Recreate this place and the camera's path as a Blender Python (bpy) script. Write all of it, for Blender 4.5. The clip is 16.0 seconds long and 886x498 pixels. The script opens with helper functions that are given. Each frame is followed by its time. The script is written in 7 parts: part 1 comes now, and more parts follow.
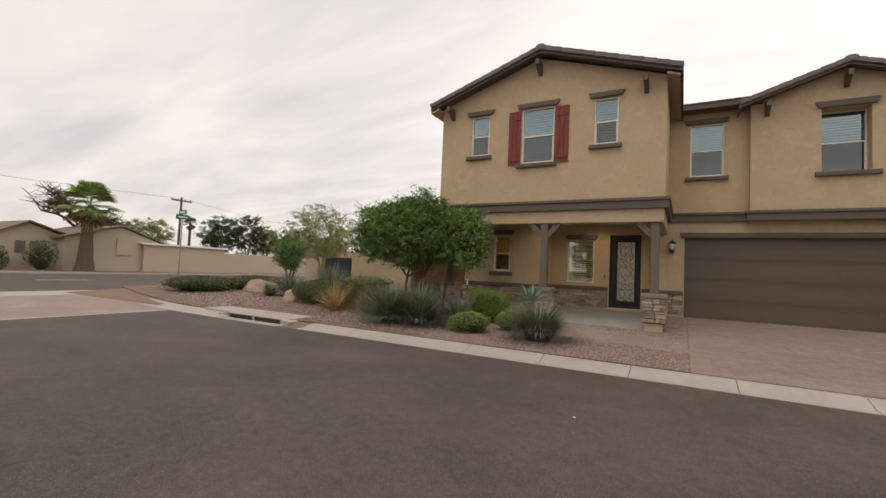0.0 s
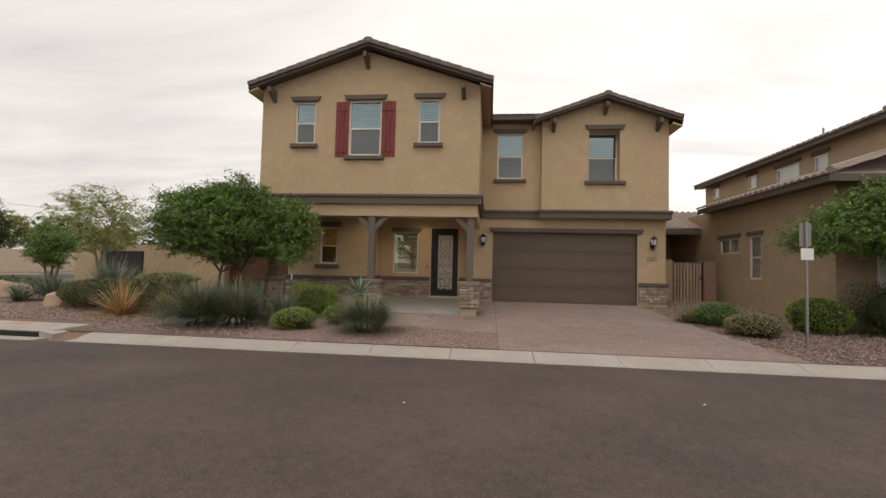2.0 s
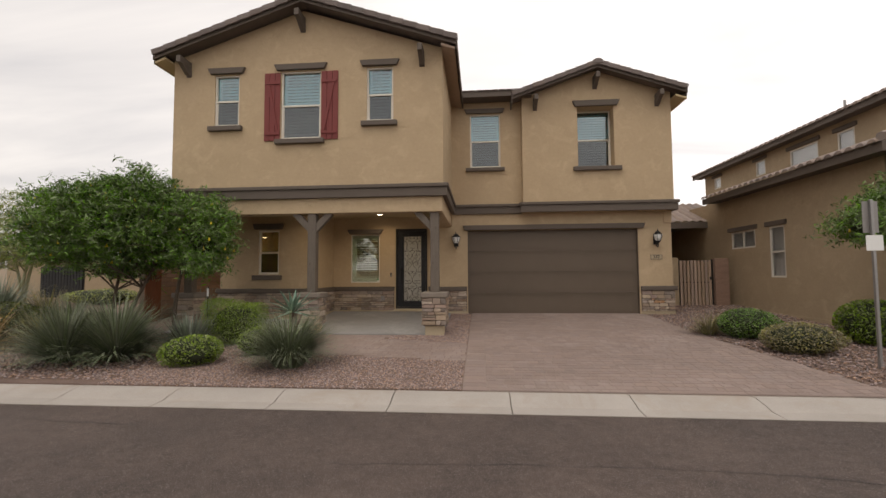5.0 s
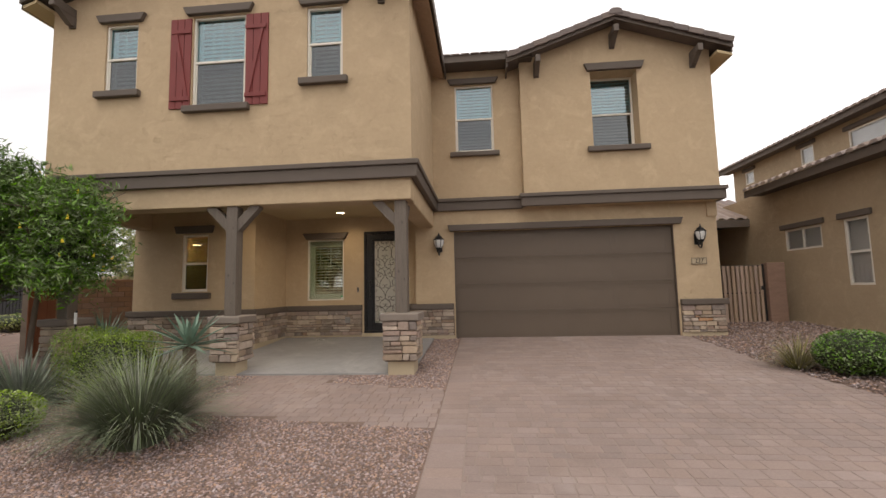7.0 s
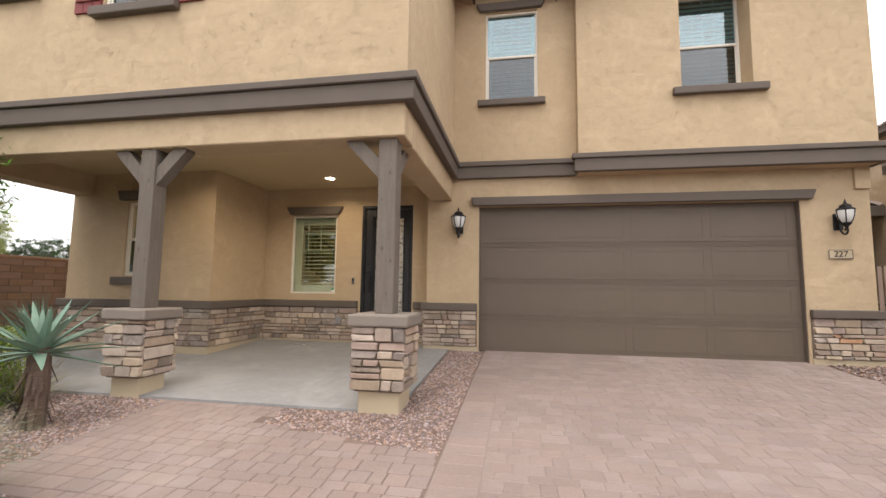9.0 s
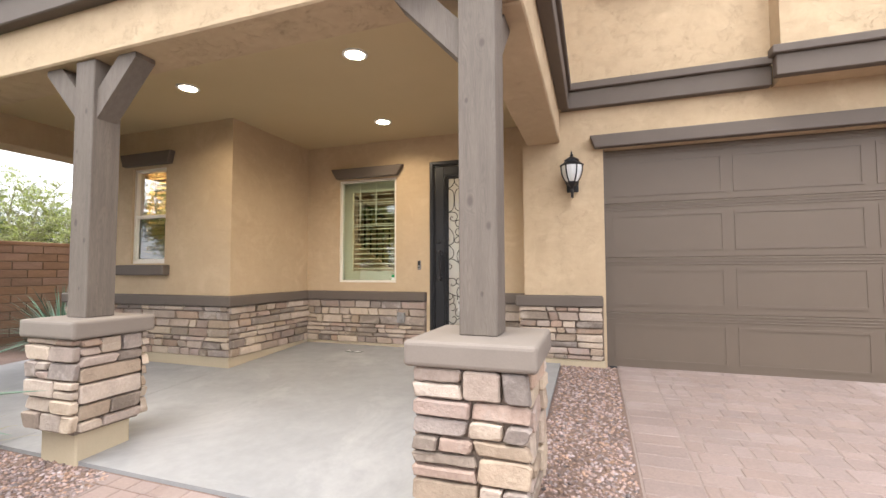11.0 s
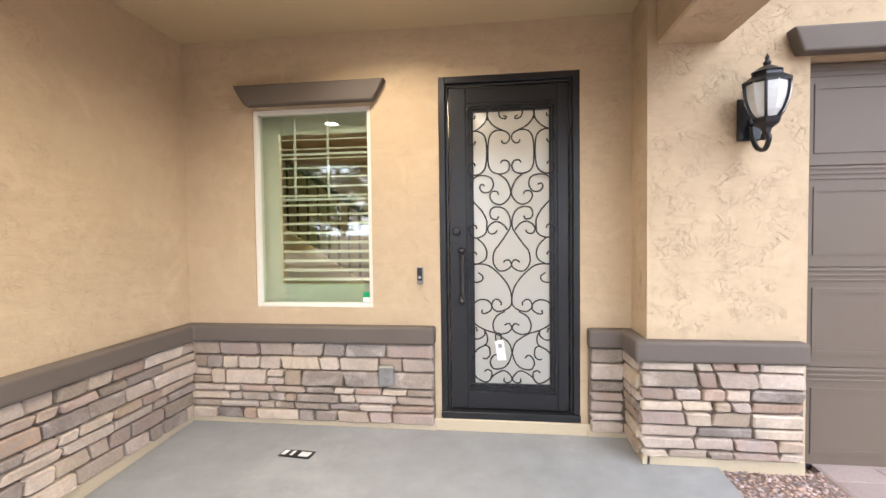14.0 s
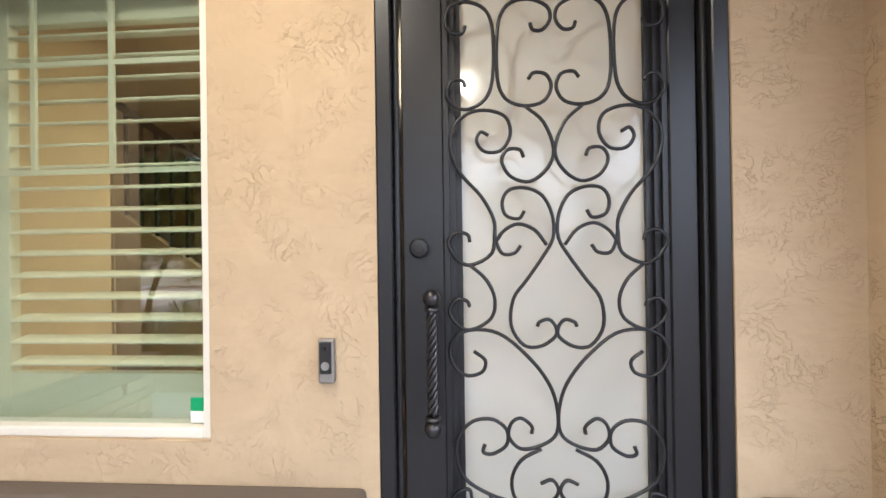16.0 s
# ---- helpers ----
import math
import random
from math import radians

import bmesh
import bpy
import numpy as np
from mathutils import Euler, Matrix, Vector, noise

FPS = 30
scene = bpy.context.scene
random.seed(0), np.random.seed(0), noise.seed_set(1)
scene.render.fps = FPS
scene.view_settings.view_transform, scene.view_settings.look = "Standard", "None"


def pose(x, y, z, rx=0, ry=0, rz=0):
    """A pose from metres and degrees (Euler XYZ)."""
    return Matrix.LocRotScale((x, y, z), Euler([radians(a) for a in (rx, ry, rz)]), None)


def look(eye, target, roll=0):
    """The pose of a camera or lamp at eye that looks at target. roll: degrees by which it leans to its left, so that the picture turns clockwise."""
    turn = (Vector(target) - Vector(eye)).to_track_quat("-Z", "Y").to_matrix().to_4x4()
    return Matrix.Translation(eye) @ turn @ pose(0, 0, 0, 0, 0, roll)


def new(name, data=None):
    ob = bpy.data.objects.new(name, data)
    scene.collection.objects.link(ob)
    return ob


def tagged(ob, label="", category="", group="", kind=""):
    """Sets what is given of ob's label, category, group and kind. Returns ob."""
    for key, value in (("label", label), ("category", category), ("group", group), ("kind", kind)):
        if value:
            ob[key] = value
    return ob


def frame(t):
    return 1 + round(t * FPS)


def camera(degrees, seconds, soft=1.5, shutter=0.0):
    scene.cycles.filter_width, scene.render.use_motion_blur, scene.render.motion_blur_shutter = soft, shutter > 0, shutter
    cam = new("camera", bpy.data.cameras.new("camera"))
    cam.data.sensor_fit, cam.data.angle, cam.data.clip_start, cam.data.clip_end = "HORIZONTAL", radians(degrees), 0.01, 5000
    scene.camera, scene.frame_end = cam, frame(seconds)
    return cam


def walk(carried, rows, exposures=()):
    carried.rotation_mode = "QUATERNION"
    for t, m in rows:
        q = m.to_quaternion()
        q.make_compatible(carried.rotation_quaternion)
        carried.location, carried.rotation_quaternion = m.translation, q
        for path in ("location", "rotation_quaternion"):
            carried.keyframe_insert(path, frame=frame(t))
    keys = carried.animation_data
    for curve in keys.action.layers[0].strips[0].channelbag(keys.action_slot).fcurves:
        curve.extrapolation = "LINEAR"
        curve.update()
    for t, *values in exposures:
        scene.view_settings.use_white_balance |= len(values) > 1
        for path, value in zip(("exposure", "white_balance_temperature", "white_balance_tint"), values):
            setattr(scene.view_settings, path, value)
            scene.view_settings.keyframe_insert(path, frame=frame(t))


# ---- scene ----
cam = camera(91.3, 16.0)
PATH = [
    (0, (-0.038, -15.578, 1.149), (-1.008, -13.831, 1.244), 2.5),
    (0.3, (-0.038, -15.593, 1.153), (-0.852, -13.768, 1.246), 2.3),
    (0.5, (-0.042, -15.587, 1.155), (-0.758, -13.722, 1.246), 2.0),
    (1, (-0.102, -15.595, 1.15), (-0.598, -13.66, 1.236), 2.0),
    (1.5, (-0.116, -15.616, 1.157), (-0.44, -13.644, 1.241), 1.7),
    (2, (-0.116, -15.616, 1.166), (-0.329, -13.629, 1.25), 1.4),
    (2.5, (-0.095, -15.564, 1.159), (-0.262, -13.573, 1.243), 1.3),
    (3, (-0.046, -15.362, 1.163), (-0.192, -13.368, 1.238), 1.1),
    (3.5, (0.018, -14.929, 1.176), (-0.123, -12.935, 1.247), 0.9),
    (4, (0.103, -14.389, 1.228), (-0.043, -12.395, 1.3), 0.6),
    (6.3, (0.572, -11.219, 1.136), (0.394, -9.235, 1.315), -1.4),
    (6.5, (0.574, -10.926, 1.14), (0.4, -8.942, 1.321), -1.4),
    (7, (0.63, -10.252, 1.132), (0.453, -8.269, 1.316), -1.3),
    (7.5, (0.662, -9.561, 1.115), (0.469, -7.579, 1.303), -1.0),
    (8, (0.702, -8.931, 1.057), (0.472, -6.955, 1.258), -0.6),
    (8.2, (0.703, -8.676, 1.018), (0.435, -6.704, 1.216), -0.2),
    (10.3, (0.337, -6.105, 1.034), (-0.137, -4.169, 1.191), -0.0),
    (10.5, (0.191, -5.91, 1.06), (-0.332, -3.984, 1.193), -0.3),
    (11, (-0.134, -5.469, 1.093), (-0.786, -3.581, 1.19), -0.2),
    (11.5, (-0.535, -5.096, 1.128), (-1.360, -3.276, 1.210), 0.4),
    (12, (-0.938, -4.765, 1.167), (-1.788, -2.958, 1.246), 0.5),
    (12.5, (-1.341, -4.430, 1.197), (-2.188, -2.620, 1.281), 0.8),
    (13, (-1.656, -4.047, 1.275), (-2.328, -2.164, 1.323), 0.3),
    (13.5, (-1.81, -3.573, 1.336), (-2.197, -1.611, 1.327), -0.1),
    (14, (-1.822, -3.077, 1.447), (-2.061, -1.092, 1.384), -0.7),
    (14.5, (-1.782, -2.565, 1.477), (-2.014, -0.579, 1.416), -0.9),
    (15, (-1.779, -2.103, 1.44), (-2.042, -0.12, 1.44), -1.0),
    (15.5, (-1.803, -1.642, 1.415), (-2.058, 0.341, 1.476), -0.7),
    (16, (-1.948, -1.216, 1.466), (-2.077, 0.779, 1.475), -0.8),
]
walk(cam, [(t, look(eye, target, roll)) for t, eye, target, roll in PATH], [
    (0, -0.05, 7000, 10), (4, -0.05, 7000, 10), (6.5, 0.3, 6800, 10), (8, 0.7, 6700, 10), (9.2, 1.25, 6400, 9), (10.5, 1.9, 6150, 9),
    (11, 1.85, 6150, 9), (12, 1.98, 6100, 9), (12.5, 2.15, 5950, 8), (13, 2.32, 5750, 8), (14, 2.40, 5600, 8), (16, 2.28, 5400, 8)])

# ---- world, sun and exposure ----
SUN_EL, SUN_AZ = 66.0, 205.0  # degrees; azimuth clockwise from +y
world = bpy.data.worlds.new("overcast_sky")
scene.world = world
world.use_nodes = True
wt = world.node_tree
wt.nodes.clear()


def wn(kind, **vals):
    n = wt.nodes.new(kind)
    for k, v in vals.items():
        n.inputs[k].default_value = v
    return n


sky = wn("ShaderNodeTexSky")
sky.sky_type = "NISHITA"
sky.sun_disc = False
sky.sun_elevation = radians(SUN_EL)
sky.sun_rotation = radians(SUN_AZ)
sky.dust_density = 3.0
coord = wn("ShaderNodeTexCoord")
sep = wn("ShaderNodeSeparateXYZ")
wt.links.new(coord.outputs["Generated"], sep.inputs[0])
# cloud layer: directions projected onto a flat deck overhead, so streaks lie down towards the horizon
zz = wn("ShaderNodeMath")
zz.operation = "ADD"
zz.inputs[1].default_value = 0.16
wt.links.new(sep.outputs["Z"], zz.inputs[0])
zm = wn("ShaderNodeMath")
zm.operation = "MAXIMUM"
zm.inputs[1].default_value = 0.06
wt.links.new(zz.outputs[0], zm.inputs[0])
dx = wn("ShaderNodeMath")
dx.operation = "DIVIDE"
wt.links.new(sep.outputs["X"], dx.inputs[0])
wt.links.new(zm.outputs[0], dx.inputs[1])
dy = wn("ShaderNodeMath")
dy.operation = "DIVIDE"
wt.links.new(sep.outputs["Y"], dy.inputs[0])
wt.links.new(zm.outputs[0], dy.inputs[1])
deck = wn("ShaderNodeCombineXYZ")
wt.links.new(dx.outputs[0], deck.inputs["X"])
wt.links.new(dy.outputs[0], deck.inputs["Y"])
stretch = wn("ShaderNodeMapping")
stretch.inputs["Rotation"].default_value = (0, 0, radians(20))
stretch.inputs["Scale"].default_value = (0.5, 1.3, 1)
wt.links.new(deck.outputs[0], stretch.inputs["Vector"])
cl = wn("ShaderNodeTexNoise", Scale=1.6, Detail=8.0, Roughness=0.52, Distortion=0.35)
wt.links.new(stretch.outputs[0], cl.inputs["Vector"])
ramp = wn("ShaderNodeValToRGB")
ramp.color_ramp.elements[0].position, ramp.color_ramp.elements[0].color = 0.34, (0.76, 0.745, 0.77, 1)
ramp.color_ramp.elements[1].position, ramp.color_ramp.elements[1].color = 0.66, (1.05, 1.01, 1.0, 1)
wt.links.new(cl.outputs["Fac"], ramp.inputs["Fac"])
# thinner, brighter cloud to the east than to the west
side = wn("ShaderNodeMapRange")
side.inputs["From Min"].default_value, side.inputs["From Max"].default_value = -0.9, 0.35
side.inputs["To Min"].default_value, side.inputs["To Max"].default_value = 1.02, 1.38
wt.links.new(sep.outputs["X"], side.inputs["Value"])
bright = wn("ShaderNodeVectorMath")
bright.operation = "SCALE"
wt.links.new(ramp.outputs[0], bright.inputs[0])
wt.links.new(side.outputs[0], bright.inputs["Scale"])
bg_cloud = wn("ShaderNodeBackground", Strength=1.0)
wt.links.new(bright.outputs[0], bg_cloud.inputs["Color"])
bg_sky = wn("ShaderNodeBackground", Strength=0.08)
wt.links.new(sky.outputs[0], bg_sky.inputs["Color"])
mixw = wn("ShaderNodeMixShader", Fac=0.86)
wt.links.new(bg_sky.outputs[0], mixw.inputs[1])
wt.links.new(bg_cloud.outputs[0], mixw.inputs[2])
wo = wn("ShaderNodeOutputWorld")
wt.links.new(mixw.outputs[0], wo.inputs[0])

sun = new("sun", bpy.data.lights.new("sun", "SUN"))
sun.data.energy, sun.data.angle, sun.data.color = 0.8, radians(28), (1.0, 0.95, 0.88)
az, el = radians(SUN_AZ), radians(SUN_EL)
sun.matrix_world = look((math.sin(az) * math.cos(el) * 60, math.cos(az) * math.cos(el) * 60, math.sin(el) * 60), (0, 0, 0))


# ---- materials ----
def surface(name, a, b=None, scale=2.0, fine=60.0, rough=0.8, bump=0.3, dist=0.004, metal=0.0, vary=0.0, island=False,
            squash=(1, 1, 1), contrast=0.5, spec=0.5, stain=None, stain_scale=0.7, trans=0.0, coat=0.0):
    """A plain real surface: two colours mixed by broad and by fine noise, fine relief, and a shade that differs from piece to piece."""
    m = bpy.data.materials.new(name)
    m.use_nodes = True
    nt = m.node_tree
    p = nt.nodes["Principled BSDF"]
    b = b or tuple(c * 0.75 for c in a)

    def nd(kind, **vals):
        n = nt.nodes.new(kind)
        for k, v in vals.items():
            n.inputs[k].default_value = v
        return n

    geo = nd("ShaderNodeNewGeometry")
    mp = nd("ShaderNodeMapping")
    mp.inputs["Scale"].default_value = squash
    nt.links.new(geo.outputs["Position"], mp.inputs["Vector"])
    n1 = nd("ShaderNodeTexNoise", Scale=scale, Detail=5.0, Roughness=0.6)
    n2 = nd("ShaderNodeTexNoise", Scale=fine, Detail=3.0, Roughness=0.65)
    for n in (n1, n2):
        nt.links.new(mp.outputs[0], n.inputs["Vector"])
    r = nd("ShaderNodeMapRange")
    r.inputs["From Min"].default_value, r.inputs["From Max"].default_value = 0.5 - contrast / 2, 0.5 + contrast / 2
    add = nd("ShaderNodeMath")
    add.operation = "MULTIPLY_ADD"
    add.inputs[1].default_value = 0.45
    nt.links.new(n2.outputs["Fac"], add.inputs[0])
    half = nd("ShaderNodeMath")
    half.operation = "MULTIPLY"
    half.inputs[1].default_value = 0.55
    nt.links.new(n1.outputs["Fac"], half.inputs[0])
    nt.links.new(half.outputs[0], add.inputs[2])
    nt.links.new(add.outputs[0], r.inputs["Value"])
    mix = nd("ShaderNodeMix")
    mix.data_type = "RGBA"
    mix.inputs[6].default_value, mix.inputs[7].default_value = (*b, 1), (*a, 1)
    nt.links.new(r.outputs[0], mix.inputs["Factor"])
    out = mix.outputs[2]
    if stain:
        n3 = nd("ShaderNodeTexNoise", Scale=stain_scale, Detail=6.0, Roughness=0.7, Distortion=0.6)
        nt.links.new(geo.outputs["Position"], n3.inputs["Vector"])
        r3 = nd("ShaderNodeMapRange")
        r3.inputs["From Min"].default_value, r3.inputs["From Max"].default_value = 0.52, 0.72
        nt.links.new(n3.outputs["Fac"], r3.inputs["Value"])
        ms = nd("ShaderNodeMix")
        ms.data_type = "RGBA"
        ms.inputs[7].default_value = (*stain, 1)
        nt.links.new(out, ms.inputs[6])
        nt.links.new(r3.outputs[0], ms.inputs["Factor"])
        out = ms.outputs[2]
    if vary:
        if island:
            src = geo.outputs["Random Per Island"]
        else:
            src = nd("ShaderNodeObjectInfo").outputs["Random"]
        hsv = nd("ShaderNodeHueSaturation")
        rv = nd("ShaderNodeMapRange")
        rv.inputs["To Min"].default_value, rv.inputs["To Max"].default_value = 1 - vary, 1 + vary
        nt.links.new(src, rv.inputs["Value"])
        nt.links.new(rv.outputs[0], hsv.inputs["Value"])
        mul = nd("ShaderNodeMath")
        mul.operation = "MULTIPLY"
        mul.inputs[1].default_value = 7.31
        fr = nd("ShaderNodeMath")
        fr.operation = "FRACT"
        nt.links.new(src, mul.inputs[0])
        nt.links.new(mul.outputs[0], fr.inputs[0])
        rs = nd("ShaderNodeMapRange")
        rs.inputs["To Min"].default_value, rs.inputs["To Max"].default_value = 1 - vary, 1 + vary * 0.9
        nt.links.new(fr.outputs[0], rs.inputs["Value"])
        nt.links.new(rs.outputs[0], hsv.inputs["Saturation"])
        rh = nd("ShaderNodeMapRange")
        rh.inputs["To Min"].default_value, rh.inputs["To Max"].default_value = 0.5 - vary * 0.04, 0.5 + vary * 0.04
        nt.links.new(fr.outputs[0], rh.inputs["Value"])
        nt.links.new(rh.outputs[0], hsv.inputs["Hue"])
        nt.links.new(out, hsv.inputs["Color"])
        out = hsv.outputs[0]
    nt.links.new(out, p.inputs["Base Color"])
    p.inputs["Roughness"].default_value = rough
    p.inputs["Metallic"].default_value = metal
    p.inputs["Specular IOR Level"].default_value = spec
    p.inputs["Coat Weight"].default_value = coat
    if trans:
        p.inputs["Subsurface Weight"].default_value = 0.0
    if bump:
        bp = nd("ShaderNodeBump", Strength=bump, Distance=dist)
        nt.links.new(add.outputs[0], bp.inputs["Height"])
        nt.links.new(bp.outputs[0], p.inputs["Normal"])
    return m


def stucco_material(name, a, b, relief=0.80):
    """Hand-trowelled stucco: smooth flats broken by short raised and torn ridges."""
    m = surface(name, a, b, scale=1.6, fine=14, rough=0.9, bump=0.0, contrast=0.62, spec=0.2, stain=tuple(c * 1.04 for c in a), stain_scale=2.6)
    nt = m.node_tree
    p = nt.nodes["Principled BSDF"]
    geo = nt.nodes.new("ShaderNodeNewGeometry")
    warp = nt.nodes.new("ShaderNodeTexNoise")
    warp.inputs["Scale"].default_value = 6
    warp.inputs["Detail"].default_value = 4
    nt.links.new(geo.outputs["Position"], warp.inputs["Vector"])
    mixv = nt.nodes.new("ShaderNodeMix")
    mixv.data_type = "VECTOR"
    mixv.inputs["Factor"].default_value = 0.24
    nt.links.new(geo.outputs["Position"], mixv.inputs[4])
    nt.links.new(warp.outputs["Color"], mixv.inputs[5])
    ridge = nt.nodes.new("ShaderNodeTexNoise")
    ridge.inputs["Scale"].default_value = 34
    ridge.inputs["Detail"].default_value = 5
    ridge.inputs["Roughness"].default_value = 0.55
    nt.links.new(mixv.outputs[1], ridge.inputs["Vector"])
    off = nt.nodes.new("ShaderNodeMath")
    off.operation = "SUBTRACT"
    off.inputs[1].default_value = 0.5
    nt.links.new(ridge.outputs["Fac"], off.inputs[0])
    mag = nt.nodes.new("ShaderNodeMath")
    mag.operation = "ABSOLUTE"
    nt.links.new(off.outputs[0], mag.inputs[0])
    cut = nt.nodes.new("ShaderNodeMapRange")
    cut.inputs["From Min"].default_value, cut.inputs["From Max"].default_value = 0.0, 0.022
    cut.inputs["To Min"].default_value, cut.inputs["To Max"].default_value = -1.0, 0.0
    nt.links.new(mag.outputs[0], cut.inputs["Value"])
    grain = nt.nodes.new("ShaderNodeTexNoise")
    grain.inputs["Scale"].default_value = 160
    nt.links.new(geo.outputs["Position"], grain.inputs["Vector"])
    s = nt.nodes.new("ShaderNodeMath")
    s.operation = "MULTIPLY_ADD"
    s.inputs[1].default_value = 0.12
    nt.links.new(grain.outputs["Fac"], s.inputs[0])
    patch = nt.nodes.new("ShaderNodeTexNoise")
    patch.inputs["Scale"].default_value = 7.5
    patch.inputs["Detail"].default_value = 3
    nt.links.new(geo.outputs["Position"], patch.inputs["Vector"])
    pr = nt.nodes.new("ShaderNodeMapRange")
    pr.inputs["From Min"].default_value, pr.inputs["From Max"].default_value = 0.44, 0.66
    nt.links.new(patch.outputs["Fac"], pr.inputs["Value"])
    both = nt.nodes.new("ShaderNodeMath")
    both.operation = "MULTIPLY"
    nt.links.new(cut.outputs[0], both.inputs[0])
    nt.links.new(pr.outputs[0], both.inputs[1])
    nt.links.new(both.outputs[0], s.inputs[2])
    # broad sideways sweeps of the trowel under the torn ridges
    sweep_map = nt.nodes.new("ShaderNodeMapping")
    sweep_map.inputs["Scale"].default_value = (1.0, 1.0, 2.4)
    nt.links.new(geo.outputs["Position"], sweep_map.inputs["Vector"])
    sweep = nt.nodes.new("ShaderNodeTexNoise")
    sweep.inputs["Scale"].default_value, sweep.inputs["Detail"].default_value, sweep.inputs["Distortion"].default_value = 4.5, 3, 0.2
    nt.links.new(sweep_map.outputs[0], sweep.inputs["Vector"])
    low = nt.nodes.new("ShaderNodeBump")
    low.inputs["Strength"].default_value, low.inputs["Distance"].default_value = 0.36, 0.03
    nt.links.new(sweep.outputs["Fac"], low.inputs["Height"])
    bp = nt.nodes.new("ShaderNodeBump")
    bp.inputs["Strength"].default_value = relief
    bp.inputs["Distance"].default_value = 0.005
    nt.links.new(s.outputs[0], bp.inputs["Height"])
    nt.links.new(low.outputs[0], bp.inputs["Normal"])
    nt.links.new(bp.outputs[0], p.inputs["Normal"])
    return m


def gloss_by_slant(nt, base):
    """How much a pane mirrors: base when seen straight on, all of it at a grazing slant."""
    lw = nt.nodes.new("ShaderNodeLayerWeight")
    lw.inputs["Blend"].default_value = 0.5
    pw = nt.nodes.new("ShaderNodeMath")
    pw.operation = "POWER"
    pw.inputs[1].default_value = 4.0
    nt.links.new(lw.outputs["Facing"], pw.inputs[0])
    ma = nt.nodes.new("ShaderNodeMath")
    ma.operation = "MULTIPLY_ADD"
    ma.inputs[1].default_value, ma.inputs[2].default_value = 1 - base, base
    nt.links.new(pw.outputs[0], ma.inputs[0])
    return ma


def glass_material(name, tint=(1, 1, 1), rough=0.0, clear=0.9, base=0.11):
    """Window glass as a thin sheet: mostly clear, with a mirror gloss that grows at a slant."""
    m = bpy.data.materials.new(name)
    m.use_nodes = True
    nt = m.node_tree
    nt.nodes.clear()
    tr = nt.nodes.new("ShaderNodeBsdfTransparent")
    tr.inputs["Color"].default_value = (tint[0] * clear, tint[1] * clear, tint[2] * clear, 1)
    gl = nt.nodes.new("ShaderNodeBsdfGlossy")
    gl.inputs["Roughness"].default_value = rough
    mx = nt.nodes.new("ShaderNodeMixShader")
    nt.links.new(gloss_by_slant(nt, base).outputs[0], mx.inputs[0])
    nt.links.new(tr.outputs[0], mx.inputs[1])
    nt.links.new(gl.outputs[0], mx.inputs[2])
    o = nt.nodes.new("ShaderNodeOutputMaterial")
    nt.links.new(mx.outputs[0], o.inputs[0])
    return m


def glow_material(name, color, strength):
    m = bpy.data.materials.new(name)
    m.use_nodes = True
    p = m.node_tree.nodes["Principled BSDF"]
    p.inputs["Base Color"].default_value = (0.9, 0.9, 0.9, 1)
    p.inputs["Emission Color"].default_value = (*color, 1)
    p.inputs["Emission Strength"].default_value = strength
    return m


STUCCO = stucco_material("tan_stucco", (0.530, 0.405, 0.265), (0.435, 0.328, 0.210))
STUCCO_P = stucco_material("tan_porch_stucco", (0.530, 0.405, 0.265), (0.445, 0.336, 0.215), 0.62)
STUCCO_N = stucco_material("brown_stucco", (0.45, 0.35, 0.235), (0.35, 0.27, 0.18))
CEILING = surface("porch_ceiling_paint", (0.53, 0.42, 0.255), (0.49, 0.388, 0.232), rough=0.85, bump=0.15, fine=90, spec=0.2)
TRIM = surface("brown_trim_paint", (0.128, 0.101, 0.081), (0.094, 0.074, 0.060), scale=3, fine=120, rough=0.75, bump=0.25, dist=0.002, contrast=0.7)
TIMBER = surface("stained_timber", (0.182, 0.149, 0.120), (0.110, 0.089, 0.071), scale=5, fine=38, rough=0.75, bump=0.35, dist=0.003, squash=(6, 6, 0.45), contrast=0.4)


KNOTS = ((-0.036, 0.655, 0.026), (0.056, 0.53, 0.019), (0.030, 1.44, 0.022), (-0.052, 1.16, 0.014), (0.02, 0.20, 0.013))


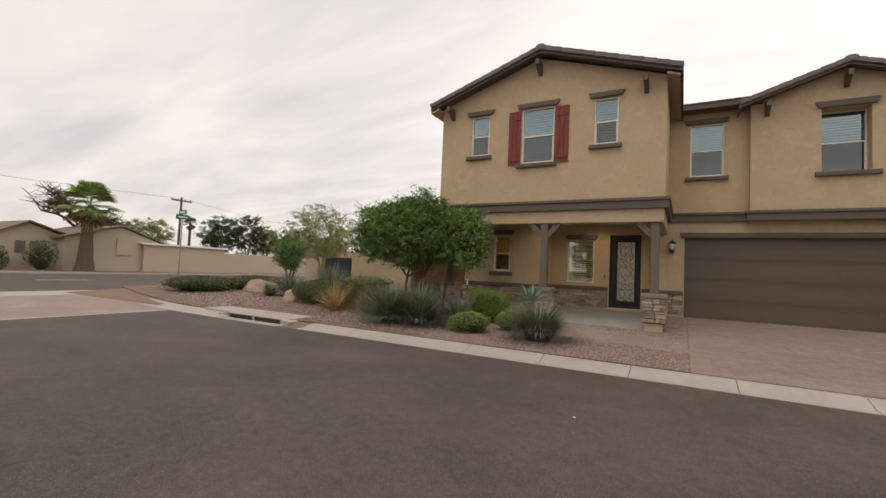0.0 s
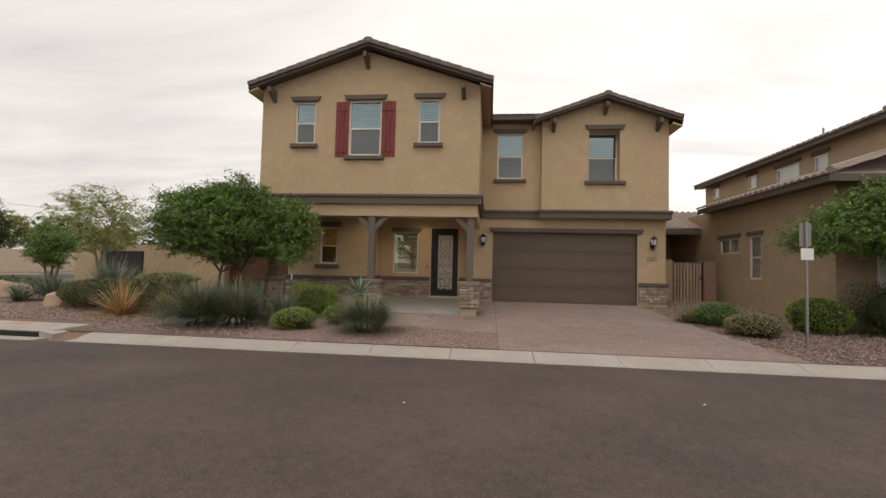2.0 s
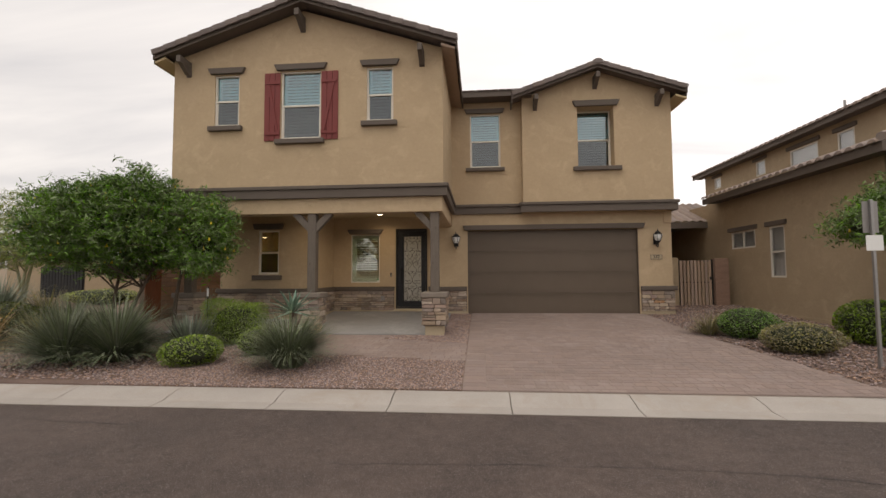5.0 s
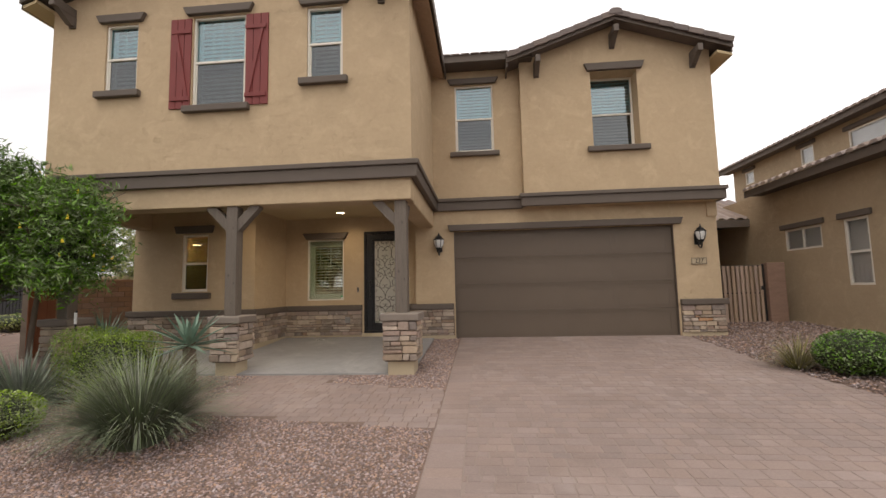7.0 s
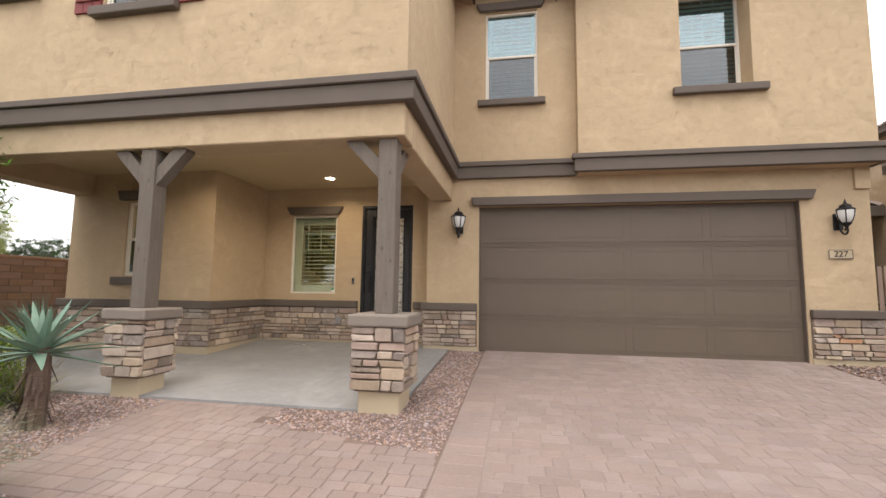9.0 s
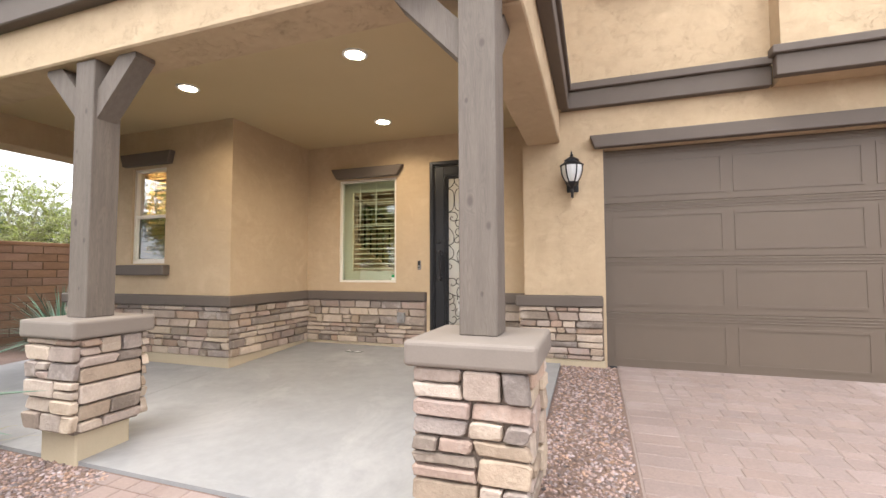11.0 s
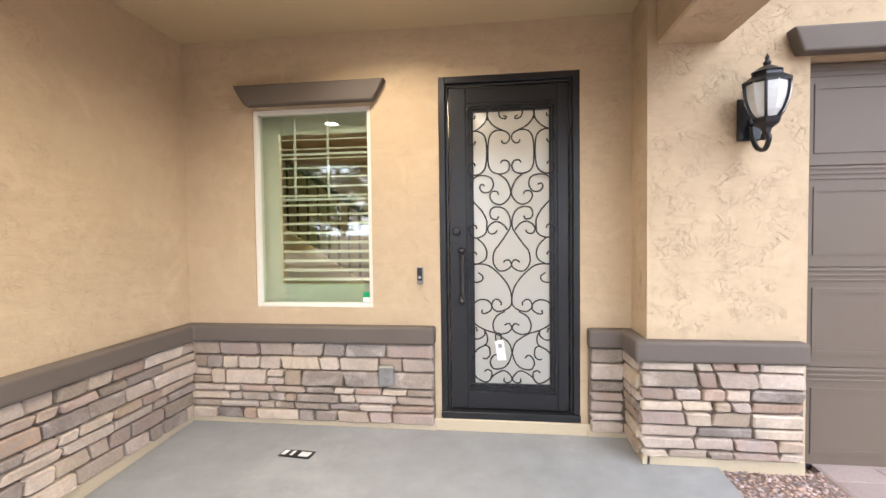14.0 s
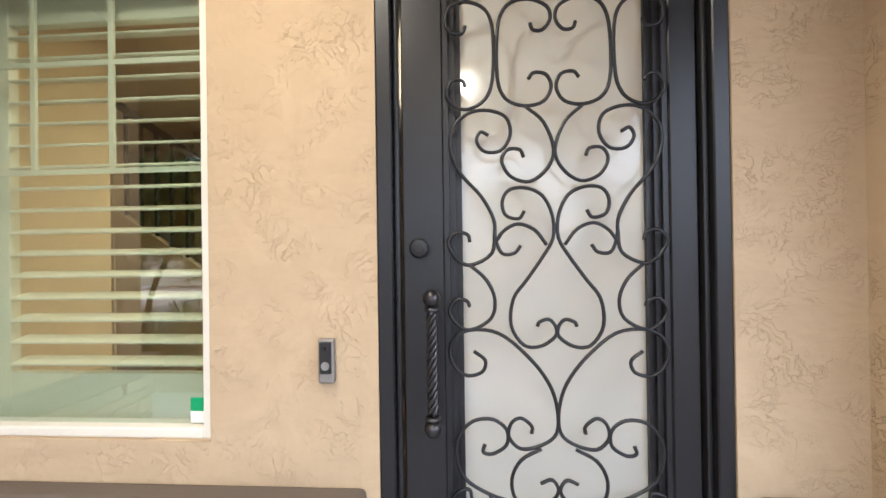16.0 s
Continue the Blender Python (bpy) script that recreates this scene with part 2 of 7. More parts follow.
def add_wood_figure(m):
    """Growth lines up the post that part round its knots, with the knots as dark ringed spots and fine checks."""
    nt = m.node_tree
    p = nt.nodes["Principled BSDF"]
    src = p.inputs["Base Color"].links[0].from_socket

    def math_node(op, a, b=None, c=None):
        n = nt.nodes.new("ShaderNodeMath")
        n.operation = op
        for k, v in enumerate((a, b, c)):
            if v is None:
                continue
            if isinstance(v, (int, float)):
                n.inputs[k].default_value = v
            else:
                nt.links.new(v, n.inputs[k])
        return n.outputs[0]

    tc = nt.nodes.new("ShaderNodeTexCoord")
    sp = nt.nodes.new("ShaderNodeSeparateXYZ")
    nt.links.new(tc.outputs["Object"], sp.inputs[0])
    across = math_node("ADD", sp.outputs["X"], sp.outputs["Y"])
    mp = nt.nodes.new("ShaderNodeMapping")
    mp.inputs["Scale"].default_value = (1.0, 1.0, 0.13)
    nt.links.new(tc.outputs["Object"], mp.inputs["Vector"])
    nz = nt.nodes.new("ShaderNodeTexNoise")
    nz.inputs["Scale"].default_value, nz.inputs["Detail"].default_value = 9, 3
    nt.links.new(mp.outputs[0], nz.inputs["Vector"])
    field = math_node("MULTIPLY_ADD", nz.outputs["Fac"], 0.22, across)
    dark = None
    for kx, kz, kr in KNOTS:
        ax = math_node("ADD", across, 0.097 - kx)
        az_ = math_node("MULTIPLY", math_node("SUBTRACT", sp.outputs["Z"], kz), 0.62)
        d = math_node("SQRT", math_node("ADD", math_node("MULTIPLY", ax, ax), math_node("MULTIPLY", az_, az_)))
        near = nt.nodes.new("ShaderNodeMapRange")
        near.interpolation_type = "SMOOTHSTEP"
        near.inputs["From Min"].default_value, near.inputs["From Max"].default_value = kr * 0.8, kr * 3.2
        near.inputs["To Min"].default_value, near.inputs["To Max"].default_value = 1.0, 0.0
        nt.links.new(d, near.inputs["Value"])
        mixf = nt.nodes.new("ShaderNodeMix")
        nt.links.new(near.outputs[0], mixf.inputs[0])
        nt.links.new(field, mixf.inputs[2])
        nt.links.new(math_node("MULTIPLY", d, 1.3), mixf.inputs[3])
        field = mixf.outputs[0]
        spot = nt.nodes.new("ShaderNodeMapRange")
        spot.inputs["From Min"].default_value, spot.inputs["From Max"].default_value = kr * 0.35, kr * 0.85
        spot.inputs["To Min"].default_value, spot.inputs["To Max"].default_value = 0.75, 0.0
        nt.links.new(d, spot.inputs["Value"])
        dark = spot.outputs[0] if dark is None else math_node("MAXIMUM", dark, spot.outputs[0])
    rings = math_node("SINE", math_node("MULTIPLY", field, 760.0))
    r = nt.nodes.new("ShaderNodeMapRange")
    r.inputs["From Min"].default_value, r.inputs["From Max"].default_value = 0.0, 1.0
    r.inputs["To Max"].default_value = 0.23
    nt.links.new(rings, r.inputs["Value"])
    mx = nt.nodes.new("ShaderNodeMix")
    mx.data_type = "RGBA"
    mx.inputs[7].default_value = (0.070, 0.053, 0.044, 1)
    nt.links.new(src, mx.inputs[6])
    both = math_node("MAXIMUM", r.outputs[0], dark)
    nt.links.new(both, mx.inputs["Factor"])
    nt.links.new(mx.outputs[2], p.inputs["Base Color"])
    old = p.inputs["Normal"].links[0].from_socket
    bp = nt.nodes.new("ShaderNodeBump")
    bp.invert = True
    bp.inputs["Strength"].default_value, bp.inputs["Distance"].default_value = 0.6, 0.004
    nt.links.new(both, bp.inputs["Height"])
    nt.links.new(old, bp.inputs["Normal"])
    nt.links.new(bp.outputs[0], p.inputs["Normal"])


add_wood_figure(TIMBER)
GARAGE = surface("garage_paint", (0.138, 0.105, 0.078), (0.116, 0.088, 0.066), scale=2, fine=180, rough=0.5, spec=0.35, bump=0.12, dist=0.001)
MORTAR = surface("stone_mortar", (0.20, 0.152, 0.118), (0.13, 0.098, 0.075), scale=8, fine=120, rough=0.95, bump=0.8)
STONES = [surface("ledge_stone_" + nm, a, b, scale=7, fine=48, rough=0.92, bump=0.95, dist=0.014, vary=vr, spec=0.15, contrast=0.42, stain=st, stain_scale=5.0)
          for nm, a, b, vr, st in (("cream", (0.55, 0.45, 0.36), (0.36, 0.285, 0.22), 0.14, (0.36, 0.30, 0.25)),
                                   ("grey", (0.32, 0.26, 0.215), (0.18, 0.145, 0.12), 0.20, (0.46, 0.39, 0.33)),
                                   ("rose", (0.41, 0.305, 0.245), (0.26, 0.185, 0.145), 0.18, (0.30, 0.25, 0.215)),
                                   ("taupe", (0.41, 0.325, 0.255), (0.26, 0.20, 0.157), 0.18, (0.37, 0.28, 0.22)),
                                   ("rust", (0.50, 0.30, 0.18), (0.33, 0.19, 0.12), 0.12, (0.42, 0.33, 0.26)))]
PLINTH = surface("plinth_stucco", (0.50, 0.41, 0.28), (0.43, 0.35, 0.24), rough=0.9, bump=0.4, fine=90)
CONCRETE = surface("porch_concrete", (0.300, 0.292, 0.288), (0.195, 0.190, 0.187), scale=0.9, fine=7, rough=0.7, bump=0.12, dist=0.002, stain=(0.335, 0.325, 0.315), stain_scale=0.8, contrast=0.5)
KERB = surface("kerb_concrete", (0.43, 0.393, 0.358), (0.30, 0.27, 0.242), scale=1.4, fine=60, rough=0.85, bump=0.3, stain=(0.33, 0.28, 0.235), stain_scale=1.2)
ASPHALT = surface("asphalt", (0.104, 0.074, 0.062), (0.050, 0.036, 0.031), scale=0.6, fine=9, rough=0.85, bump=0.0, stain=(0.052, 0.038, 0.033), stain_scale=0.35, contrast=0.24)


def add_grit(m):
    """Pale and dark grit chips over a road's broad colour, with a pebbled relief."""
    nt = m.node_tree
    p = nt.nodes["Principled BSDF"]
    src = p.inputs["Base Color"].links[0].from_socket
    geo = nt.nodes.new("ShaderNodeNewGeometry")
    fine = None
    for scale, lo, hi, colour in ((95, 0.0, 0.17, (0.20, 0.160, 0.145, 1)), (42, 0.0, 0.10, (0.25, 0.21, 0.19, 1)), (130, 0.0, 0.19, (0.020, 0.016, 0.015, 1)), (26, 0.0, 0.045, (0.30, 0.26, 0.24, 1))):
        v = nt.nodes.new("ShaderNodeTexVoronoi")
        v.inputs["Scale"].default_value = scale
        nt.links.new(geo.outputs["Position"], v.inputs["Vector"])
        r = nt.nodes.new("ShaderNodeMapRange")
        r.inputs["From Min"].default_value, r.inputs["From Max"].default_value = hi, hi * 2
        r.inputs["To Min"].default_value, r.inputs["To Max"].default_value = 1.0, 0.0
        nt.links.new(v.outputs["Distance"], r.inputs["Value"])
        mx = nt.nodes.new("ShaderNodeMix")
        mx.data_type = "RGBA"
        mx.inputs[7].default_value = colour
        nt.links.new(r.outputs[0], mx.inputs["Factor"])
        nt.links.new(src, mx.inputs[6])
        src = mx.outputs[2]
        fine = fine or v
    nt.links.new(src, p.inputs["Base Color"])
    bp = nt.nodes.new("ShaderNodeBump")
    bp.inputs["Strength"].default_value, bp.inputs["Distance"].default_value = 0.8, 0.006
    bp.invert = True
    nt.links.new(fine.outputs["Distance"], bp.inputs["Height"])
    nt.links.new(bp.outputs[0], p.inputs["Normal"])


add_grit(ASPHALT)
PATCH = surface("asphalt_seal", (0.05, 0.042, 0.04), (0.04, 0.034, 0.032), fine=90, rough=0.7, bump=0.4)
PAVER = surface("clay_paver", (0.292, 0.219, 0.191), (0.190, 0.143, 0.125), scale=1.0, fine=55, rough=0.85, bump=0.6, dist=0.004, vary=0.08, stain=(0.300, 0.238, 0.212), stain_scale=0.6, contrast=0.45)
PAVERS = surface("clay_paver_field", (0.292, 0.219, 0.191), (0.190, 0.143, 0.125), scale=1.0, fine=55, rough=0.85, bump=0.6, dist=0.004, vary=0.08, stain=(0.300, 0.238, 0.212), stain_scale=0.6, island=True, contrast=0.45)
JOINT = surface("sand_joint", (0.29, 0.228, 0.198), (0.20, 0.155, 0.133), fine=150, rough=0.95, bump=0.4)
DIRT = surface("gravel_bed", (0.22, 0.150, 0.120), (0.11, 0.074, 0.060), scale=2, fine=55, rough=0.95, bump=1.0, dist=0.02, contrast=0.35)
FARLAND = surface("bare_desert_ground", (0.22, 0.145, 0.10), (0.16, 0.105, 0.075), scale=0.3, fine=9, rough=0.95, bump=0.6, dist=0.02)
PEBBLE = surface("crushed_pebble", (0.43, 0.312, 0.272), (0.20, 0.134, 0.116), scale=20, fine=120, rough=0.85, bump=0.3, vary=0.55, island=True)
TILE = surface("roof_tile", (0.195, 0.158, 0.141), (0.125, 0.10, 0.09), scale=4, fine=60, rough=0.85, bump=0.6, vary=0.18)
TILE_N = surface("clay_roof_tile", (0.30, 0.235, 0.20), (0.19, 0.145, 0.125), scale=4, fine=50, rough=0.85, bump=0.5, vary=0.18)
TILE_NS = surface("clay_roof_field", (0.30, 0.235, 0.20), (0.19, 0.145, 0.125), scale=4, fine=50, rough=0.85, bump=0.5, vary=0.18, island=True)
FRAME = surface("almond_vinyl", (0.73, 0.69, 0.61), (0.67, 0.63, 0.55), rough=0.45, bump=0.05, spec=0.4)
SHUTTER = surface("red_shutter_paint", (0.20, 0.032, 0.028), (0.16, 0.025, 0.022), scale=3, fine=90, rough=0.6, bump=0.2, squash=(4, 4, 1))
BLIND = surface("white_blind", (0.74, 0.75, 0.73), (0.66, 0.67, 0.65), rough=0.5, bump=0.05)
LOUVER = surface("cream_shutter_paint", (0.74, 0.73, 0.62), (0.68, 0.67, 0.57), rough=0.4, bump=0.05)
POLISHED = surface("burnished_iron", (0.075, 0.07, 0.072), (0.045, 0.043, 0.046), scale=9, fine=160, rough=0.28, bump=0.1, dist=0.001, metal=0.85)
IRON = surface("black_iron", (0.022, 0.021, 0.023), (0.014, 0.014, 0.016), scale=4, fine=160, rough=0.38, bump=0.15, dist=0.001, metal=0.35, spec=0.6)
BLACK = surface("matt_black", (0.015, 0.014, 0.014), rough=0.5, bump=0.1)
ROOM = surface("room_paint", (0.60, 0.50, 0.35), (0.56, 0.46, 0.32), rough=0.85, bump=0.05)
# Dark grey: the dimness of rooms and covered spots is put into this colour.
INNER_SHADE = surface("inner_shade_colour", (0.16, 0.15, 0.14), (0.13, 0.12, 0.11), rough=0.9, bump=0.05)
GLASS = glass_material("window_glass")
GLASS_G = glass_material("green_window_glass", (0.90, 0.97, 0.92), base=0.16)
GLASS_CLEAR = glass_material("study_window_glass", (0.94, 0.97, 0.97), base=0.42)
GLASS_UP = glass_material("coated_window_glass", (0.52, 0.80, 0.85), base=0.20)
GLASS_MESH = glass_material("screened_window_glass", (0.80, 0.95, 0.98), clear=0.42, base=0.12)
# Lighter than the trim; skylight on the cap tops is put into the colour.
CAPSTONE = surface("pier_cap_sky_lit_stucco", (0.225, 0.187, 0.155), (0.18, 0.149, 0.123), scale=4, fine=120, rough=0.8, bump=0.3, dist=0.002)
FROST = surface("frosted_glass", (0.62, 0.66, 0.66), (0.60, 0.64, 0.64), rough=0.12, bump=0.02, spec=0.8)
LAMPGLASS = surface("seeded_lamp_glass", (0.72, 0.72, 0.70), (0.62, 0.62, 0.60), rough=0.3, bump=0.1)
BLOCK = surface("brown_block", (0.34, 0.215, 0.152), (0.20, 0.122, 0.086), scale=3, fine=22, rough=0.9, bump=0.6, vary=0.12, squash=(1, 1, 4))
RUST = surface("rusted_steel", (0.24, 0.086, 0.038), (0.15, 0.050, 0.025), scale=4, fine=60, rough=0.8, bump=0.3, metal=0.2)
STEEL = surface("galvanised_steel", (0.36, 0.35, 0.34), (0.27, 0.26, 0.25), scale=8, fine=50, rough=0.45, bump=0.1, metal=0.7)
SIGNBACK = surface("sign_back", (0.30, 0.28, 0.27), (0.24, 0.225, 0.215), rough=0.5, bump=0.05, metal=0.5)
WHITE = surface("white_paint", (0.78, 0.78, 0.76), (0.72, 0.72, 0.70), rough=0.5, bump=0.05)
GREENSIGN = surface("green_sign", (0.02, 0.16, 0.09), (0.02, 0.14, 0.08), rough=0.4, bump=0)
FENCEWOOD = surface("cedar_board", (0.47, 0.345, 0.26), (0.29, 0.205, 0.150), scale=3, fine=40, rough=0.8, bump=0.4, squash=(6, 6, 0.5), vary=0.15)
FARWALL = surface("cream_block_wall", (0.50, 0.42, 0.32), (0.45, 0.375, 0.285), scale=0.4, fine=8, rough=0.9, bump=0.3)
FARROOF = surface("brown_shingle", (0.22, 0.15, 0.11), (0.16, 0.11, 0.08), scale=1, fine=8, rough=0.9, bump=0.4)
LEAF = {}
for key, a, b in (("tecoma", (0.200, 0.300, 0.075), (0.080, 0.150, 0.036)), ("hedge", (0.29, 0.39, 0.060), (0.13, 0.185, 0.032)),
                  ("yucca", (0.235, 0.260, 0.165), (0.105, 0.128, 0.075)), ("spoon", (0.27, 0.30, 0.235), (0.135, 0.155, 0.115)),
                  ("dry", (0.62, 0.43, 0.23), (0.40, 0.26, 0.13)), ("straw", (0.30, 0.26, 0.13), (0.18, 0.17, 0.08)),
                  ("palo", (0.36, 0.39, 0.13), (0.22, 0.25, 0.085)), ("dark", (0.060, 0.095, 0.030), (0.032, 0.055, 0.018)), ("olive", (0.135, 0.150, 0.045), (0.062, 0.074, 0.022)),
                  ("agave", (0.23, 0.33, 0.245), (0.15, 0.235, 0.18)), ("palm", (0.26, 0.34, 0.10), (0.14, 0.19, 0.06)),
                  ("lime", (0.22, 0.30, 0.030), (0.11, 0.18, 0.020)), ("deadpalm", (0.30, 0.20, 0.10), (0.20, 0.13, 0.07))):
    LEAF[key] = surface("foliage_" + key, a, b, scale=1.5, fine=12, rough=0.6, bump=0, vary=0.46, island=True, spec=0.3)
FLOWER = surface("yellow_petal", (0.75, 0.58, 0.03), (0.68, 0.50, 0.02), rough=0.6, bump=0)
BARK = surface("bark", (0.13, 0.095, 0.07), (0.075, 0.055, 0.04), scale=6, fine=50, rough=0.95, bump=0.9, dist=0.01, squash=(3, 3, 0.7))
PALEBARK = surface("pale_green_bark", (0.30, 0.30, 0.17), (0.22, 0.21, 0.12), scale=6, fine=50, rough=0.9, bump=0.5)
PALMBARK = surface("palm_bark", (0.15, 0.10, 0.07), (0.09, 0.06, 0.045), scale=3, fine=14, rough=0.95, bump=1.0, dist=0.03, squash=(1, 1, 4))
BOULDER = surface("sandstone_boulder", (0.42, 0.31, 0.22), (0.30, 0.21, 0.15), scale=2, fine=25, rough=0.9, bump=0.8, dist=0.02)


# ---- mesh helpers ----
def link(name, me, mat, parent=None, label="", category="", group="", kind=""):
    ob = new(name, me)
    if mat is not None and not me.materials:
        me.materials.append(mat)
    if parent is not None:
        ob.parent = parent
    return tagged(ob, label, category, group, kind)


def part(name, bm, mat, parent=None, label="", category="", group="", kind="", smooth=False):
    me = bpy.data.meshes.new(name)
    bm.normal_update()
    if smooth:
        for f in bm.faces:
            f.smooth = True
    bm.to_mesh(me)
    bm.free()
    return link(name, me, mat, parent, label, category, group, kind)


def thing(name, at, label="", category="", group="", kind=""):
    ob = new(name)
    ob.location = at
    ob.empty_display_size = 0.1
    return tagged(ob, label, category, group, kind)


def box(x0, x1, y0, y1, z0, z1, bev=0.0, seg=1, bm=None):
    own = bmesh.new()
    vs = [own.verts.new((x, y, z)) for x in (x0, x1) for y in (y0, y1) for z in (z0, z1)]
    for a, b, c, d in ((0, 1, 3, 2), (4, 6, 7, 5), (0, 4, 5, 1), (2, 3, 7, 6), (0, 2, 6, 4), (1, 5, 7, 3)):
        own.faces.new((vs[a], vs[b], vs[c], vs[d]))
    if bev:
        bmesh.ops.bevel(own, geom=own.edges[:], offset=bev, segments=seg, profile=0.5, affect="EDGES")
    if bm is None:
        return own
    return join(bm, own)


def join(bm, other, m=None):
    me = bpy.data.meshes.new("tmp")
    if m is not None:
        other.transform(m)
    other.to_mesh(me)
    other.free()
    bm.from_mesh(me)
    bpy.data.meshes.remove(me)
    return bm


def prism(pts, y0, y1, axis="y"):
    """A flat outline (u, z), pushed from y0 to y1 along the axis."""
    bm = bmesh.new()
    put = (lambda u, w, z: (u, w, z)) if axis == "y" else (lambda u, w, z: (w, u, z)) if axis == "x" else (lambda u, w, z: (u, z, w))
    a = [bm.verts.new(put(u, y0, z)) for u, z in pts]
    b = [bm.verts.new(put(u, y1, z)) for u, z in pts]
    bm.faces.new(a)
    bm.faces.new(b[::-1])
    for i in range(len(pts)):
        j = (i + 1) % len(pts)
        bm.faces.new((a[j], a[i], b[i], b[j]))
    bmesh.ops.recalc_face_normals(bm, faces=bm.faces[:])
    return bm


def holed(u0, u1, z0, z1, w0, w1, holes, axis="x"):
    """A wall slab from u0 to u1 and z0 to z1, w0 to w1 thick, with holes (u0, u1, z0, z1) cut right through."""
    us = sorted({u0, u1, *[h[0] for h in holes], *[h[1] for h in holes]})
    zs = sorted({z0, z1, *[h[2] for h in holes], *[h[3] for h in holes]})
    us, zs = [u for u in us if u0 <= u <= u1], [z for z in zs if z0 <= z <= z1]
    bm = bmesh.new()
    vs = {}

    def v(i, j, k):
        if (i, j, k) not in vs:
            u, z, w = us[i], zs[j], (w0, w1)[k]
            vs[i, j, k] = bm.verts.new((u, w, z) if axis == "x" else (w, u, z))
        return vs[i, j, k]

    def full(i, j):
        if not (0 <= i < len(us) - 1 and 0 <= j < len(zs) - 1):
            return False
        u, z = (us[i] + us[i + 1]) / 2, (zs[j] + zs[j + 1]) / 2
        return not any(a < u < b and c < z < d for a, b, c, d in holes)

    for i in range(len(us) - 1):
        for j in range(len(zs) - 1):
            if not full(i, j):
                continue
            for k in (0, 1):
                bm.faces.new((v(i, j, k), v(i + 1, j, k), v(i + 1, j + 1, k), v(i, j + 1, k)))
            if not full(i - 1, j):
                bm.faces.new((v(i, j, 0), v(i, j, 1), v(i, j + 1, 1), v(i, j + 1, 0)))
            if not full(i + 1, j):
                bm.faces.new((v(i + 1, j, 0), v(i + 1, j, 1), v(i + 1, j + 1, 1), v(i + 1, j + 1, 0)))
            if not full(i, j - 1):
                bm.faces.new((v(i, j, 0), v(i, j, 1), v(i + 1, j, 1), v(i + 1, j, 0)))
            if not full(i, j + 1):
                bm.faces.new((v(i, j + 1, 0), v(i, j + 1, 1), v(i + 1, j + 1, 1), v(i + 1, j + 1, 0)))
    bmesh.ops.recalc_face_normals(bm, faces=bm.faces[:])
    return bm


def tube(points, radius, sides=6, bm=None, taper=None, closed_ends=True):
    """A round bar along a line of points."""
    bm = bm or bmesh.new()
    pts = [Vector(p) for p in points]
    rings = []
    up = Vector((0.0, 0.0, 1.0))
    last = None
    for i, p in enumerate(pts):
        d = (pts[min(i + 1, len(pts) - 1)] - pts[max(i - 1, 0)]).normalized()
        ref = last if last is not None else (up if abs(d.z) < 0.9 else Vector((1.0, 0.0, 0.0)))
        side = d.cross(ref)
        if side.length < 1e-5:
            side = d.cross(Vector((0.3, 1.0, 0.2)))
        side.normalize()
        over = side.cross(d).normalized()
        last = over
        r = radius if taper is None else radius * (1 + (taper - 1) * i / max(1, len(pts) - 1))
        rings.append([bm.verts.new(p + (side * math.cos(a) + over * math.sin(a)) * r) for a in (2 * math.pi * k / sides for k in range(sides))])
    for a, b in zip(rings, rings[1:]):
        for k in range(sides):
            bm.faces.new((a[k], a[(k + 1) % sides], b[(k + 1) % sides], b[k]))
    if closed_ends:
        bm.faces.new(rings[0][::-1])
        bm.faces.new(rings[-1])
    return bm


def lathe(profile, sides=16, at=(0, 0), bm=None):
    """A turned shape about the vertical through at, from (radius, z) pairs."""
    bm = bm or bmesh.new()
    rings = [[bm.verts.new((at[0] + max(r, 0.0005) * math.cos(2 * math.pi * k / sides), at[1] + max(r, 0.0005) * math.sin(2 * math.pi * k / sides), z)) for k in range(sides)] for r, z in profile]
    for a, b in zip(rings, rings[1:]):
        for k in range(sides):
            bm.faces.new((a[k], a[(k + 1) % sides], b[(k + 1) % sides], b[k]))
    bm.faces.new(rings[0][::-1])
    bm.faces.new(rings[-1])
    return bm


def smooth_line(pts, steps=5):
    """A Catmull-Rom line through the points."""
    p = [Vector(q) for q in pts]
    p = [2 * p[0] - p[1]] + p + [2 * p[-1] - p[-2]]
    out = []
    for i in range(1, len(p) - 2):
        for s in range(steps):
            t = s / steps
            out.append(0.5 * ((2 * p[i]) + (p[i + 1] - p[i - 1]) * t + (2 * p[i - 1] - 5 * p[i] + 4 * p[i + 1] - p[i + 2]) * t * t + (3 * p[i] - p[i - 1] - 3 * p[i + 1] + p[i + 2]) * t ** 3))
    out.append(p[-2])
    return out


def cloud_mesh(name, verts, faces, rot, size, at):
    """Many copies of one small piece in one mesh: rot (n,3,3), size (n,3), at (n,3)."""
    verts, faces = np.asarray(verts, float), np.asarray(faces, int)
    n = len(at)
    pts = np.einsum("nij,nvj->nvi", rot, verts[None] * size[:, None, :]) + at[:, None, :]
    fs = faces[None] + (np.arange(n) * len(verts))[:, None, None]
    me = bpy.data.meshes.new(name)
    k = faces.shape[1]
    me.vertices.add(n * len(verts))
    me.vertices.foreach_set("co", pts.reshape(-1))
    me.loops.add(n * len(faces) * k)
    me.loops.foreach_set("vertex_index", fs.reshape(-1))
    me.polygons.add(n * len(faces))
    me.polygons.foreach_set("loop_start", np.arange(0, n * len(faces) * k, k))
    me.polygons.foreach_set("loop_total", np.full(n * len(faces), k))
    me.update(calc_edges=True)
    me.validate()
    return me


RNG = np.random.default_rng(7)


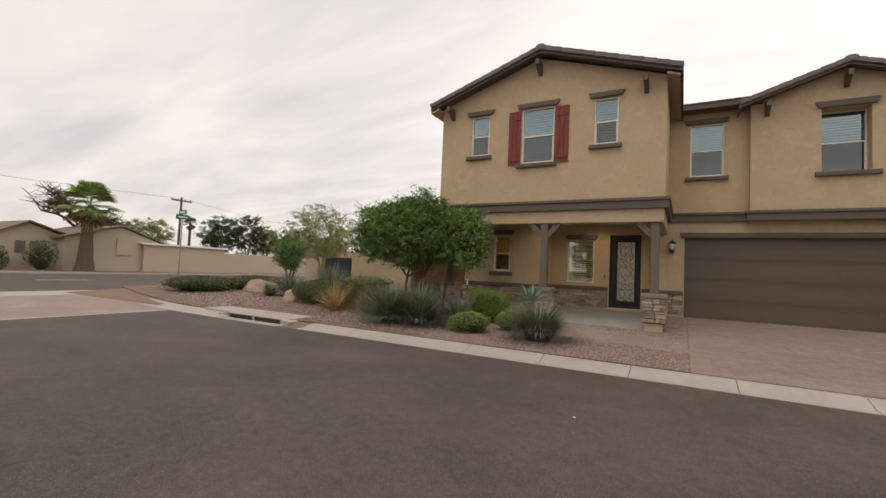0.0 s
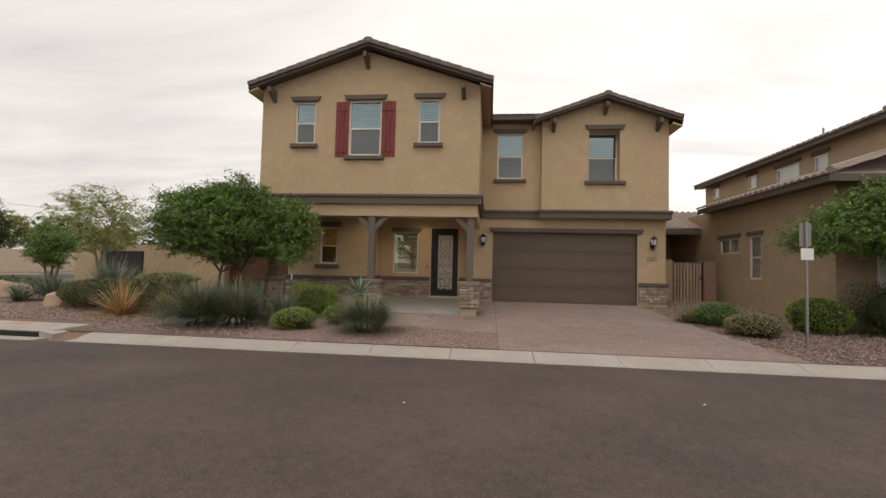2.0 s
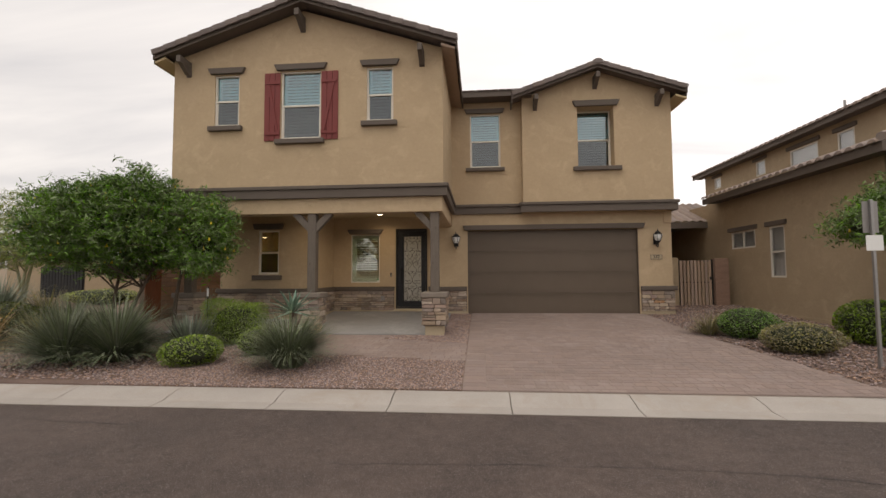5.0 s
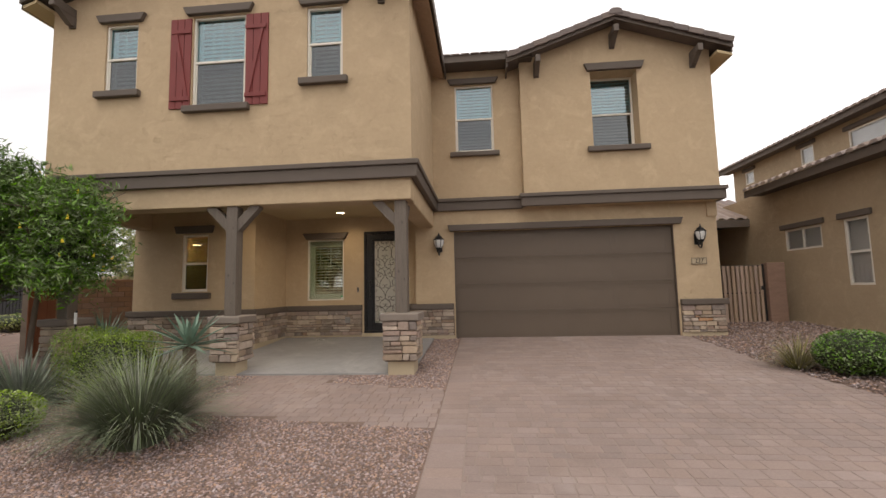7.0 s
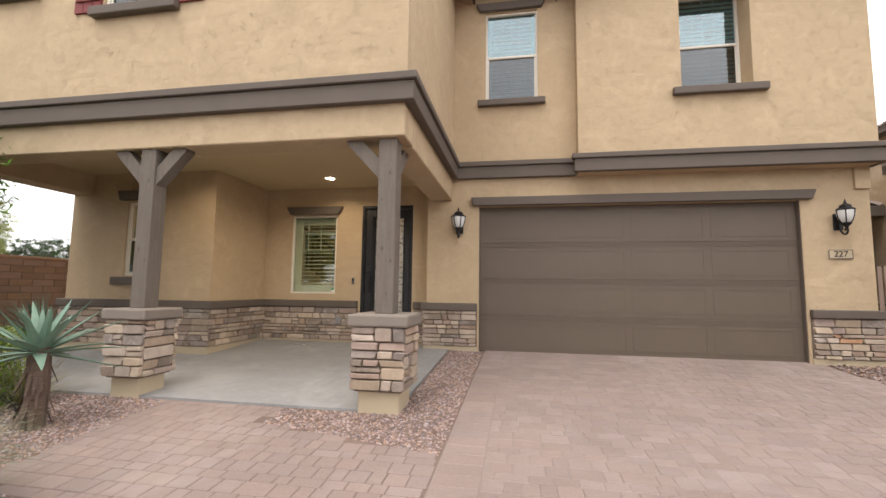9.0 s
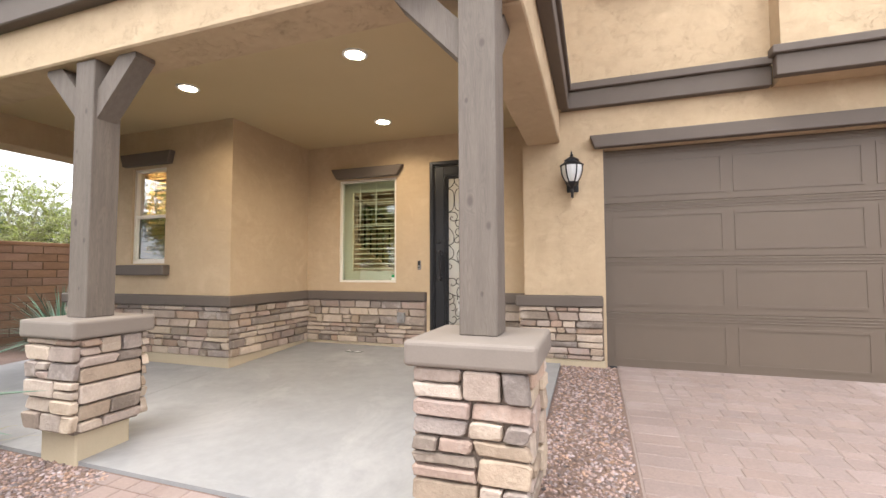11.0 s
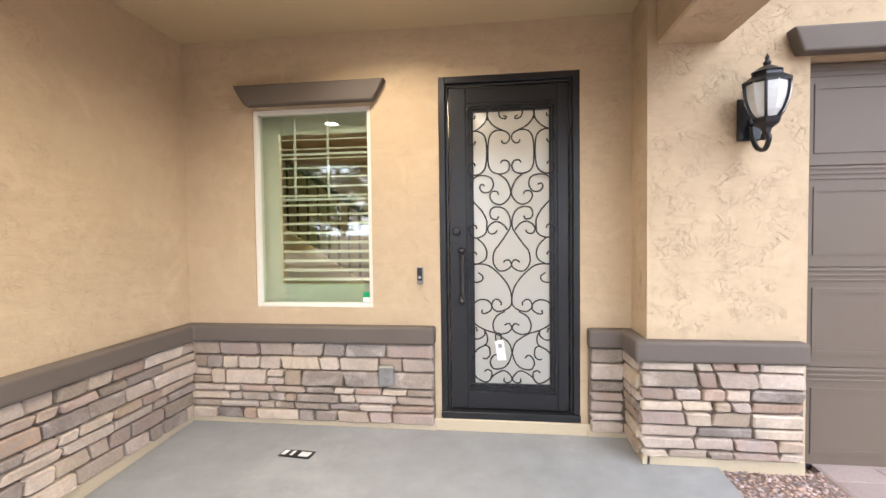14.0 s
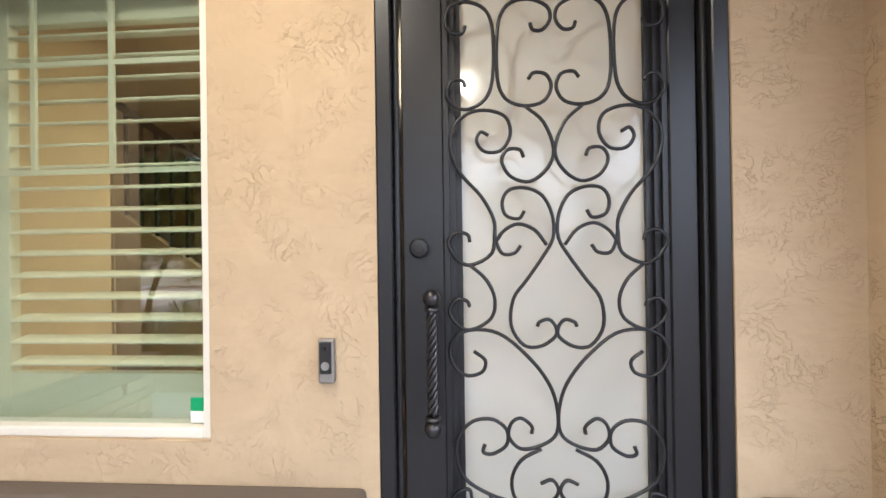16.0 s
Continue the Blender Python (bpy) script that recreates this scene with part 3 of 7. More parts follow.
def random_rot(n, tilt=math.pi):
    """Rotations with a free turn about z and a tilt up to the given angle."""
    a, b, c = RNG.uniform(0, 2 * math.pi, n), RNG.uniform(-tilt, tilt, n), RNG.uniform(0, 2 * math.pi, n)
    ca, sa, cb, sb, cc, sc = np.cos(a), np.sin(a), np.cos(b), np.sin(b), np.cos(c), np.sin(c)
    z, o = np.zeros(n), np.ones(n)
    ra = np.stack([ca, -sa, z, sa, ca, z, z, z, o], -1).reshape(n, 3, 3)
    rb = np.stack([o, z, z, z, cb, -sb, z, sb, cb], -1).reshape(n, 3, 3)
    rc = np.stack([cc, -sc, z, sc, cc, z, z, z, o], -1).reshape(n, 3, 3)
    return ra @ rb @ rc


def ground_z(x, y):
    """Height of the yard: a gentle fall from the house to the kerb."""
    return np.clip(np.asarray(y, float) * 0.055 + 0.01, -0.385, 0.02)


# ---- ground, road, kerb, paving ----
ROAD_Z, KERB_Y, GUTTER_Y = -0.475, -7.2, -7.86
S = "structure"


def ground_sheet():
    xs = sorted({*np.linspace(-60, 60, 61), -2500, -900, -300, -120, 120, 300, 900, 2500, -23.2, -42.5})
    ys = sorted({*np.linspace(-40, 60, 51), -2500, -900, -300, -120, 120, 300, 900, 2500, -7.25, -7.7})
    bm = bmesh.new()

    def h(x, y):
        if -43 < x < -23 or y < -7.3 or x < -23:
            return -0.56 if (y < -7.3 and x > -43) or -43 < x < -23 else -0.43
        return float(ground_z(x, y)) - 0.03

    grid = [[bm.verts.new((x, y, h(x, y))) for y in ys] for x in xs]
    for i in range(len(xs) - 1):
        for j in range(len(ys) - 1):
            bm.faces.new((grid[i][j], grid[i + 1][j], grid[i + 1][j + 1], grid[i][j + 1]))
    return part("ground", bm, FARLAND, label="bare brown desert ground between the lots", category="ground", kind=S)


ground_sheet()


def sloped(pts, lift, thick, name, mat, **kw):
    """A flat plate with its outline (x, y) laid on the yard's slope."""
    bm = bmesh.new()
    top = [bm.verts.new((x, y, 0.055 * y + 0.01 + lift)) for x, y in pts]
    low = [bm.verts.new((x, y, 0.055 * y + 0.01 + lift - thick)) for x, y in pts]
    bm.faces.new(top)
    bm.faces.new(low[::-1])
    for i in range(len(pts)):
        j = (i + 1) % len(pts)
        bm.faces.new((top[j], top[i], low[i], low[j]))
    bmesh.ops.recalc_face_normals(bm, faces=bm.faces[:])
    return part(name, bm, mat, **kw)


YARD = [(-22.6, -5.2), (-22.6, 1.5), (-0.5, 1.5), (-0.5, -0.3), (0.1, -0.3), (0.1, -7.2), (-13.2, -7.2), (-15.5, -6.9), (-18.5, -6.3)]
sloped(YARD, 0.014, 0.2, "gravel_bed", DIRT, label="planting bed of rose and grey crushed gravel by the porch", category="gravel", kind=S)
sloped([(5.0, 1.7), (9.6, 1.7), (18, -2), (18, -7.2), (5.0, -7.2), (5.0, -0.3)], 0.0, 0.2, "gravel_bed", DIRT, label="gravel strip between the driveway and the neighbouring house", category="gravel", kind=S)

road = part("road", box(-13.9, 60, -40, GUTTER_Y, ROAD_Z - 0.15, ROAD_Z), ASPHALT, label="worn grey-brown asphalt street", category="road", kind=S)
part("main_road", box(-42.3, -23.4, -60, 90, ROAD_Z - 0.15, ROAD_Z - 0.004), ASPHALT, label="grey asphalt main road across the junction", category="road", kind=S)
part("crosswalk", box(-21.0, -14.05, -22, GUTTER_Y + 0.8, ROAD_Z - 0.15, ROAD_Z + 0.004), PAVERS, label="red-brown paved band across the street mouth", category="road", kind=S)
part("crosswalk_edge", box(-14.05, -13.9, -22, GUTTER_Y, ROAD_Z - 0.15, ROAD_Z + 0.006), KERB, label="pale concrete edging strip", category="kerb", kind=S)
part("valley_gutter", box(-23.4, -21.0, -26, -5.4, ROAD_Z - 0.15, ROAD_Z + 0.010), KERB, label="wide pale concrete valley gutter", category="gutter", kind=S)
for y in range(-50, 80, 9):
    part("lane_dash", box(-33.05, -32.9, y, y + 3, ROAD_Z - 0.004, ROAD_Z), WHITE, label="faded white lane dash on asphalt", category="road marking", kind=S)
part("far_kerb", box(-42.6, -42.3, -60, 90, ROAD_Z - 0.2, ROAD_Z + 0.13, 0.02), KERB, label="pale kerb of the main road", category="kerb", kind=S)
part("far_kerb", box(-23.4, -23.1, 1.0, 90, ROAD_Z - 0.2, ROAD_Z + 0.13, 0.02), KERB, label="pale kerb of the main road", category="kerb", kind=S)


def kerb_line():
    """The rolled kerb: a straight run past the drive, and a bend round the corner into the main road."""
    kerb = thing("kerb", (0, 0, 0), "pale rolled concrete kerb with dark joints and tyre marks", "kerb", kind=S)
    line = [(x, KERB_Y) for x in np.arange(22.0, -9.1, -1.52)]
    section = ((0.0, -0.39), (-0.10, -0.385), (-0.30, -0.425), (-0.42, -0.462), (-0.66, -0.468), (-0.66, -0.6), (0.0, -0.6))

    def run(a, b, na, nb):
        bm = bmesh.new()
        ends = []
        for (x, y), (nx, ny) in ((a, na), (b, nb)):
            ends.append([bm.verts.new((x + nx * -u, y + ny * -u, z)) for u, z in section])
        for i in range(len(section)):
            j = (i + 1) % len(section)
            bm.faces.new((ends[0][i], ends[0][j], ends[1][j], ends[1][i]))
        bm.faces.new(ends[0])
        bm.faces.new(ends[1][::-1])
        bmesh.ops.recalc_face_normals(bm, faces=bm.faces[:])
        part("kerb_piece", bm, KERB, kerb)

    for (xa, _), (xb, _) in zip(line, line[1:]):
        run((xa - 0.006, KERB_Y), (xb + 0.006, KERB_Y), (0, -1), (0, -1))
    # past the storm drain the kerb bends away round the corner
    bend = [(-11.4, -7.24), (-12.9, -7.2), (-14.4, -7.1), (-15.9, -6.9), (-17.4, -6.6), (-18.9, -6.2), (-20.3, -5.65), (-21.5, -4.9), (-22.3, -3.9), (-22.8, -2.6), (-23.0, -1.0), (-23.05, 1.0)]
    normals = []
    for i in range(len(bend)):
        a, b = bend[max(i - 1, 0)], bend[min(i + 1, len(bend) - 1)]
        d = Vector((b[0] - a[0], b[1] - a[1])).normalized()
        normals.append((d.y, -d.x) if d.y < 0 else (-d.y, d.x))
    for i in range(len(bend) - 1):
        run(bend[i], bend[i + 1], normals[i], normals[i + 1])


kerb_line()


def storm_drain():
    d = thing("storm_drain", (-10.3, -7.2, -0.39), "concrete storm drain inlet with a dark slot under a pale slab", "drain")
    o = Matrix.Translation((10.3, 7.2, 0.39))

    def put(name, bm, mat, label=""):
        bm.transform(o)
        part(name, bm, mat, d, label)

    put("slab", box(-12.9, -9.15, -7.35, -6.35, -0.44, -0.335, 0.015), KERB, "pale concrete slab with an orange paint smear")
    put("slab_lip", box(-11.5, -9.3, -7.56, -7.35, -0.372, -0.335, 0.012), KERB)
    # Solid black block: the shade inside the inlet is put into its colour.
    put("throat", box(-11.45, -9.35, -7.535, -6.9, -0.60, -0.373), BLACK, "solid black block standing in for the slot's shade")
    put("pier", box(-10.42, -10.34, -7.56, -7.4, -0.5, -0.373), KERB)
    put("pan", box(-11.5, -9.1, -7.9, -7.56, -0.6, -0.474), KERB)
    put("shoulder", prism([(-9.3, -0.6), (-9.0, -0.6), (-9.0, -0.40), (-9.3, -0.34)], -7.56, -7.0), KERB)
    put("shoulder", prism([(-11.9, -0.6), (-11.5, -0.6), (-11.5, -0.34), (-11.9, -0.40)], -7.56, -7.0), KERB)
    put("paint_mark", prism([(-10.9, -6.9), (-10.5, -6.95), (-10.35, -6.75), (-10.7, -6.65)], -0.336, -0.333, axis="z"), surface("orange_marking", (0.55, 0.22, 0.08), rough=0.8), "faded orange spray mark")


storm_drain()
for xa, xb in ((-7.1, -4.175), (-4.167, -0.5)):
    sloped([(xa, 0.0), (xb, 0.0), (xb, -3.52), (xa, -3.52)], 0.040, 0.22, "porch_slab", CONCRETE, label="smooth grey trowelled concrete porch slab with faint stains", category="floor", kind=S)
DRIVE = [(0.1, -0.2), (5.0, -0.2), (5.0, -3.0), (5.62, -7.2), (0.1, -7.2)]
WALKWAY = [(-3.1, -3.53), (-1.62, -3.53), (-1.6, -3.95), (0.1, -4.33), (0.1, -5.70), (-2.85, -5.28)]
driveway = sloped(DRIVE, 0.0135, 0.15, "driveway", JOINT, label="driveway of weathered rose-brown pavers in mixed sizes", category="driveway", kind=S)
walkway = sloped(WALKWAY, 0.0135, 0.15, "walkway", JOINT, label="walkway of rose-brown pavers from drive to porch", category="path", kind=S)


# ---- walls of the house ----
def struct(name, bm, mat, label, category="wall", parent=None):
    return part(name, bm, mat, parent, label, category if parent is None else "", kind=S if parent is None else "")


FY = -3.49          # upper front
XL, XR = -6.935, -0.45  # its ends
TAN = "tan hand-trowelled stucco wall"
U = [(-5.90, -5.29, 4.70, 5.94), (-4.26, -3.30, 4.34, 5.96), (-2.21, -1.59, 4.70, 5.97)]
APEX = (-3.74, 7.42)
EAVE_WALL = 6.36


def gable_front():
    bm = holed(XL, XR, 2.95, EAVE_WALL, FY, FY + 0.2, U)
    join(bm, prism([(XL, EAVE_WALL), (XR, EAVE_WALL), (APEX[0], APEX[1])], FY, FY + 0.2))
    return struct("wall_front", bm, STUCCO, TAN + " of the upper storey under the gable")


gable_front()
struct("wall_west", box(XL, XL + 0.2, FY + 0.2, 9.0, 2.95, EAVE_WALL), STUCCO, TAN + " of the upper storey")
struct("wall_east", box(XR - 0.2, XR, FY + 0.2, 9.0, 2.95, EAVE_WALL), STUCCO, TAN + " between gable and recess")
# recessed middle and the bay over the garage
RW = (0.10, 1.00, 4.32, 5.94)
NICHE = (3.20, 4.22, 4.22, 5.96)
RY, BY = -0.30, -0.55
struct("wall_recess", holed(XR, 1.62, 2.932, 6.4, RY, RY + 0.2, [RW]), STUCCO, TAN + " in the recess between the gables")
bm = holed(1.62, 5.80, 3.0, 6.08, BY, BY + 0.2, [NICHE])
join(bm, prism([(1.62, 6.08), (5.80, 6.08), (5.80, 6.30), (3.71, 7.02), (1.62, 6.30)], BY, BY + 0.2))
struct("wall_bay", bm, STUCCO, TAN + " of the gabled bay over the garage")
struct("wall_bay_cheek", box(1.62, 1.82, BY + 0.2, 0.1, 3.0, 6.2), STUCCO, TAN + " returning beside the bay")
struct("wall_bay_side", box(5.60, 5.80, BY + 0.2, 9.0, 2.6, 6.2), STUCCO, TAN + " facing the side yard")
struct("soffit_bay", box(1.62, 5.80, BY, RY + 0.01, 2.93, 3.0), STUCCO, "stucco underside of the bay", "ceiling")
# garage front
struct("wall_garage", holed(-0.90, 5.80, -0.1, 2.93, RY, RY + 0.28, [(0.0, 4.88, -0.2, 2.45)]), STUCCO, TAN + " round the garage door")
struct("wall_garage_side", box(5.52, 5.80, RY + 0.28, 9.0, -0.1, 2.93), STUCCO, TAN + " facing the side yard")
struct("wall_porch_return", box(-0.90, -0.70, RY + 0.28, 0.0, -0.1, 2.92), STUCCO, TAN + " beside the front door")
# porch walls
DOOR = (-2.215, -1.24, 0.15, 2.565)
PW = (-3.62, -2.712, 0.922, 2.395)
LW = (-5.83, -5.23, 1.19, 2.42)
struct("wall_porch", holed(-4.17, -0.70, -0.1, 2.92, 0.0, 0.2, [DOOR, PW]), STUCCO_P, TAN + " round the front door and window")
struct("wall_porch_side", box(-4.37, -4.17, -1.46 + 0.2, 0.2, -0.1, 2.92), STUCCO_P, TAN + " at the end of the porch")
struct("wall_study", holed(-6.93, -4.17, -0.1, 2.92, -1.46, -1.26, [LW]), STUCCO_P, TAN + " with one window behind the porch")
struct("wall_study_west", box(-6.93, -6.73, -1.26, 9.0, -0.1, 2.92), STUCCO, TAN + " of the ground floor side")
struct("ceiling_porch", box(XL + 0.38, XR - 0.38, FY + 0.36, 0.2, 2.92, 3.0), CEILING, "smooth tan painted porch ceiling", "ceiling")
struct("beam_front", box(XL + 0.02, XR - 0.02, FY, FY + 0.36, 2.585, 2.96, 0.012), STUCCO, "tan stucco beam across the porch front", "beam")
struct("beam_east", box(XR - 0.40, XR - 0.02, FY + 0.362, RY, 2.57, 2.96, 0.012), STUCCO, "tan stucco beam along the porch end", "beam")
struct("beam_west", box(XL + 0.02, XL + 0.40, FY + 0.362, -1.46, 2.57, 2.96, 0.012), STUCCO, "tan stucco beam along the porch end", "beam")
struct("wall_rear", box(-6.73, 5.52, 8.8, 9.0, -0.1, 6.2), STUCCO, "tan stucco rear wall")
struct("floor_upper", box(-6.73, 5.52, 0.22, 8.8, 2.93, 3.1), INNER_SHADE, "floor between the storeys", "floor")


# brown bands
def band(name, x0, x1, y0, y1, label="brown-painted moulded band round the house"):
    """A two-step moulding; the thin upper lip stands proud."""
    bm = box(x0, x1, y0, y1, 2.93, 3.13, 0.008)
    join(bm, box(x0 - 0.035, x1 + 0.035, y0 - 0.035, y1, 3.132, 3.215, 0.010))
    return struct(name, bm, TRIM, label, "trim")


band("trim", XL - 0.09, XR + 0.09, FY - 0.085, FY + 0.02)
bm = box(XR - 0.02, XR + 0.088, FY + 0.02, RY - 0.085, 2.93, 3.13, 0.008)
join(bm, box(XR - 0.02, XR + 0.123, FY + 0.02, RY - 0.12, 3.132, 3.215, 0.010))
struct("trim", bm, TRIM, "brown-painted moulded band round the house", "trim")
bm = box(XR + 0.002, 1.60, RY - 0.085, RY + 0.01, 2.93, 3.13, 0.008)
join(bm, box(XR + 0.002, 1.60, RY - 0.12, RY + 0.01, 3.132, 3.215, 0.010))
struct("trim", bm, TRIM, "brown-painted moulded band round the house", "trim")
band("trim", 1.62 - 0.07, 5.88, BY - 0.085, BY + 0.015)
bm = box(5.78, 5.88, BY + 0.016, 8.9, 2.93, 3.13)
join(bm, box(5.78, 5.92, BY + 0.016, 8.9, 3.132, 3.215))
struct("trim", bm, TRIM, "brown-painted moulded band round the house", "trim")


def tapered_head(name, x0, x1, z0, z1, y, proud=0.08, lean=0.07, label="brown moulded head trim with slanted ends"):
    """A head moulding over an opening, wider at its top."""
    bm = prism([(x0, z0), (x1, z0), (x1 + lean, z1), (x0 - lean, z1)], y - proud, y)
    bmesh.ops.bevel(bm, geom=bm.edges[:], offset=0.012, segments=2, profile=0.5, affect="EDGES")
    return part(name, bm, TRIM, None, label, "trim", kind=S)


def sill(name, x0, x1, z0, z1, y, proud=0.10):
    return part(name, box(x0, x1, y - proud, y, z0, z1, 0.014, 2), TRIM, None, "brown moulded window sill", "trim", kind=S)


for (a, b, c, d) in U:
    tapered_head("trim", a - 0.09, b + 0.09, d + 0.02, d + 0.16, FY)
    sill("trim", a - 0.12, b + 0.10, c - 0.12, c - 0.005, FY)
tapered_head("trim", RW[0] - 0.10, RW[1] + 0.07, RW[3] + 0.02, RW[3] + 0.16, RY)
sill("trim", RW[0] - 0.13, RW[1] + 0.12, RW[2] - 0.11, RW[2] - 0.003, RY)
tapered_head("trim", NICHE[0] - 0.07, NICHE[1] + 0.10, NICHE[3] + 0.01, NICHE[3] + 0.18, BY)
sill("trim", NICHE[0] - 0.14, NICHE[1] + 0.18, NICHE[2] - 0.12, NICHE[2] - 0.003, BY)
tapered_head("trim", PW[0] - 0.02, PW[1] + 0.035, PW[3] + 0.018, PW[3] + 0.165, 0.0, lean=0.09)
tapered_head("trim", LW[0] - 0.10, LW[1] + 0.10, LW[3] + 0.03, LW[3] + 0.19, -1.46, lean=0.05)
sill("trim", LW[0] - 0.14, LW[1] + 0.10, LW[2] - 0.15, LW[2] - 0.02, -1.46)
tapered_head("trim", -0.09, 5.02, 2.455, 2.60, RY, proud=0.09, lean=0.05, label="long brown head trim over the garage door")


# ---- windows ----
def double_hung(name, hole, y, label, blind=True, glass=None, stile=0.10):
    """A double-hung window set in its hole: frame, two sashes, panes, and blinds behind."""
    x0, x1, z0, z1 = hole
    w = thing(name, ((x0 + x1) / 2, y, z0), label, "window", kind=S)
    o = Matrix.Translation((-(x0 + x1) / 2, -y, -z0))
    ya, yb = y + 0.03, y + 0.10
    zm = (z0 + z1) / 2 - 0.01

    def put(pname, bm, mat, plabel="", up=None):
        bm.transform(o)
        return part(pname, bm, mat, up or w, plabel)

    f = 0.035
    bm = box(x0, x0 + f, ya, yb, z0, z1, 0.004)
    for q in ((x1 - f, x1, z0, z1), (x0 + f, x1 - f, z1 - f, z1), (x0 + f, x1 - f, z0, z0 + f)):
        join(bm, box(q[0], q[1], ya, yb, q[2], q[3], 0.004))
    put("window_frame", bm, FRAME)
    bars = 2 if x1 - x0 > 0.8 else 1
    for i in range(bars):
        xm = x0 + (x1 - x0) * (i + 1) / (bars + 1)
        put("muntin", box(xm - 0.008, xm + 0.008, yb - 0.014, yb - 0.004, zm + 0.022, z1 - f), FRAME)
    bm = box(x0 + f, x1 - f, ya + 0.005, yb - 0.01, zm - 0.02, zm + 0.022, 0.004)
    for q in ((x0 + f, x0 + f + 0.022, z0 + f, zm), (x1 - f - 0.022, x1 - f, z0 + f, zm), (x0 + f, x1 - f, z0 + f, z0 + f + 0.025)):
        join(bm, box(q[0], q[1], ya + 0.022, yb - 0.01, q[2], q[3], 0.003))
    put("sash", bm, FRAME)
    for za, zb, yy in ((zm + 0.022, z1 - f, yb - 0.02), (z0 + f, zm - 0.02, yb - 0.035)):
        p = put("pane", box(x0 + f, x1 - f, yy, yy + 0.004, za, zb), (glass or GLASS_UP) if za > zm else GLASS_MESH)
        p.visible_shadow = False
    if blind:
        # closed plantation louvres behind the glass, with a centre tilt rod
        yl = y + 0.14
        n = int((z1 - z0 - 0.03) / 0.075)
        me = None
        for i in range(n):
            z = z0 + 0.07 + i * 0.075
            if me is None:
                bm = box(-(x1 - x0) / 2 + stile, (x1 - x0) / 2 - stile, -0.004, 0.004, -0.034, 0.034, 0.003)
                bm.transform(pose(0, 0, 0, -28, 0, 0))
                s = part("slat", bm, BLIND, w)
                me = s.data
            else:
                s = new("slat", me)
                s.parent = w
            s.location = (0, yl - y, z - z0)
        bm = box(x0 - 0.03, x0 + stile, yl - 0.02, yl + 0.02, z0, z1 + 0.05)
        join(bm, box(x1 - stile, x1 + 0.03, yl - 0.02, yl + 0.02, z0, z1 + 0.05))
        join(bm, box(x0 + 0.05, x1 - 0.05, yl - 0.02, yl + 0.02, z0, z0 + 0.03))
        join(bm, box((x0 + x1) / 2 - 0.006, (x0 + x1) / 2 + 0.006, yl - 0.05, yl - 0.035, zm, z1 - 0.05))
        put("blind_frame", bm, BLIND)
    # an added box behind, its dark colour standing in for a dim room
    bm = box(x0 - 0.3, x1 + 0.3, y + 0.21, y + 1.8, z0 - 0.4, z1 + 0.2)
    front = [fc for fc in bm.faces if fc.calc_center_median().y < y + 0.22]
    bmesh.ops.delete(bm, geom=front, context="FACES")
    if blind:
        put("room_shell", bm, INNER_SHADE)
    else:
        bm.free()
    return w


double_hung("window_1", U[0], FY, "double-hung window in an almond frame with closed white louvres")
double_hung("window_2", U[1], FY, "large double-hung window between red shutters with closed white louvres")
double_hung("window_3", U[2], FY, "double-hung window in an almond frame with closed white louvres")
double_hung("window_4", RW, RY, "double-hung window in the recess with white louvres")
struct("niche_lining", holed(NICHE[0] - 0.05, NICHE[1] + 0.05, NICHE[2] - 0.05, NICHE[3] + 0.05, BY + 0.2, BY + 0.38, [NICHE]), STUCCO, "stucco lining of the deep window niche")
double_hung("window_5", (NICHE[0] + 0.002, NICHE[1] - 0.002, NICHE[2] + 0.002, NICHE[3] - 0.002), BY + 0.33, "double-hung window set deep in a stucco niche", stile=-0.02)
study = double_hung("window_6", LW, -1.46, "double-hung window behind the porch with a lit lamp inside", blind=False, glass=GLASS_CLEAR)


def ceiling_glow(x, y, z, r=0.09):
    """A round recessed lamp of a room, seen through a window."""
    t = thing("room_lamp", (x, y, z), "round warm recessed ceiling lamp inside the house", "lamp", "room lamps")
    part("lens", lathe([(r, -0.01), (r, 0.0)], 16), GLOW_WARM, t)


GLOW_WARM = glow_material("warm_lamp_lens", (1.0, 0.72, 0.38), 9.0)
GLOW_DOWN = glow_material("downlight_lens", (1.0, 0.86, 0.62), 14.0)


# shutters beside the large window
def shutter(x0, x1, z0, z1, y, flip):
    t = thing("shutter", ((x0 + x1) / 2, y - 0.02, z0), "dark red board-and-batten shutter with a Z brace", "shutter", "red shutters")
    o = Matrix.Translation((-(x0 + x1) / 2, -(y - 0.02), -z0))

    def put(n, bm):
        bm.transform(o)
        part(n, bm, SHUTTER, t)

    w = (x1 - x0) / 3
    for i in range(3):
        put("board", box(x0 + i * w + 0.004, x0 + (i + 1) * w - 0.004, y - 0.028, y, z0, z1, 0.003))
    inner = (x0 + 0.035, x1) if not flip else (x0, x1 - 0.035)
    for z in (z0 + 0.17, z1 - 0.24):
        put("batten", box(inner[0], inner[1], y - 0.05, y - 0.029, z - 0.035, z + 0.035, 0.003))
    a, b = ((x0 + 0.11, z1 - 0.28), (x1 - 0.06, z0 + 0.21)) if not flip else ((x1 - 0.11, z1 - 0.28), (x0 + 0.06, z0 + 0.21))
    put("brace", prism([(a[0] - 0.03, a[1]), (a[0] + 0.03, a[1]), (b[0] + 0.03, b[1]), (b[0] - 0.03, b[1])], y - 0.048, y - 0.029))


shutter(-4.66, -4.275, 4.31, 5.93, FY, False)
shutter(-3.285, -2.88, 4.31, 5.93, FY, True)


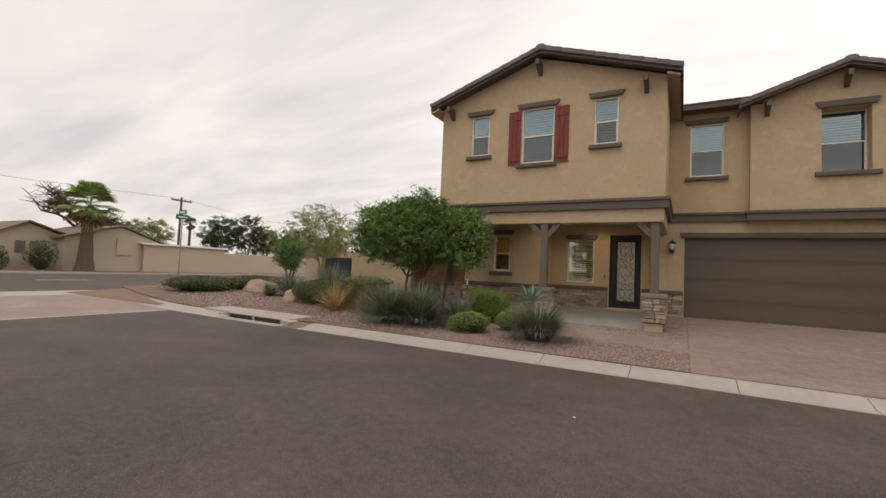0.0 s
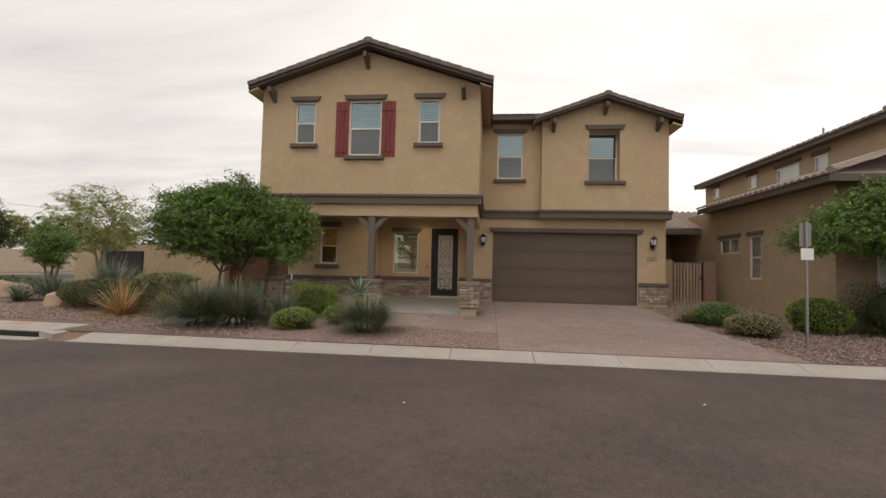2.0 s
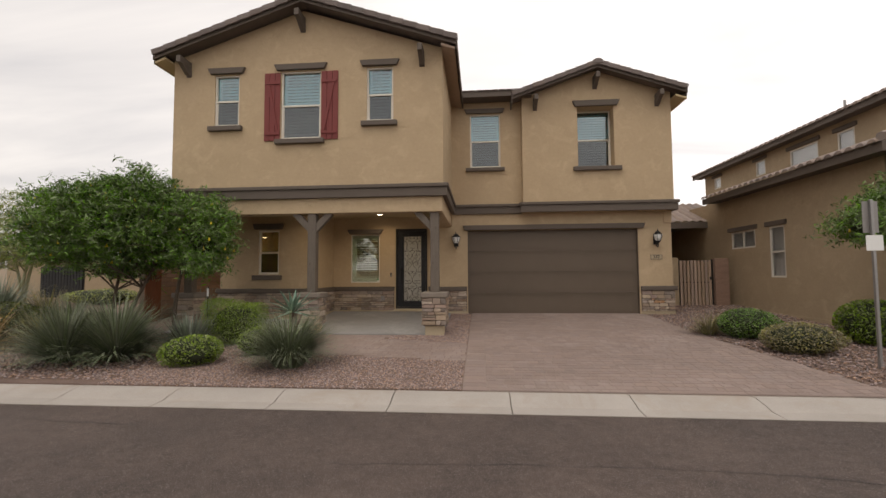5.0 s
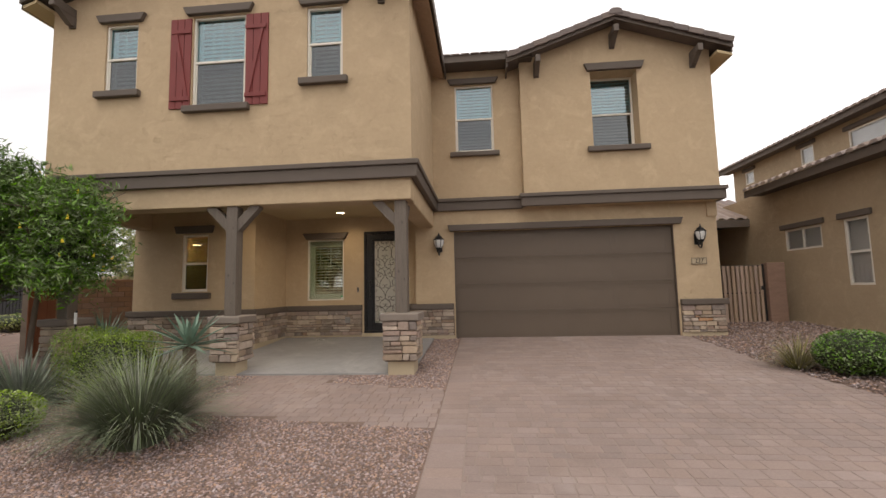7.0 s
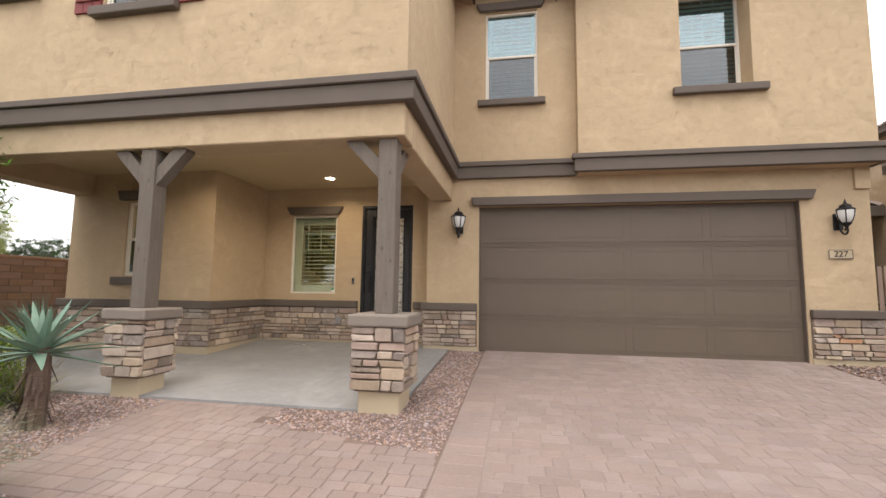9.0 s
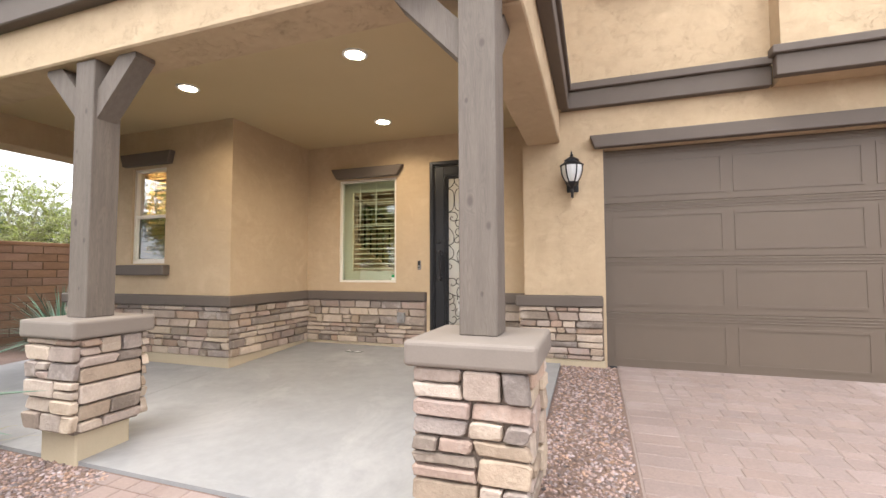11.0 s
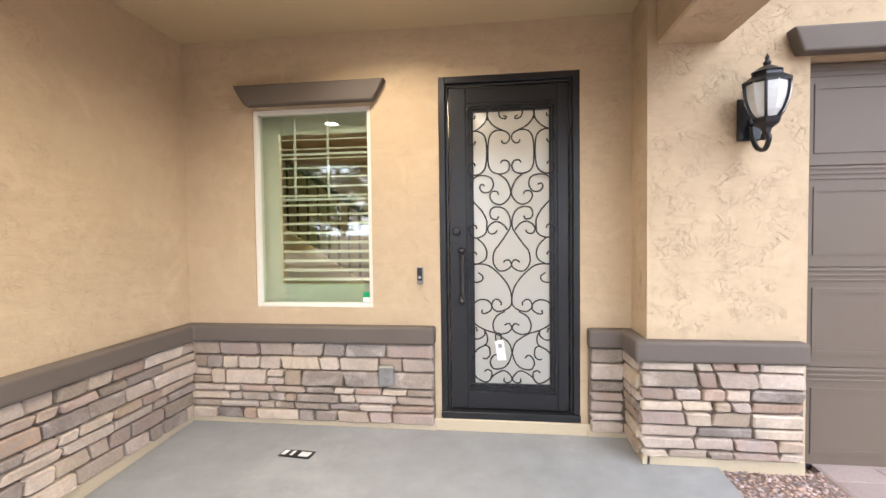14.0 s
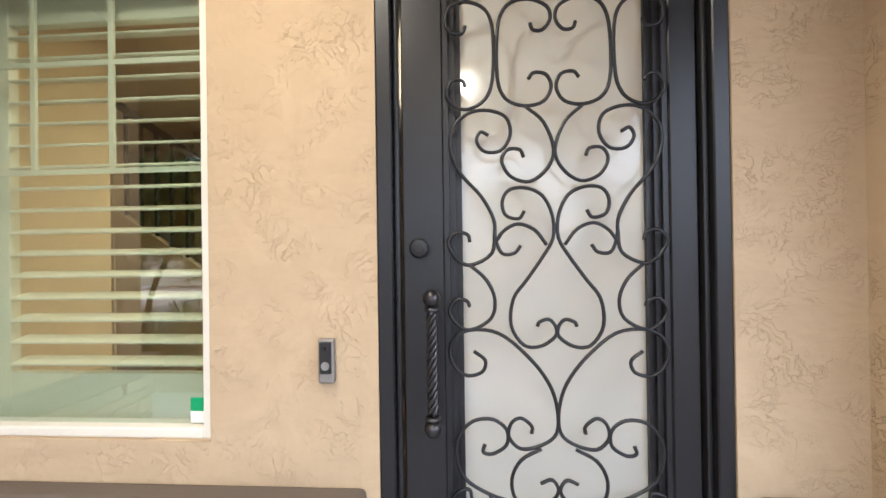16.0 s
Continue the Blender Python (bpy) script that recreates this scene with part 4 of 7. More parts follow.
# ---- porch window with plantation shutters, hall behind ----
def porch_window():
    x0, x1, z0, z1 = PW
    w = thing("window_7", ((x0 + x1) / 2, 0, z0), "fixed porch window with cream plantation shutters and a green tag", "window", kind=S)
    o = Matrix.Translation((-(x0 + x1) / 2, 0, -z0))

    def put(n, bm, mat, label="", up=None):
        bm.transform(o)
        return part(n, bm, mat, up or w, label)

    f = 0.03
    bm = box(x0, x0 + f, 0.012, 0.09, z0, z1, 0.004)
    for q in ((x1 - f, x1, z0, z1), (x0 + f, x1 - f, z1 - f, z1), (x0 + f, x1 - f, z0, z0 + f)):
        join(bm, box(q[0], q[1], 0.012, 0.09, q[2], q[3], 0.004))
    put("window_frame", bm, FRAME)
    p = put("pane", box(x0 + f, x1 - f, 0.05, 0.056, z0 + f, z1 - f), GLASS_G)
    p.visible_shadow = False
    # shutter frame: wide stiles and rails, top arched muntins
    ya, yb = 0.13, 0.165
    s = 0.14
    for q in ((x0, x0 + s, z0, z1), (x1 - 0.02, x1, z0, z1)):
        put("stile", box(q[0], q[1], ya, yb, q[2], q[3], 0.003), LOUVER)
    for q in ((z0, z0 + 0.16), (z1 - 0.16, z1)):
        put("rail", box(x0 + s, x1 - 0.02, ya, yb, q[0], q[1], 0.003), LOUVER)
    n, step = 16, (z1 - z0 - 0.32) / 16
    me = None
    for i in range(n):
        z = z0 + 0.195 + i * step
        if me is None:
            bm = box(-0.31, 0.42, -0.032, 0.032, -0.0045, 0.0045, 0.003)
            bm.transform(pose(0, 0, 0, 14, 0, 0))
            bm.transform(pose(0.005, 0, 0))
            q = part("louver", bm, LOUVER, w, "narrow cream shutter louvre")
            me = q.data
        else:
            q = new("louver", me)
            q.parent = w
        q.location = (0, 0.148, z - z0)
    for x in (x0 + 0.30, x0 + 0.56):
        put("muntin", box(x - 0.008, x + 0.008, 0.0601, 0.0699, z0 + 0.816, z1 - f), LOUVER, "thin cream glazing bar")
    for z in (z0 + 0.80, z0 + 1.14):
        put("muntin", box(x0 + f, x1 - f, 0.060, 0.070, z, z + 0.016), LOUVER, "thin cream glazing bar")
    put("sticker", box(x1 - 0.09, x1 - 0.035, 0.045, 0.049, z0 + 0.07, z0 + 0.11), surface("green_sticker", (0.02, 0.35, 0.13), rough=0.4, bump=0), "small green alarm sticker")
    put("sticker", box(x1 - 0.09, x1 - 0.035, 0.045, 0.049, z0 + 0.035, z0 + 0.07), WHITE, "small white alarm sticker")


porch_window()

# hall behind the door and the window
part("hall_floor", box(-4.1, -0.9, 0.2, 4.2, 0.0, 0.06), FENCEWOOD, label="wooden hall floor", category="floor", kind=S)
bm = prism([(-4.15, 0.21), (-4.15, 1.3), (-6.7, 1.3), (-6.7, 4.3), (-0.86, 4.3), (-0.86, 0.21)], 0.06, 2.86, axis="z")
bmesh.ops.delete(bm, geom=[f for f in bm.faces if f.calc_center_median().y < 0.22 or f.calc_center_median().z < 0.07], context="FACES")
part("hall_walls", bm, ROOM, label="warm cream hall walls and ceiling", category="wall", kind=S)
bm = box(-6.7, -4.4, -1.24, 1.2, 0.0, 2.86)
bmesh.ops.delete(bm, geom=[f for f in bm.faces if f.calc_center_median().y < -1.23], context="FACES")
part("study_walls", bm, ROOM, label="warm cream study walls", category="wall", kind=S)


def stair():
    st = thing("stair", (-3.0, 2.3, 0.06), "staircase with a dark rail rising behind the window", "stairs")
    o = Matrix.Translation((3.0, -2.3, -0.06))

    def put(n, bm, mat, label=""):
        bm.transform(o)
        part(n, bm, mat, st, label)

    put("stringer", prism([(-5.07, 1.70), (-5.07, 1.88), (-2.65, 0.24), (-2.65, 0.06)], 2.38, 2.46), ROOM, "cream painted stringer")
    put("spandrel", prism([(-5.07, 0.06), (-5.07, 1.70), (-2.65, 0.06)], 2.40, 2.46), ROOM)
    put("wall_end", box(-6.6, -5.07, 2.38, 2.5, 0.06, 2.85), ROOM)
    # Added panel: a darker room colour stands in for the stairwell's shade.
    put("back_panel", box(-5.07, -2.3, 3.5, 3.54, 0.06, 2.85), surface("stairwell_shade_colour", (0.34, 0.27, 0.17), (0.30, 0.235, 0.15), rough=0.9, bump=0.05), "brown panel with stairwell shade put into its colour")
    put("handrail", tube([(-5.05, 2.42, 2.80), (-2.65, 2.42, 1.16)], 0.035, 8), BLACK, "dark wooden handrail")
    for i in range(17):
        x = -4.98 + i * 0.14
        z = 1.88 - (x + 5.07) * 0.678
        put("baluster", box(x - 0.012, x + 0.012, 2.41, 2.434, z, z + 0.92), BLACK, "dark iron baluster")


stair()
ceiling_glow(-2.9, 1.2, 2.85)
ceiling_glow(-1.9, 2.6, 2.85)
ceiling_glow(-6.2, -0.45, 2.32, 0.09)
hall_light = new("hall_light", bpy.data.lights.new("hall_light", "AREA"))
hall_light.data.energy, hall_light.data.size, hall_light.data.color = 22, 1.2, (1.0, 0.72, 0.40)
hall_light.location = (-2.4, 2.0, 2.8)
study_light = new("study_light", bpy.data.lights.new("study_light", "AREA"))
study_light.data.energy, study_light.data.size, study_light.data.color = 14, 0.6, (1.0, 0.60, 0.20)
study_light.location = (-6.1, -0.4, 2.75)


def study_blind():
    b = thing("louvre_blind", (-5.53, -1.24, 1.2), "cream louvre shutter partly open in the study window", "blind")
    me = None
    for i in range(16):
        if me is None:
            q = part("slat", box(-0.26, 0.26, -0.03, 0.03, -0.004, 0.004, 0.002), LOUVER, b)
            me = q.data
        else:
            q = new("slat", me)
            q.parent = b
        q.location = (0, 0.03, 0.10 + i * 0.068)


study_blind()


# ---- front door ----
def front_door():
    x0, x1, z0, z1 = DOOR
    d = thing("door_1", ((x0 + x1) / 2, 0, z0), "tall black iron front door with frosted glass and scrollwork, closed", "door", kind=S)
    cx = (x0 + x1) / 2
    o = Matrix.Translation((-cx, 0, -z0))

    def put(n, bm, mat, label="", up=None, smooth=False):
        bm.transform(o)
        return part(n, bm, mat, up or d, label, smooth=smooth)

    f = 0.045
    for q in ((x0, x0 + f, z0, z1), (x1 - f, x1, z0, z1), (x0 + f, x1 - f, z1 - f, z1)):
        bm = box(q[0], q[1], 0.005, 0.16, q[2], q[3], 0.004)
        put("door_frame", bm, IRON)
    for a, b in ((x0 + f, x0 + f + 0.018), (x1 - f - 0.018, x1 - f)):
        put("frame_bead", box(a, b, 0.028, 0.10, z0, z1 - f, 0.006, 2), IRON)
    put("frame_bead", box(x0 + f + 0.018, x1 - f - 0.018, 0.028, 0.10, z1 - f - 0.018, z1 - f, 0.006, 2), IRON)
    put("threshold", box(x0, x1, -0.02, 0.16, z0 - 0.02, z0 + 0.03, 0.004), IRON)
    # leaf
    a0, a1, c0, c1 = x0 + 0.068, x1 - 0.068, z0 + 0.035, z1 - 0.068
    g0, g1, h0, h1 = -2.025, -1.385, 0.305, 2.385
    put("stile", box(a0, g0, 0.045, 0.10, c0, c1, 0.004), IRON)
    put("stile", box(g1, a1, 0.045, 0.10, c0, c1, 0.004), IRON)
    put("rail", box(g0, g1, 0.045, 0.10, h1, c1, 0.004), IRON)
    put("rail", box(g0, g1, 0.045, 0.10, c0, h0, 0.004), IRON)
    for k, (e, yy) in enumerate(((0.016, 0.052), (0.034, 0.066), (0.052, 0.08))):
        bm = holed(g0 + e - 0.018, g1 - e + 0.018, h0 + e - 0.018, h1 - e + 0.018, yy, yy + 0.03, [(g0 + e, g1 - e, h0 + e, h1 - e)])
        put("glazing_step", bm, IRON)
    put("glass", box(g0 + 0.05, g1 - 0.05, 0.098, 0.104, h0 + 0.05, h1 - 0.05), FROSTPANE, "clouded white glass")
    # scrollwork, one mirrored pair at a time, sizes in millimetres from the middle line
    ux, uz, zref = 2.30, 2.19, 1.008
    mid = -1.707

    def scroll(*pts):
        for side in (1, -1):
            line = [(mid + side * u * ux / 1000, 0.034, zref + v * uz / 1000) for u, v in pts]
            put("scroll", tube(smooth_line(line, 4), 0.0056, 5), IRON, smooth=True)

    scroll((-22, 583), (-14, 580), (-15, 573), (-30, 577), (-36, 592), (-33, 607), (-47, 617), (-63, 605), (-71, 590), (-69, 570))
    scroll((-71, 610), (-68, 575), (-49, 550), (-25, 537))
    scroll((-71, 610), (-73, 575), (-91, 550), (-116, 535))
    scroll((-108, 588), (-110, 578), (-123, 578), (-134, 592), (-131, 610), (-111, 618), (-86, 613), (-71, 595))
    scroll((-28, 505), (-24, 496), (-12, 496), (-3, 510), (-8, 527), (-31, 537), (-56, 530), (-68, 500), (-69, 435), (-59, 407), (-36, 397), (-13, 402), (-3, 420), (-9, 437), (-24, 440), (-31, 432))
    scroll((-108, 505), (-113, 495), (-128, 498), (-133, 515), (-126, 532), (-106, 537), (-83, 525), (-74, 495), (-75, 435), (-85, 407), (-106, 395), (-123, 400), (-133, 415), (-126, 433), (-113, 433), (-109, 425))
    scroll((-36, 397), (-13, 375), (-1, 340), (-9, 315), (-31, 298), (-54, 305), (-65, 325), (-58, 340), (-43, 340), (-38, 330))
    scroll((-81, 360), (-91, 365), (-96, 353), (-86, 339), (-66, 340), (-54, 360), (-59, 383), (-81, 393), (-106, 390), (-126, 370), (-128, 340), (-116, 310), (-91, 280), (-76, 250), (-74, 225), (-66, 205), (-51, 205), (-43, 215))
    scroll((-75, 235), (-79, 205), (-106, 190), (-124, 200), (-133, 220), (-123, 233), (-109, 230), (-106, 220))
    scroll((-38, 260), (-45, 250), (-61, 255), (-65, 273), (-56, 288), (-36, 290), (-16, 280), (-4, 255), (-3, 225), (-16, 200), (-36, 170), (-53, 145), (-56, 110), (-41, 85), (-21, 83), (-3, 95), (-1, 107), (-9, 118), (-21, 115), (-24, 109))
    scroll((-74, 220), (-63, 235), (-46, 243), (-26, 235), (-11, 215))
    scroll((-106, 190), (-86, 170), (-76, 145), (-81, 120), (-106, 105), (-123, 112), (-133, 130), (-123, 145), (-111, 143), (-107, 135))
    scroll((-103, 77), (-89, 65), (-93, 50), (-111, 45), (-126, 55), (-133, 75), (-126, 95), (-106, 105), (-71, 100), (-36, 70), (-11, 35), (-1, 0), (-3, -30), (-21, -45), (-46, -50), (-61, -35), (-58, -17), (-46, -10), (-33, -20), (-33, -30))
    scroll((-91, -45), (-93, -55), (-81, -57), (-64, -45), (-64, -25), (-81, -12), (-106, -15), (-123, -35), (-126, -60), (-116, -90), (-86, -110), (-56, -120))
    scroll((-21, -50), (-46, -65), (-58, -90), (-53, -117), (-31, -125), (-9, -117), (-1, -103), (-9, -90), (-23, -95))
    scroll((-108, -117), (-111, -105), (-123, -107), (-133, -120), (-126, -135), (-106, -143), (-86, -130), (-84, -112))
    scroll((-86, -110), (-76, -135), (-81, -160), (-106, -175), (-124, -205), (-123, -245), (-111, -270), (-81, -285), (-66, -270), (-64, -250), (-76, -243), (-86, -250))
    scroll((0, -185), (-9, -215), (-26, -235), (-56, -240), (-68, -220), (-61, -200), (-49, -193), (-39, -203))
    scroll((0, -185), (-9, -155), (-31, -135), (-56, -120))
    scroll((-91, -205), (-81, -207), (-69, -195), (-71, -170), (-86, -160))
    scroll((-71, -280), (-56, -260), (-26, -245), (-6, -260), (-1, -275), (-13, -285), (-26, -280), (-24, -270))
    # a row of low arches with curled feet along the bottom
    scroll((-2, -300), (-10, -292), (-24, -290), (-44, -300), (-58, -314), (-60, -308), (-52, -300), (-44, -306))
    scroll((-62, -318), (-68, -300), (-88, -290), (-108, -296), (-124, -312), (-132, -300), (-126, -290), (-116, -294))
    scroll((-4, -318), (-12, -306), (-26, -304), (-34, -312), (-28, -320))
    # handle, bolt, key box
    hx = -2.058
    h = thing("handle", (hx - cx, -0.02, 1.16 - z0), "twisted black iron pull handle with ball ends", "")
    h.parent = d
    oh = Matrix.Translation((-hx, 0.02, -1.16))

    def hp(n, bm, sm=True):
        bm.transform(oh)
        part(n, bm, POLISHED, h, smooth=sm)

    for k in range(4):
        hp("twist", tube([(hx + 0.010 * math.cos(t * 0.9 + k * math.pi / 2), -0.03 + 0.010 * math.sin(t * 0.9 + k * math.pi / 2), 1.015 + t * 0.0125) for t in range(24)], 0.0068, 6))
    for z in (1.335, 0.978):
        ball = lathe([(0.025 * math.sin(t), z - 0.025 * math.cos(t)) for t in np.linspace(0.1, 3.04, 9)], 14, (hx, -0.03))
        hp("ball", ball)
    for z in (1.305, 1.005):
        hp("collar", lathe([(0.012, z - 0.008), (0.021, z - 0.004), (0.021, z + 0.004), (0.012, z + 0.008)], 14, (hx, -0.03)))
        hp("standoff", tube([(hx, -0.03, z), (hx, 0.046, z)], 0.008, 8))
    bolt = lathe([(0.030, 0.0), (0.030, 0.010), (0.024, 0.016), (0.012, 0.018)], 18)
    bolt.transform(pose(-2.098, 0.046, 1.475, 90))
    put("deadbolt", bolt, IRON, "round black deadbolt", smooth=False)


def frosted_pane():
    """Clouded glass: lets soft light through, with a clear polished face."""
    m = bpy.data.materials.new("clouded_glass")
    m.use_nodes = True
    nt = m.node_tree
    nt.nodes.clear()
    tl = nt.nodes.new("ShaderNodeBsdfTranslucent")
    tl.inputs["Color"].default_value = (0.92, 0.88, 0.80, 1)
    df = nt.nodes.new("ShaderNodeBsdfDiffuse")
    df.inputs["Color"].default_value = (0.52, 0.57, 0.58, 1)
    m1 = nt.nodes.new("ShaderNodeMixShader")
    m1.inputs[0].default_value = 0.52
    nt.links.new(tl.outputs[0], m1.inputs[1])
    nt.links.new(df.outputs[0], m1.inputs[2])
    gl = nt.nodes.new("ShaderNodeBsdfGlossy")
    gl.inputs["Roughness"].default_value = 0.14
    m2 = nt.nodes.new("ShaderNodeMixShader")
    nt.links.new(gloss_by_slant(nt, 0.09).outputs[0], m2.inputs[0])
    nt.links.new(m1.outputs[0], m2.inputs[1])
    nt.links.new(gl.outputs[0], m2.inputs[2])
    o = nt.nodes.new("ShaderNodeOutputMaterial")
    nt.links.new(m2.outputs[0], o.inputs[0])
    return m


FROSTPANE = frosted_pane()
front_door()
part("door_sill", box(-2.30, -1.10, -0.03, 0.0, -0.02, 0.13, 0.008), PLINTH, label="cream stucco step under the front door", category="trim", kind=S)


def key_box():
    k = thing("key_box", (-1.80, -0.005, 0.70), "grey-white lock box hung on the door scrollwork", "lock box")
    bm = box(-0.032, 0.032, -0.022, 0.012, -0.145, 0.0, 0.008, 2)
    bm.transform(pose(0, 0, 0, 0, -8, 0))
    part("case", bm, WHITE, k)
    bm = box(-0.012, 0.014, -0.026, -0.021, -0.05, -0.02, 0.002)
    bm.transform(pose(0, 0, 0, 0, -8, 0))
    part("keypad", bm, SIGNBACK, k)
    part("shackle", tube(smooth_line([(-0.02, 0, -0.004), (-0.024, 0.01, 0.03), (-0.004, 0.018, 0.045), (0.014, 0.01, 0.03), (0.014, 0, -0.004)], 4), 0.006, 6), BLACK, k)


key_box()


# ---- garage door ----
def garage_door():
    g = thing("door_2", (2.44, -0.2, 0), "wide brown sectional garage door with long raised panels, closed", "garage door", kind=S)
    o = Matrix.Translation((-2.44, 0.2, 0))
    y = -0.20
    hh = 2.45 / 4
    for r in range(4):
        za, zb = r * hh + 0.001, (r + 1) * hh - 0.0015
        bm = box(0.0, 4.88, y, y + 0.05, za, zb, 0.004)
        # horizontal ribs at the top of each section
        for k in range(3):
            join(bm, box(0.0, 4.88, y - 0.006, y + 0.002, zb - 0.022 - k * 0.030, zb - 0.010 - k * 0.030, 0.002))
        bm.transform(o)
        sec = part("section", bm, GARAGE, g)
        for c in range(4):
            xa, xb = 0.09 + c * 1.19, 0.09 + c * 1.19 + 1.10
            bm = holed(xa, xb, za + 0.075, zb - 0.125, y - 0.006, y + 0.001, [(xa + 0.028, xb - 0.028, za + 0.103, zb - 0.153)])
            bm.transform(o)
            part("panel", bm, GARAGE, sec)
    part("jamb", box(-2.44, -2.44 + 0.012, -0.085, 0.0, 0.0, 2.45), TRIM, g)
    part("jamb", box(2.428, 2.44, -0.085, 0.0, 0.0, 2.45), TRIM, g)
    part("seal", box(-2.44, 2.44, -0.008, 0.03, -0.012, 0.012), BLACK, g)


garage_door()
# Added black sheet: the garage's inner darkness is put into its colour.
part("garage_dark", box(0.02, 4.86, -0.14, -0.12, -0.05, 2.6), BLACK, label="black sheet added behind the garage door for darkness", category="wall", kind=S)


# ---- roofs ----
def gable_roof(name, cx, half, z_top, y0, y1, slope, tile_mat, label):
    """A gable roof whose ridge runs away from the street, with barge boards, rake tiles and brackets."""
    roof = thing(name, (cx, y0, z_top), label, "roof", kind=S)
    o = Matrix.Translation((-cx, -y0, -z_top))
    th = 0.06
    L = half
    zt = z_top - 0.09

    def put(n, bm, mat, plabel=""):
        bm.transform(o)
        return part(n, bm, mat, roof, plabel)

    for s in (-1, 1):
        put("deck", prism([(cx, zt), (cx, zt - th), (cx + s * L, zt - th - slope * L), (cx + s * L, zt - slope * L)], y0 + 0.05, y1), tile_mat)
        put("barge_board", prism([(cx, zt - th), (cx, zt - th - 0.075), (cx + s * L, zt - th - 0.075 - slope * L), (cx + s * L, zt - th - slope * L)], y0 + 0.045, y0 + 0.09), TRIM, "brown barge board")
        put("fascia", box(min(cx + s * L, cx + s * (L - 0.03)), max(cx + s * L, cx + s * (L - 0.03)), y0 + 0.09, y1, zt - th - 0.15 - slope * L, zt - th + 0.01 - slope * L), TRIM, "brown eave board")
        n = int(L * math.sqrt(1 + slope * slope) / 0.34)
        ang = math.degrees(math.atan(slope))
        for i in range(n + 1):
            d = (i + 0.5) * L / (n + 1)
            hl = L / (n + 1) / math.cos(math.radians(ang)) / 2 - 0.001
            bm = box(-hl, hl, -0.085, 0.14, -0.015, 0.040, 0.006)
            join(bm, box(-hl, hl, -0.118, -0.0855, -0.085, 0.044, 0.008))
            bm.transform(pose(cx + s * d, y0 + 0.10, zt + 0.026 - slope * d, 0, s * (ang - 3.2), 0))
            put("rake_tile", bm, tile_mat)
    bm = prism([(-0.15, -0.07), (-0.13, 0.02), (-0.06, 0.06), (0.06, 0.06), (0.13, 0.02), (0.15, -0.07)], y0 - 0.03, y0 + 0.35)
    bm.transform(pose(cx, 0, z_top - 0.065))
    put("ridge_cap", bm, tile_mat)
    k = 1
    y = y0 + 0.35
    while y < min(y1, y0 + 3):
        bm = prism([(-0.15, -0.05), (-0.10, 0.06), (0.10, 0.06), (0.15, -0.05)], y, y + 0.38)
        bm.transform(pose(cx, 0, z_top - 0.05))
        put("ridge_tile", bm, tile_mat)
        y += 0.37
    return roof


def bracket(x, z, ywall, reach):
    """A timber knee bracket under the barge board."""
    t = thing("eave_bracket", (x, ywall, z), "dark brown timber eave bracket", "bracket", "eave brackets")
    part("outlooker", box(-0.055, 0.055, -reach, 0.0, -0.10, 0.06, 0.008), TRIM, t)
    bm = prism([(0, -0.26), (0, -0.10), (-reach + 0.08, -0.10), (-reach * 0.55, -0.17), (-0.10, -0.26)], -0.05, 0.05, axis="x")
    part("knee", bm, TRIM, t)
    part("backplate", box(-0.06, 0.06, -0.04, 0.0, -0.29, -0.10, 0.006), TRIM, t)


OV = 0.42
gable_roof("roof_main", -3.65, 3.56, 7.64, FY - OV, 9.4, 0.335, TILE, "brown flat-tiled gable roof over the porch wing")
gable_roof("roof_wing", 3.71, 2.40, 7.18, BY - OV, 9.4, 0.345, TILE, "brown flat-tiled gable roof over the garage wing")
for x, z in ((-3.74, 7.18), (-6.55, 6.22), (-0.92, 6.22)):
    bracket(x, z, FY, OV)
for x, z in ((3.71, 6.76), (2.0, 6.19), (5.42, 6.19)):
    bracket(x, z, BY, OV)
# soffits of the side eaves and the low middle roof
struct("soffit", prism([(XR, 6.24), (XR + 0.30, 6.14), (XR + 0.30, 6.19), (XR, 6.30)], FY - OV + 0.09, 9.0), FENCEWOOD, "brown boarded eave soffit", "ceiling")
struct("soffit", prism([(XL - 0.28, 6.14), (XL, 6.24), (XL, 6.30), (XL - 0.28, 6.19)], FY - OV + 0.09, 9.0), CEILING, "tan eave soffit", "ceiling")
struct("soffit", prism([(5.80, 6.06), (6.1, 5.97), (6.1, 6.02), (5.80, 6.12)], BY - OV + 0.09, 9.0), CEILING, "tan eave soffit", "ceiling")
struct("roof_middle", prism([(-0.72, 6.42), (-0.72, 6.50), (4.5, 8.0), (4.5, 7.9)], -0.1, 1.9, axis="x"), TILE, "low tiled roof between the gables", "roof")
struct("fascia_middle", box(-0.1, 1.9, -0.76, -0.72, 6.30, 6.48), TRIM, "brown eave board and gutter in the recess", "trim")
struct("soffit", box(XR, 1.9, -0.72, RY + 0.02, 6.30, 6.33), TRIM, "brown eave soffit in the recess", "ceiling")
for i in range(9):
    part("eave_tile", box(-0.15 + i * 0.22, 0.05 + i * 0.22, -0.80, -0.5, 6.462, 6.492, 0.008), TILE, bpy.data.objects["roof_middle"])


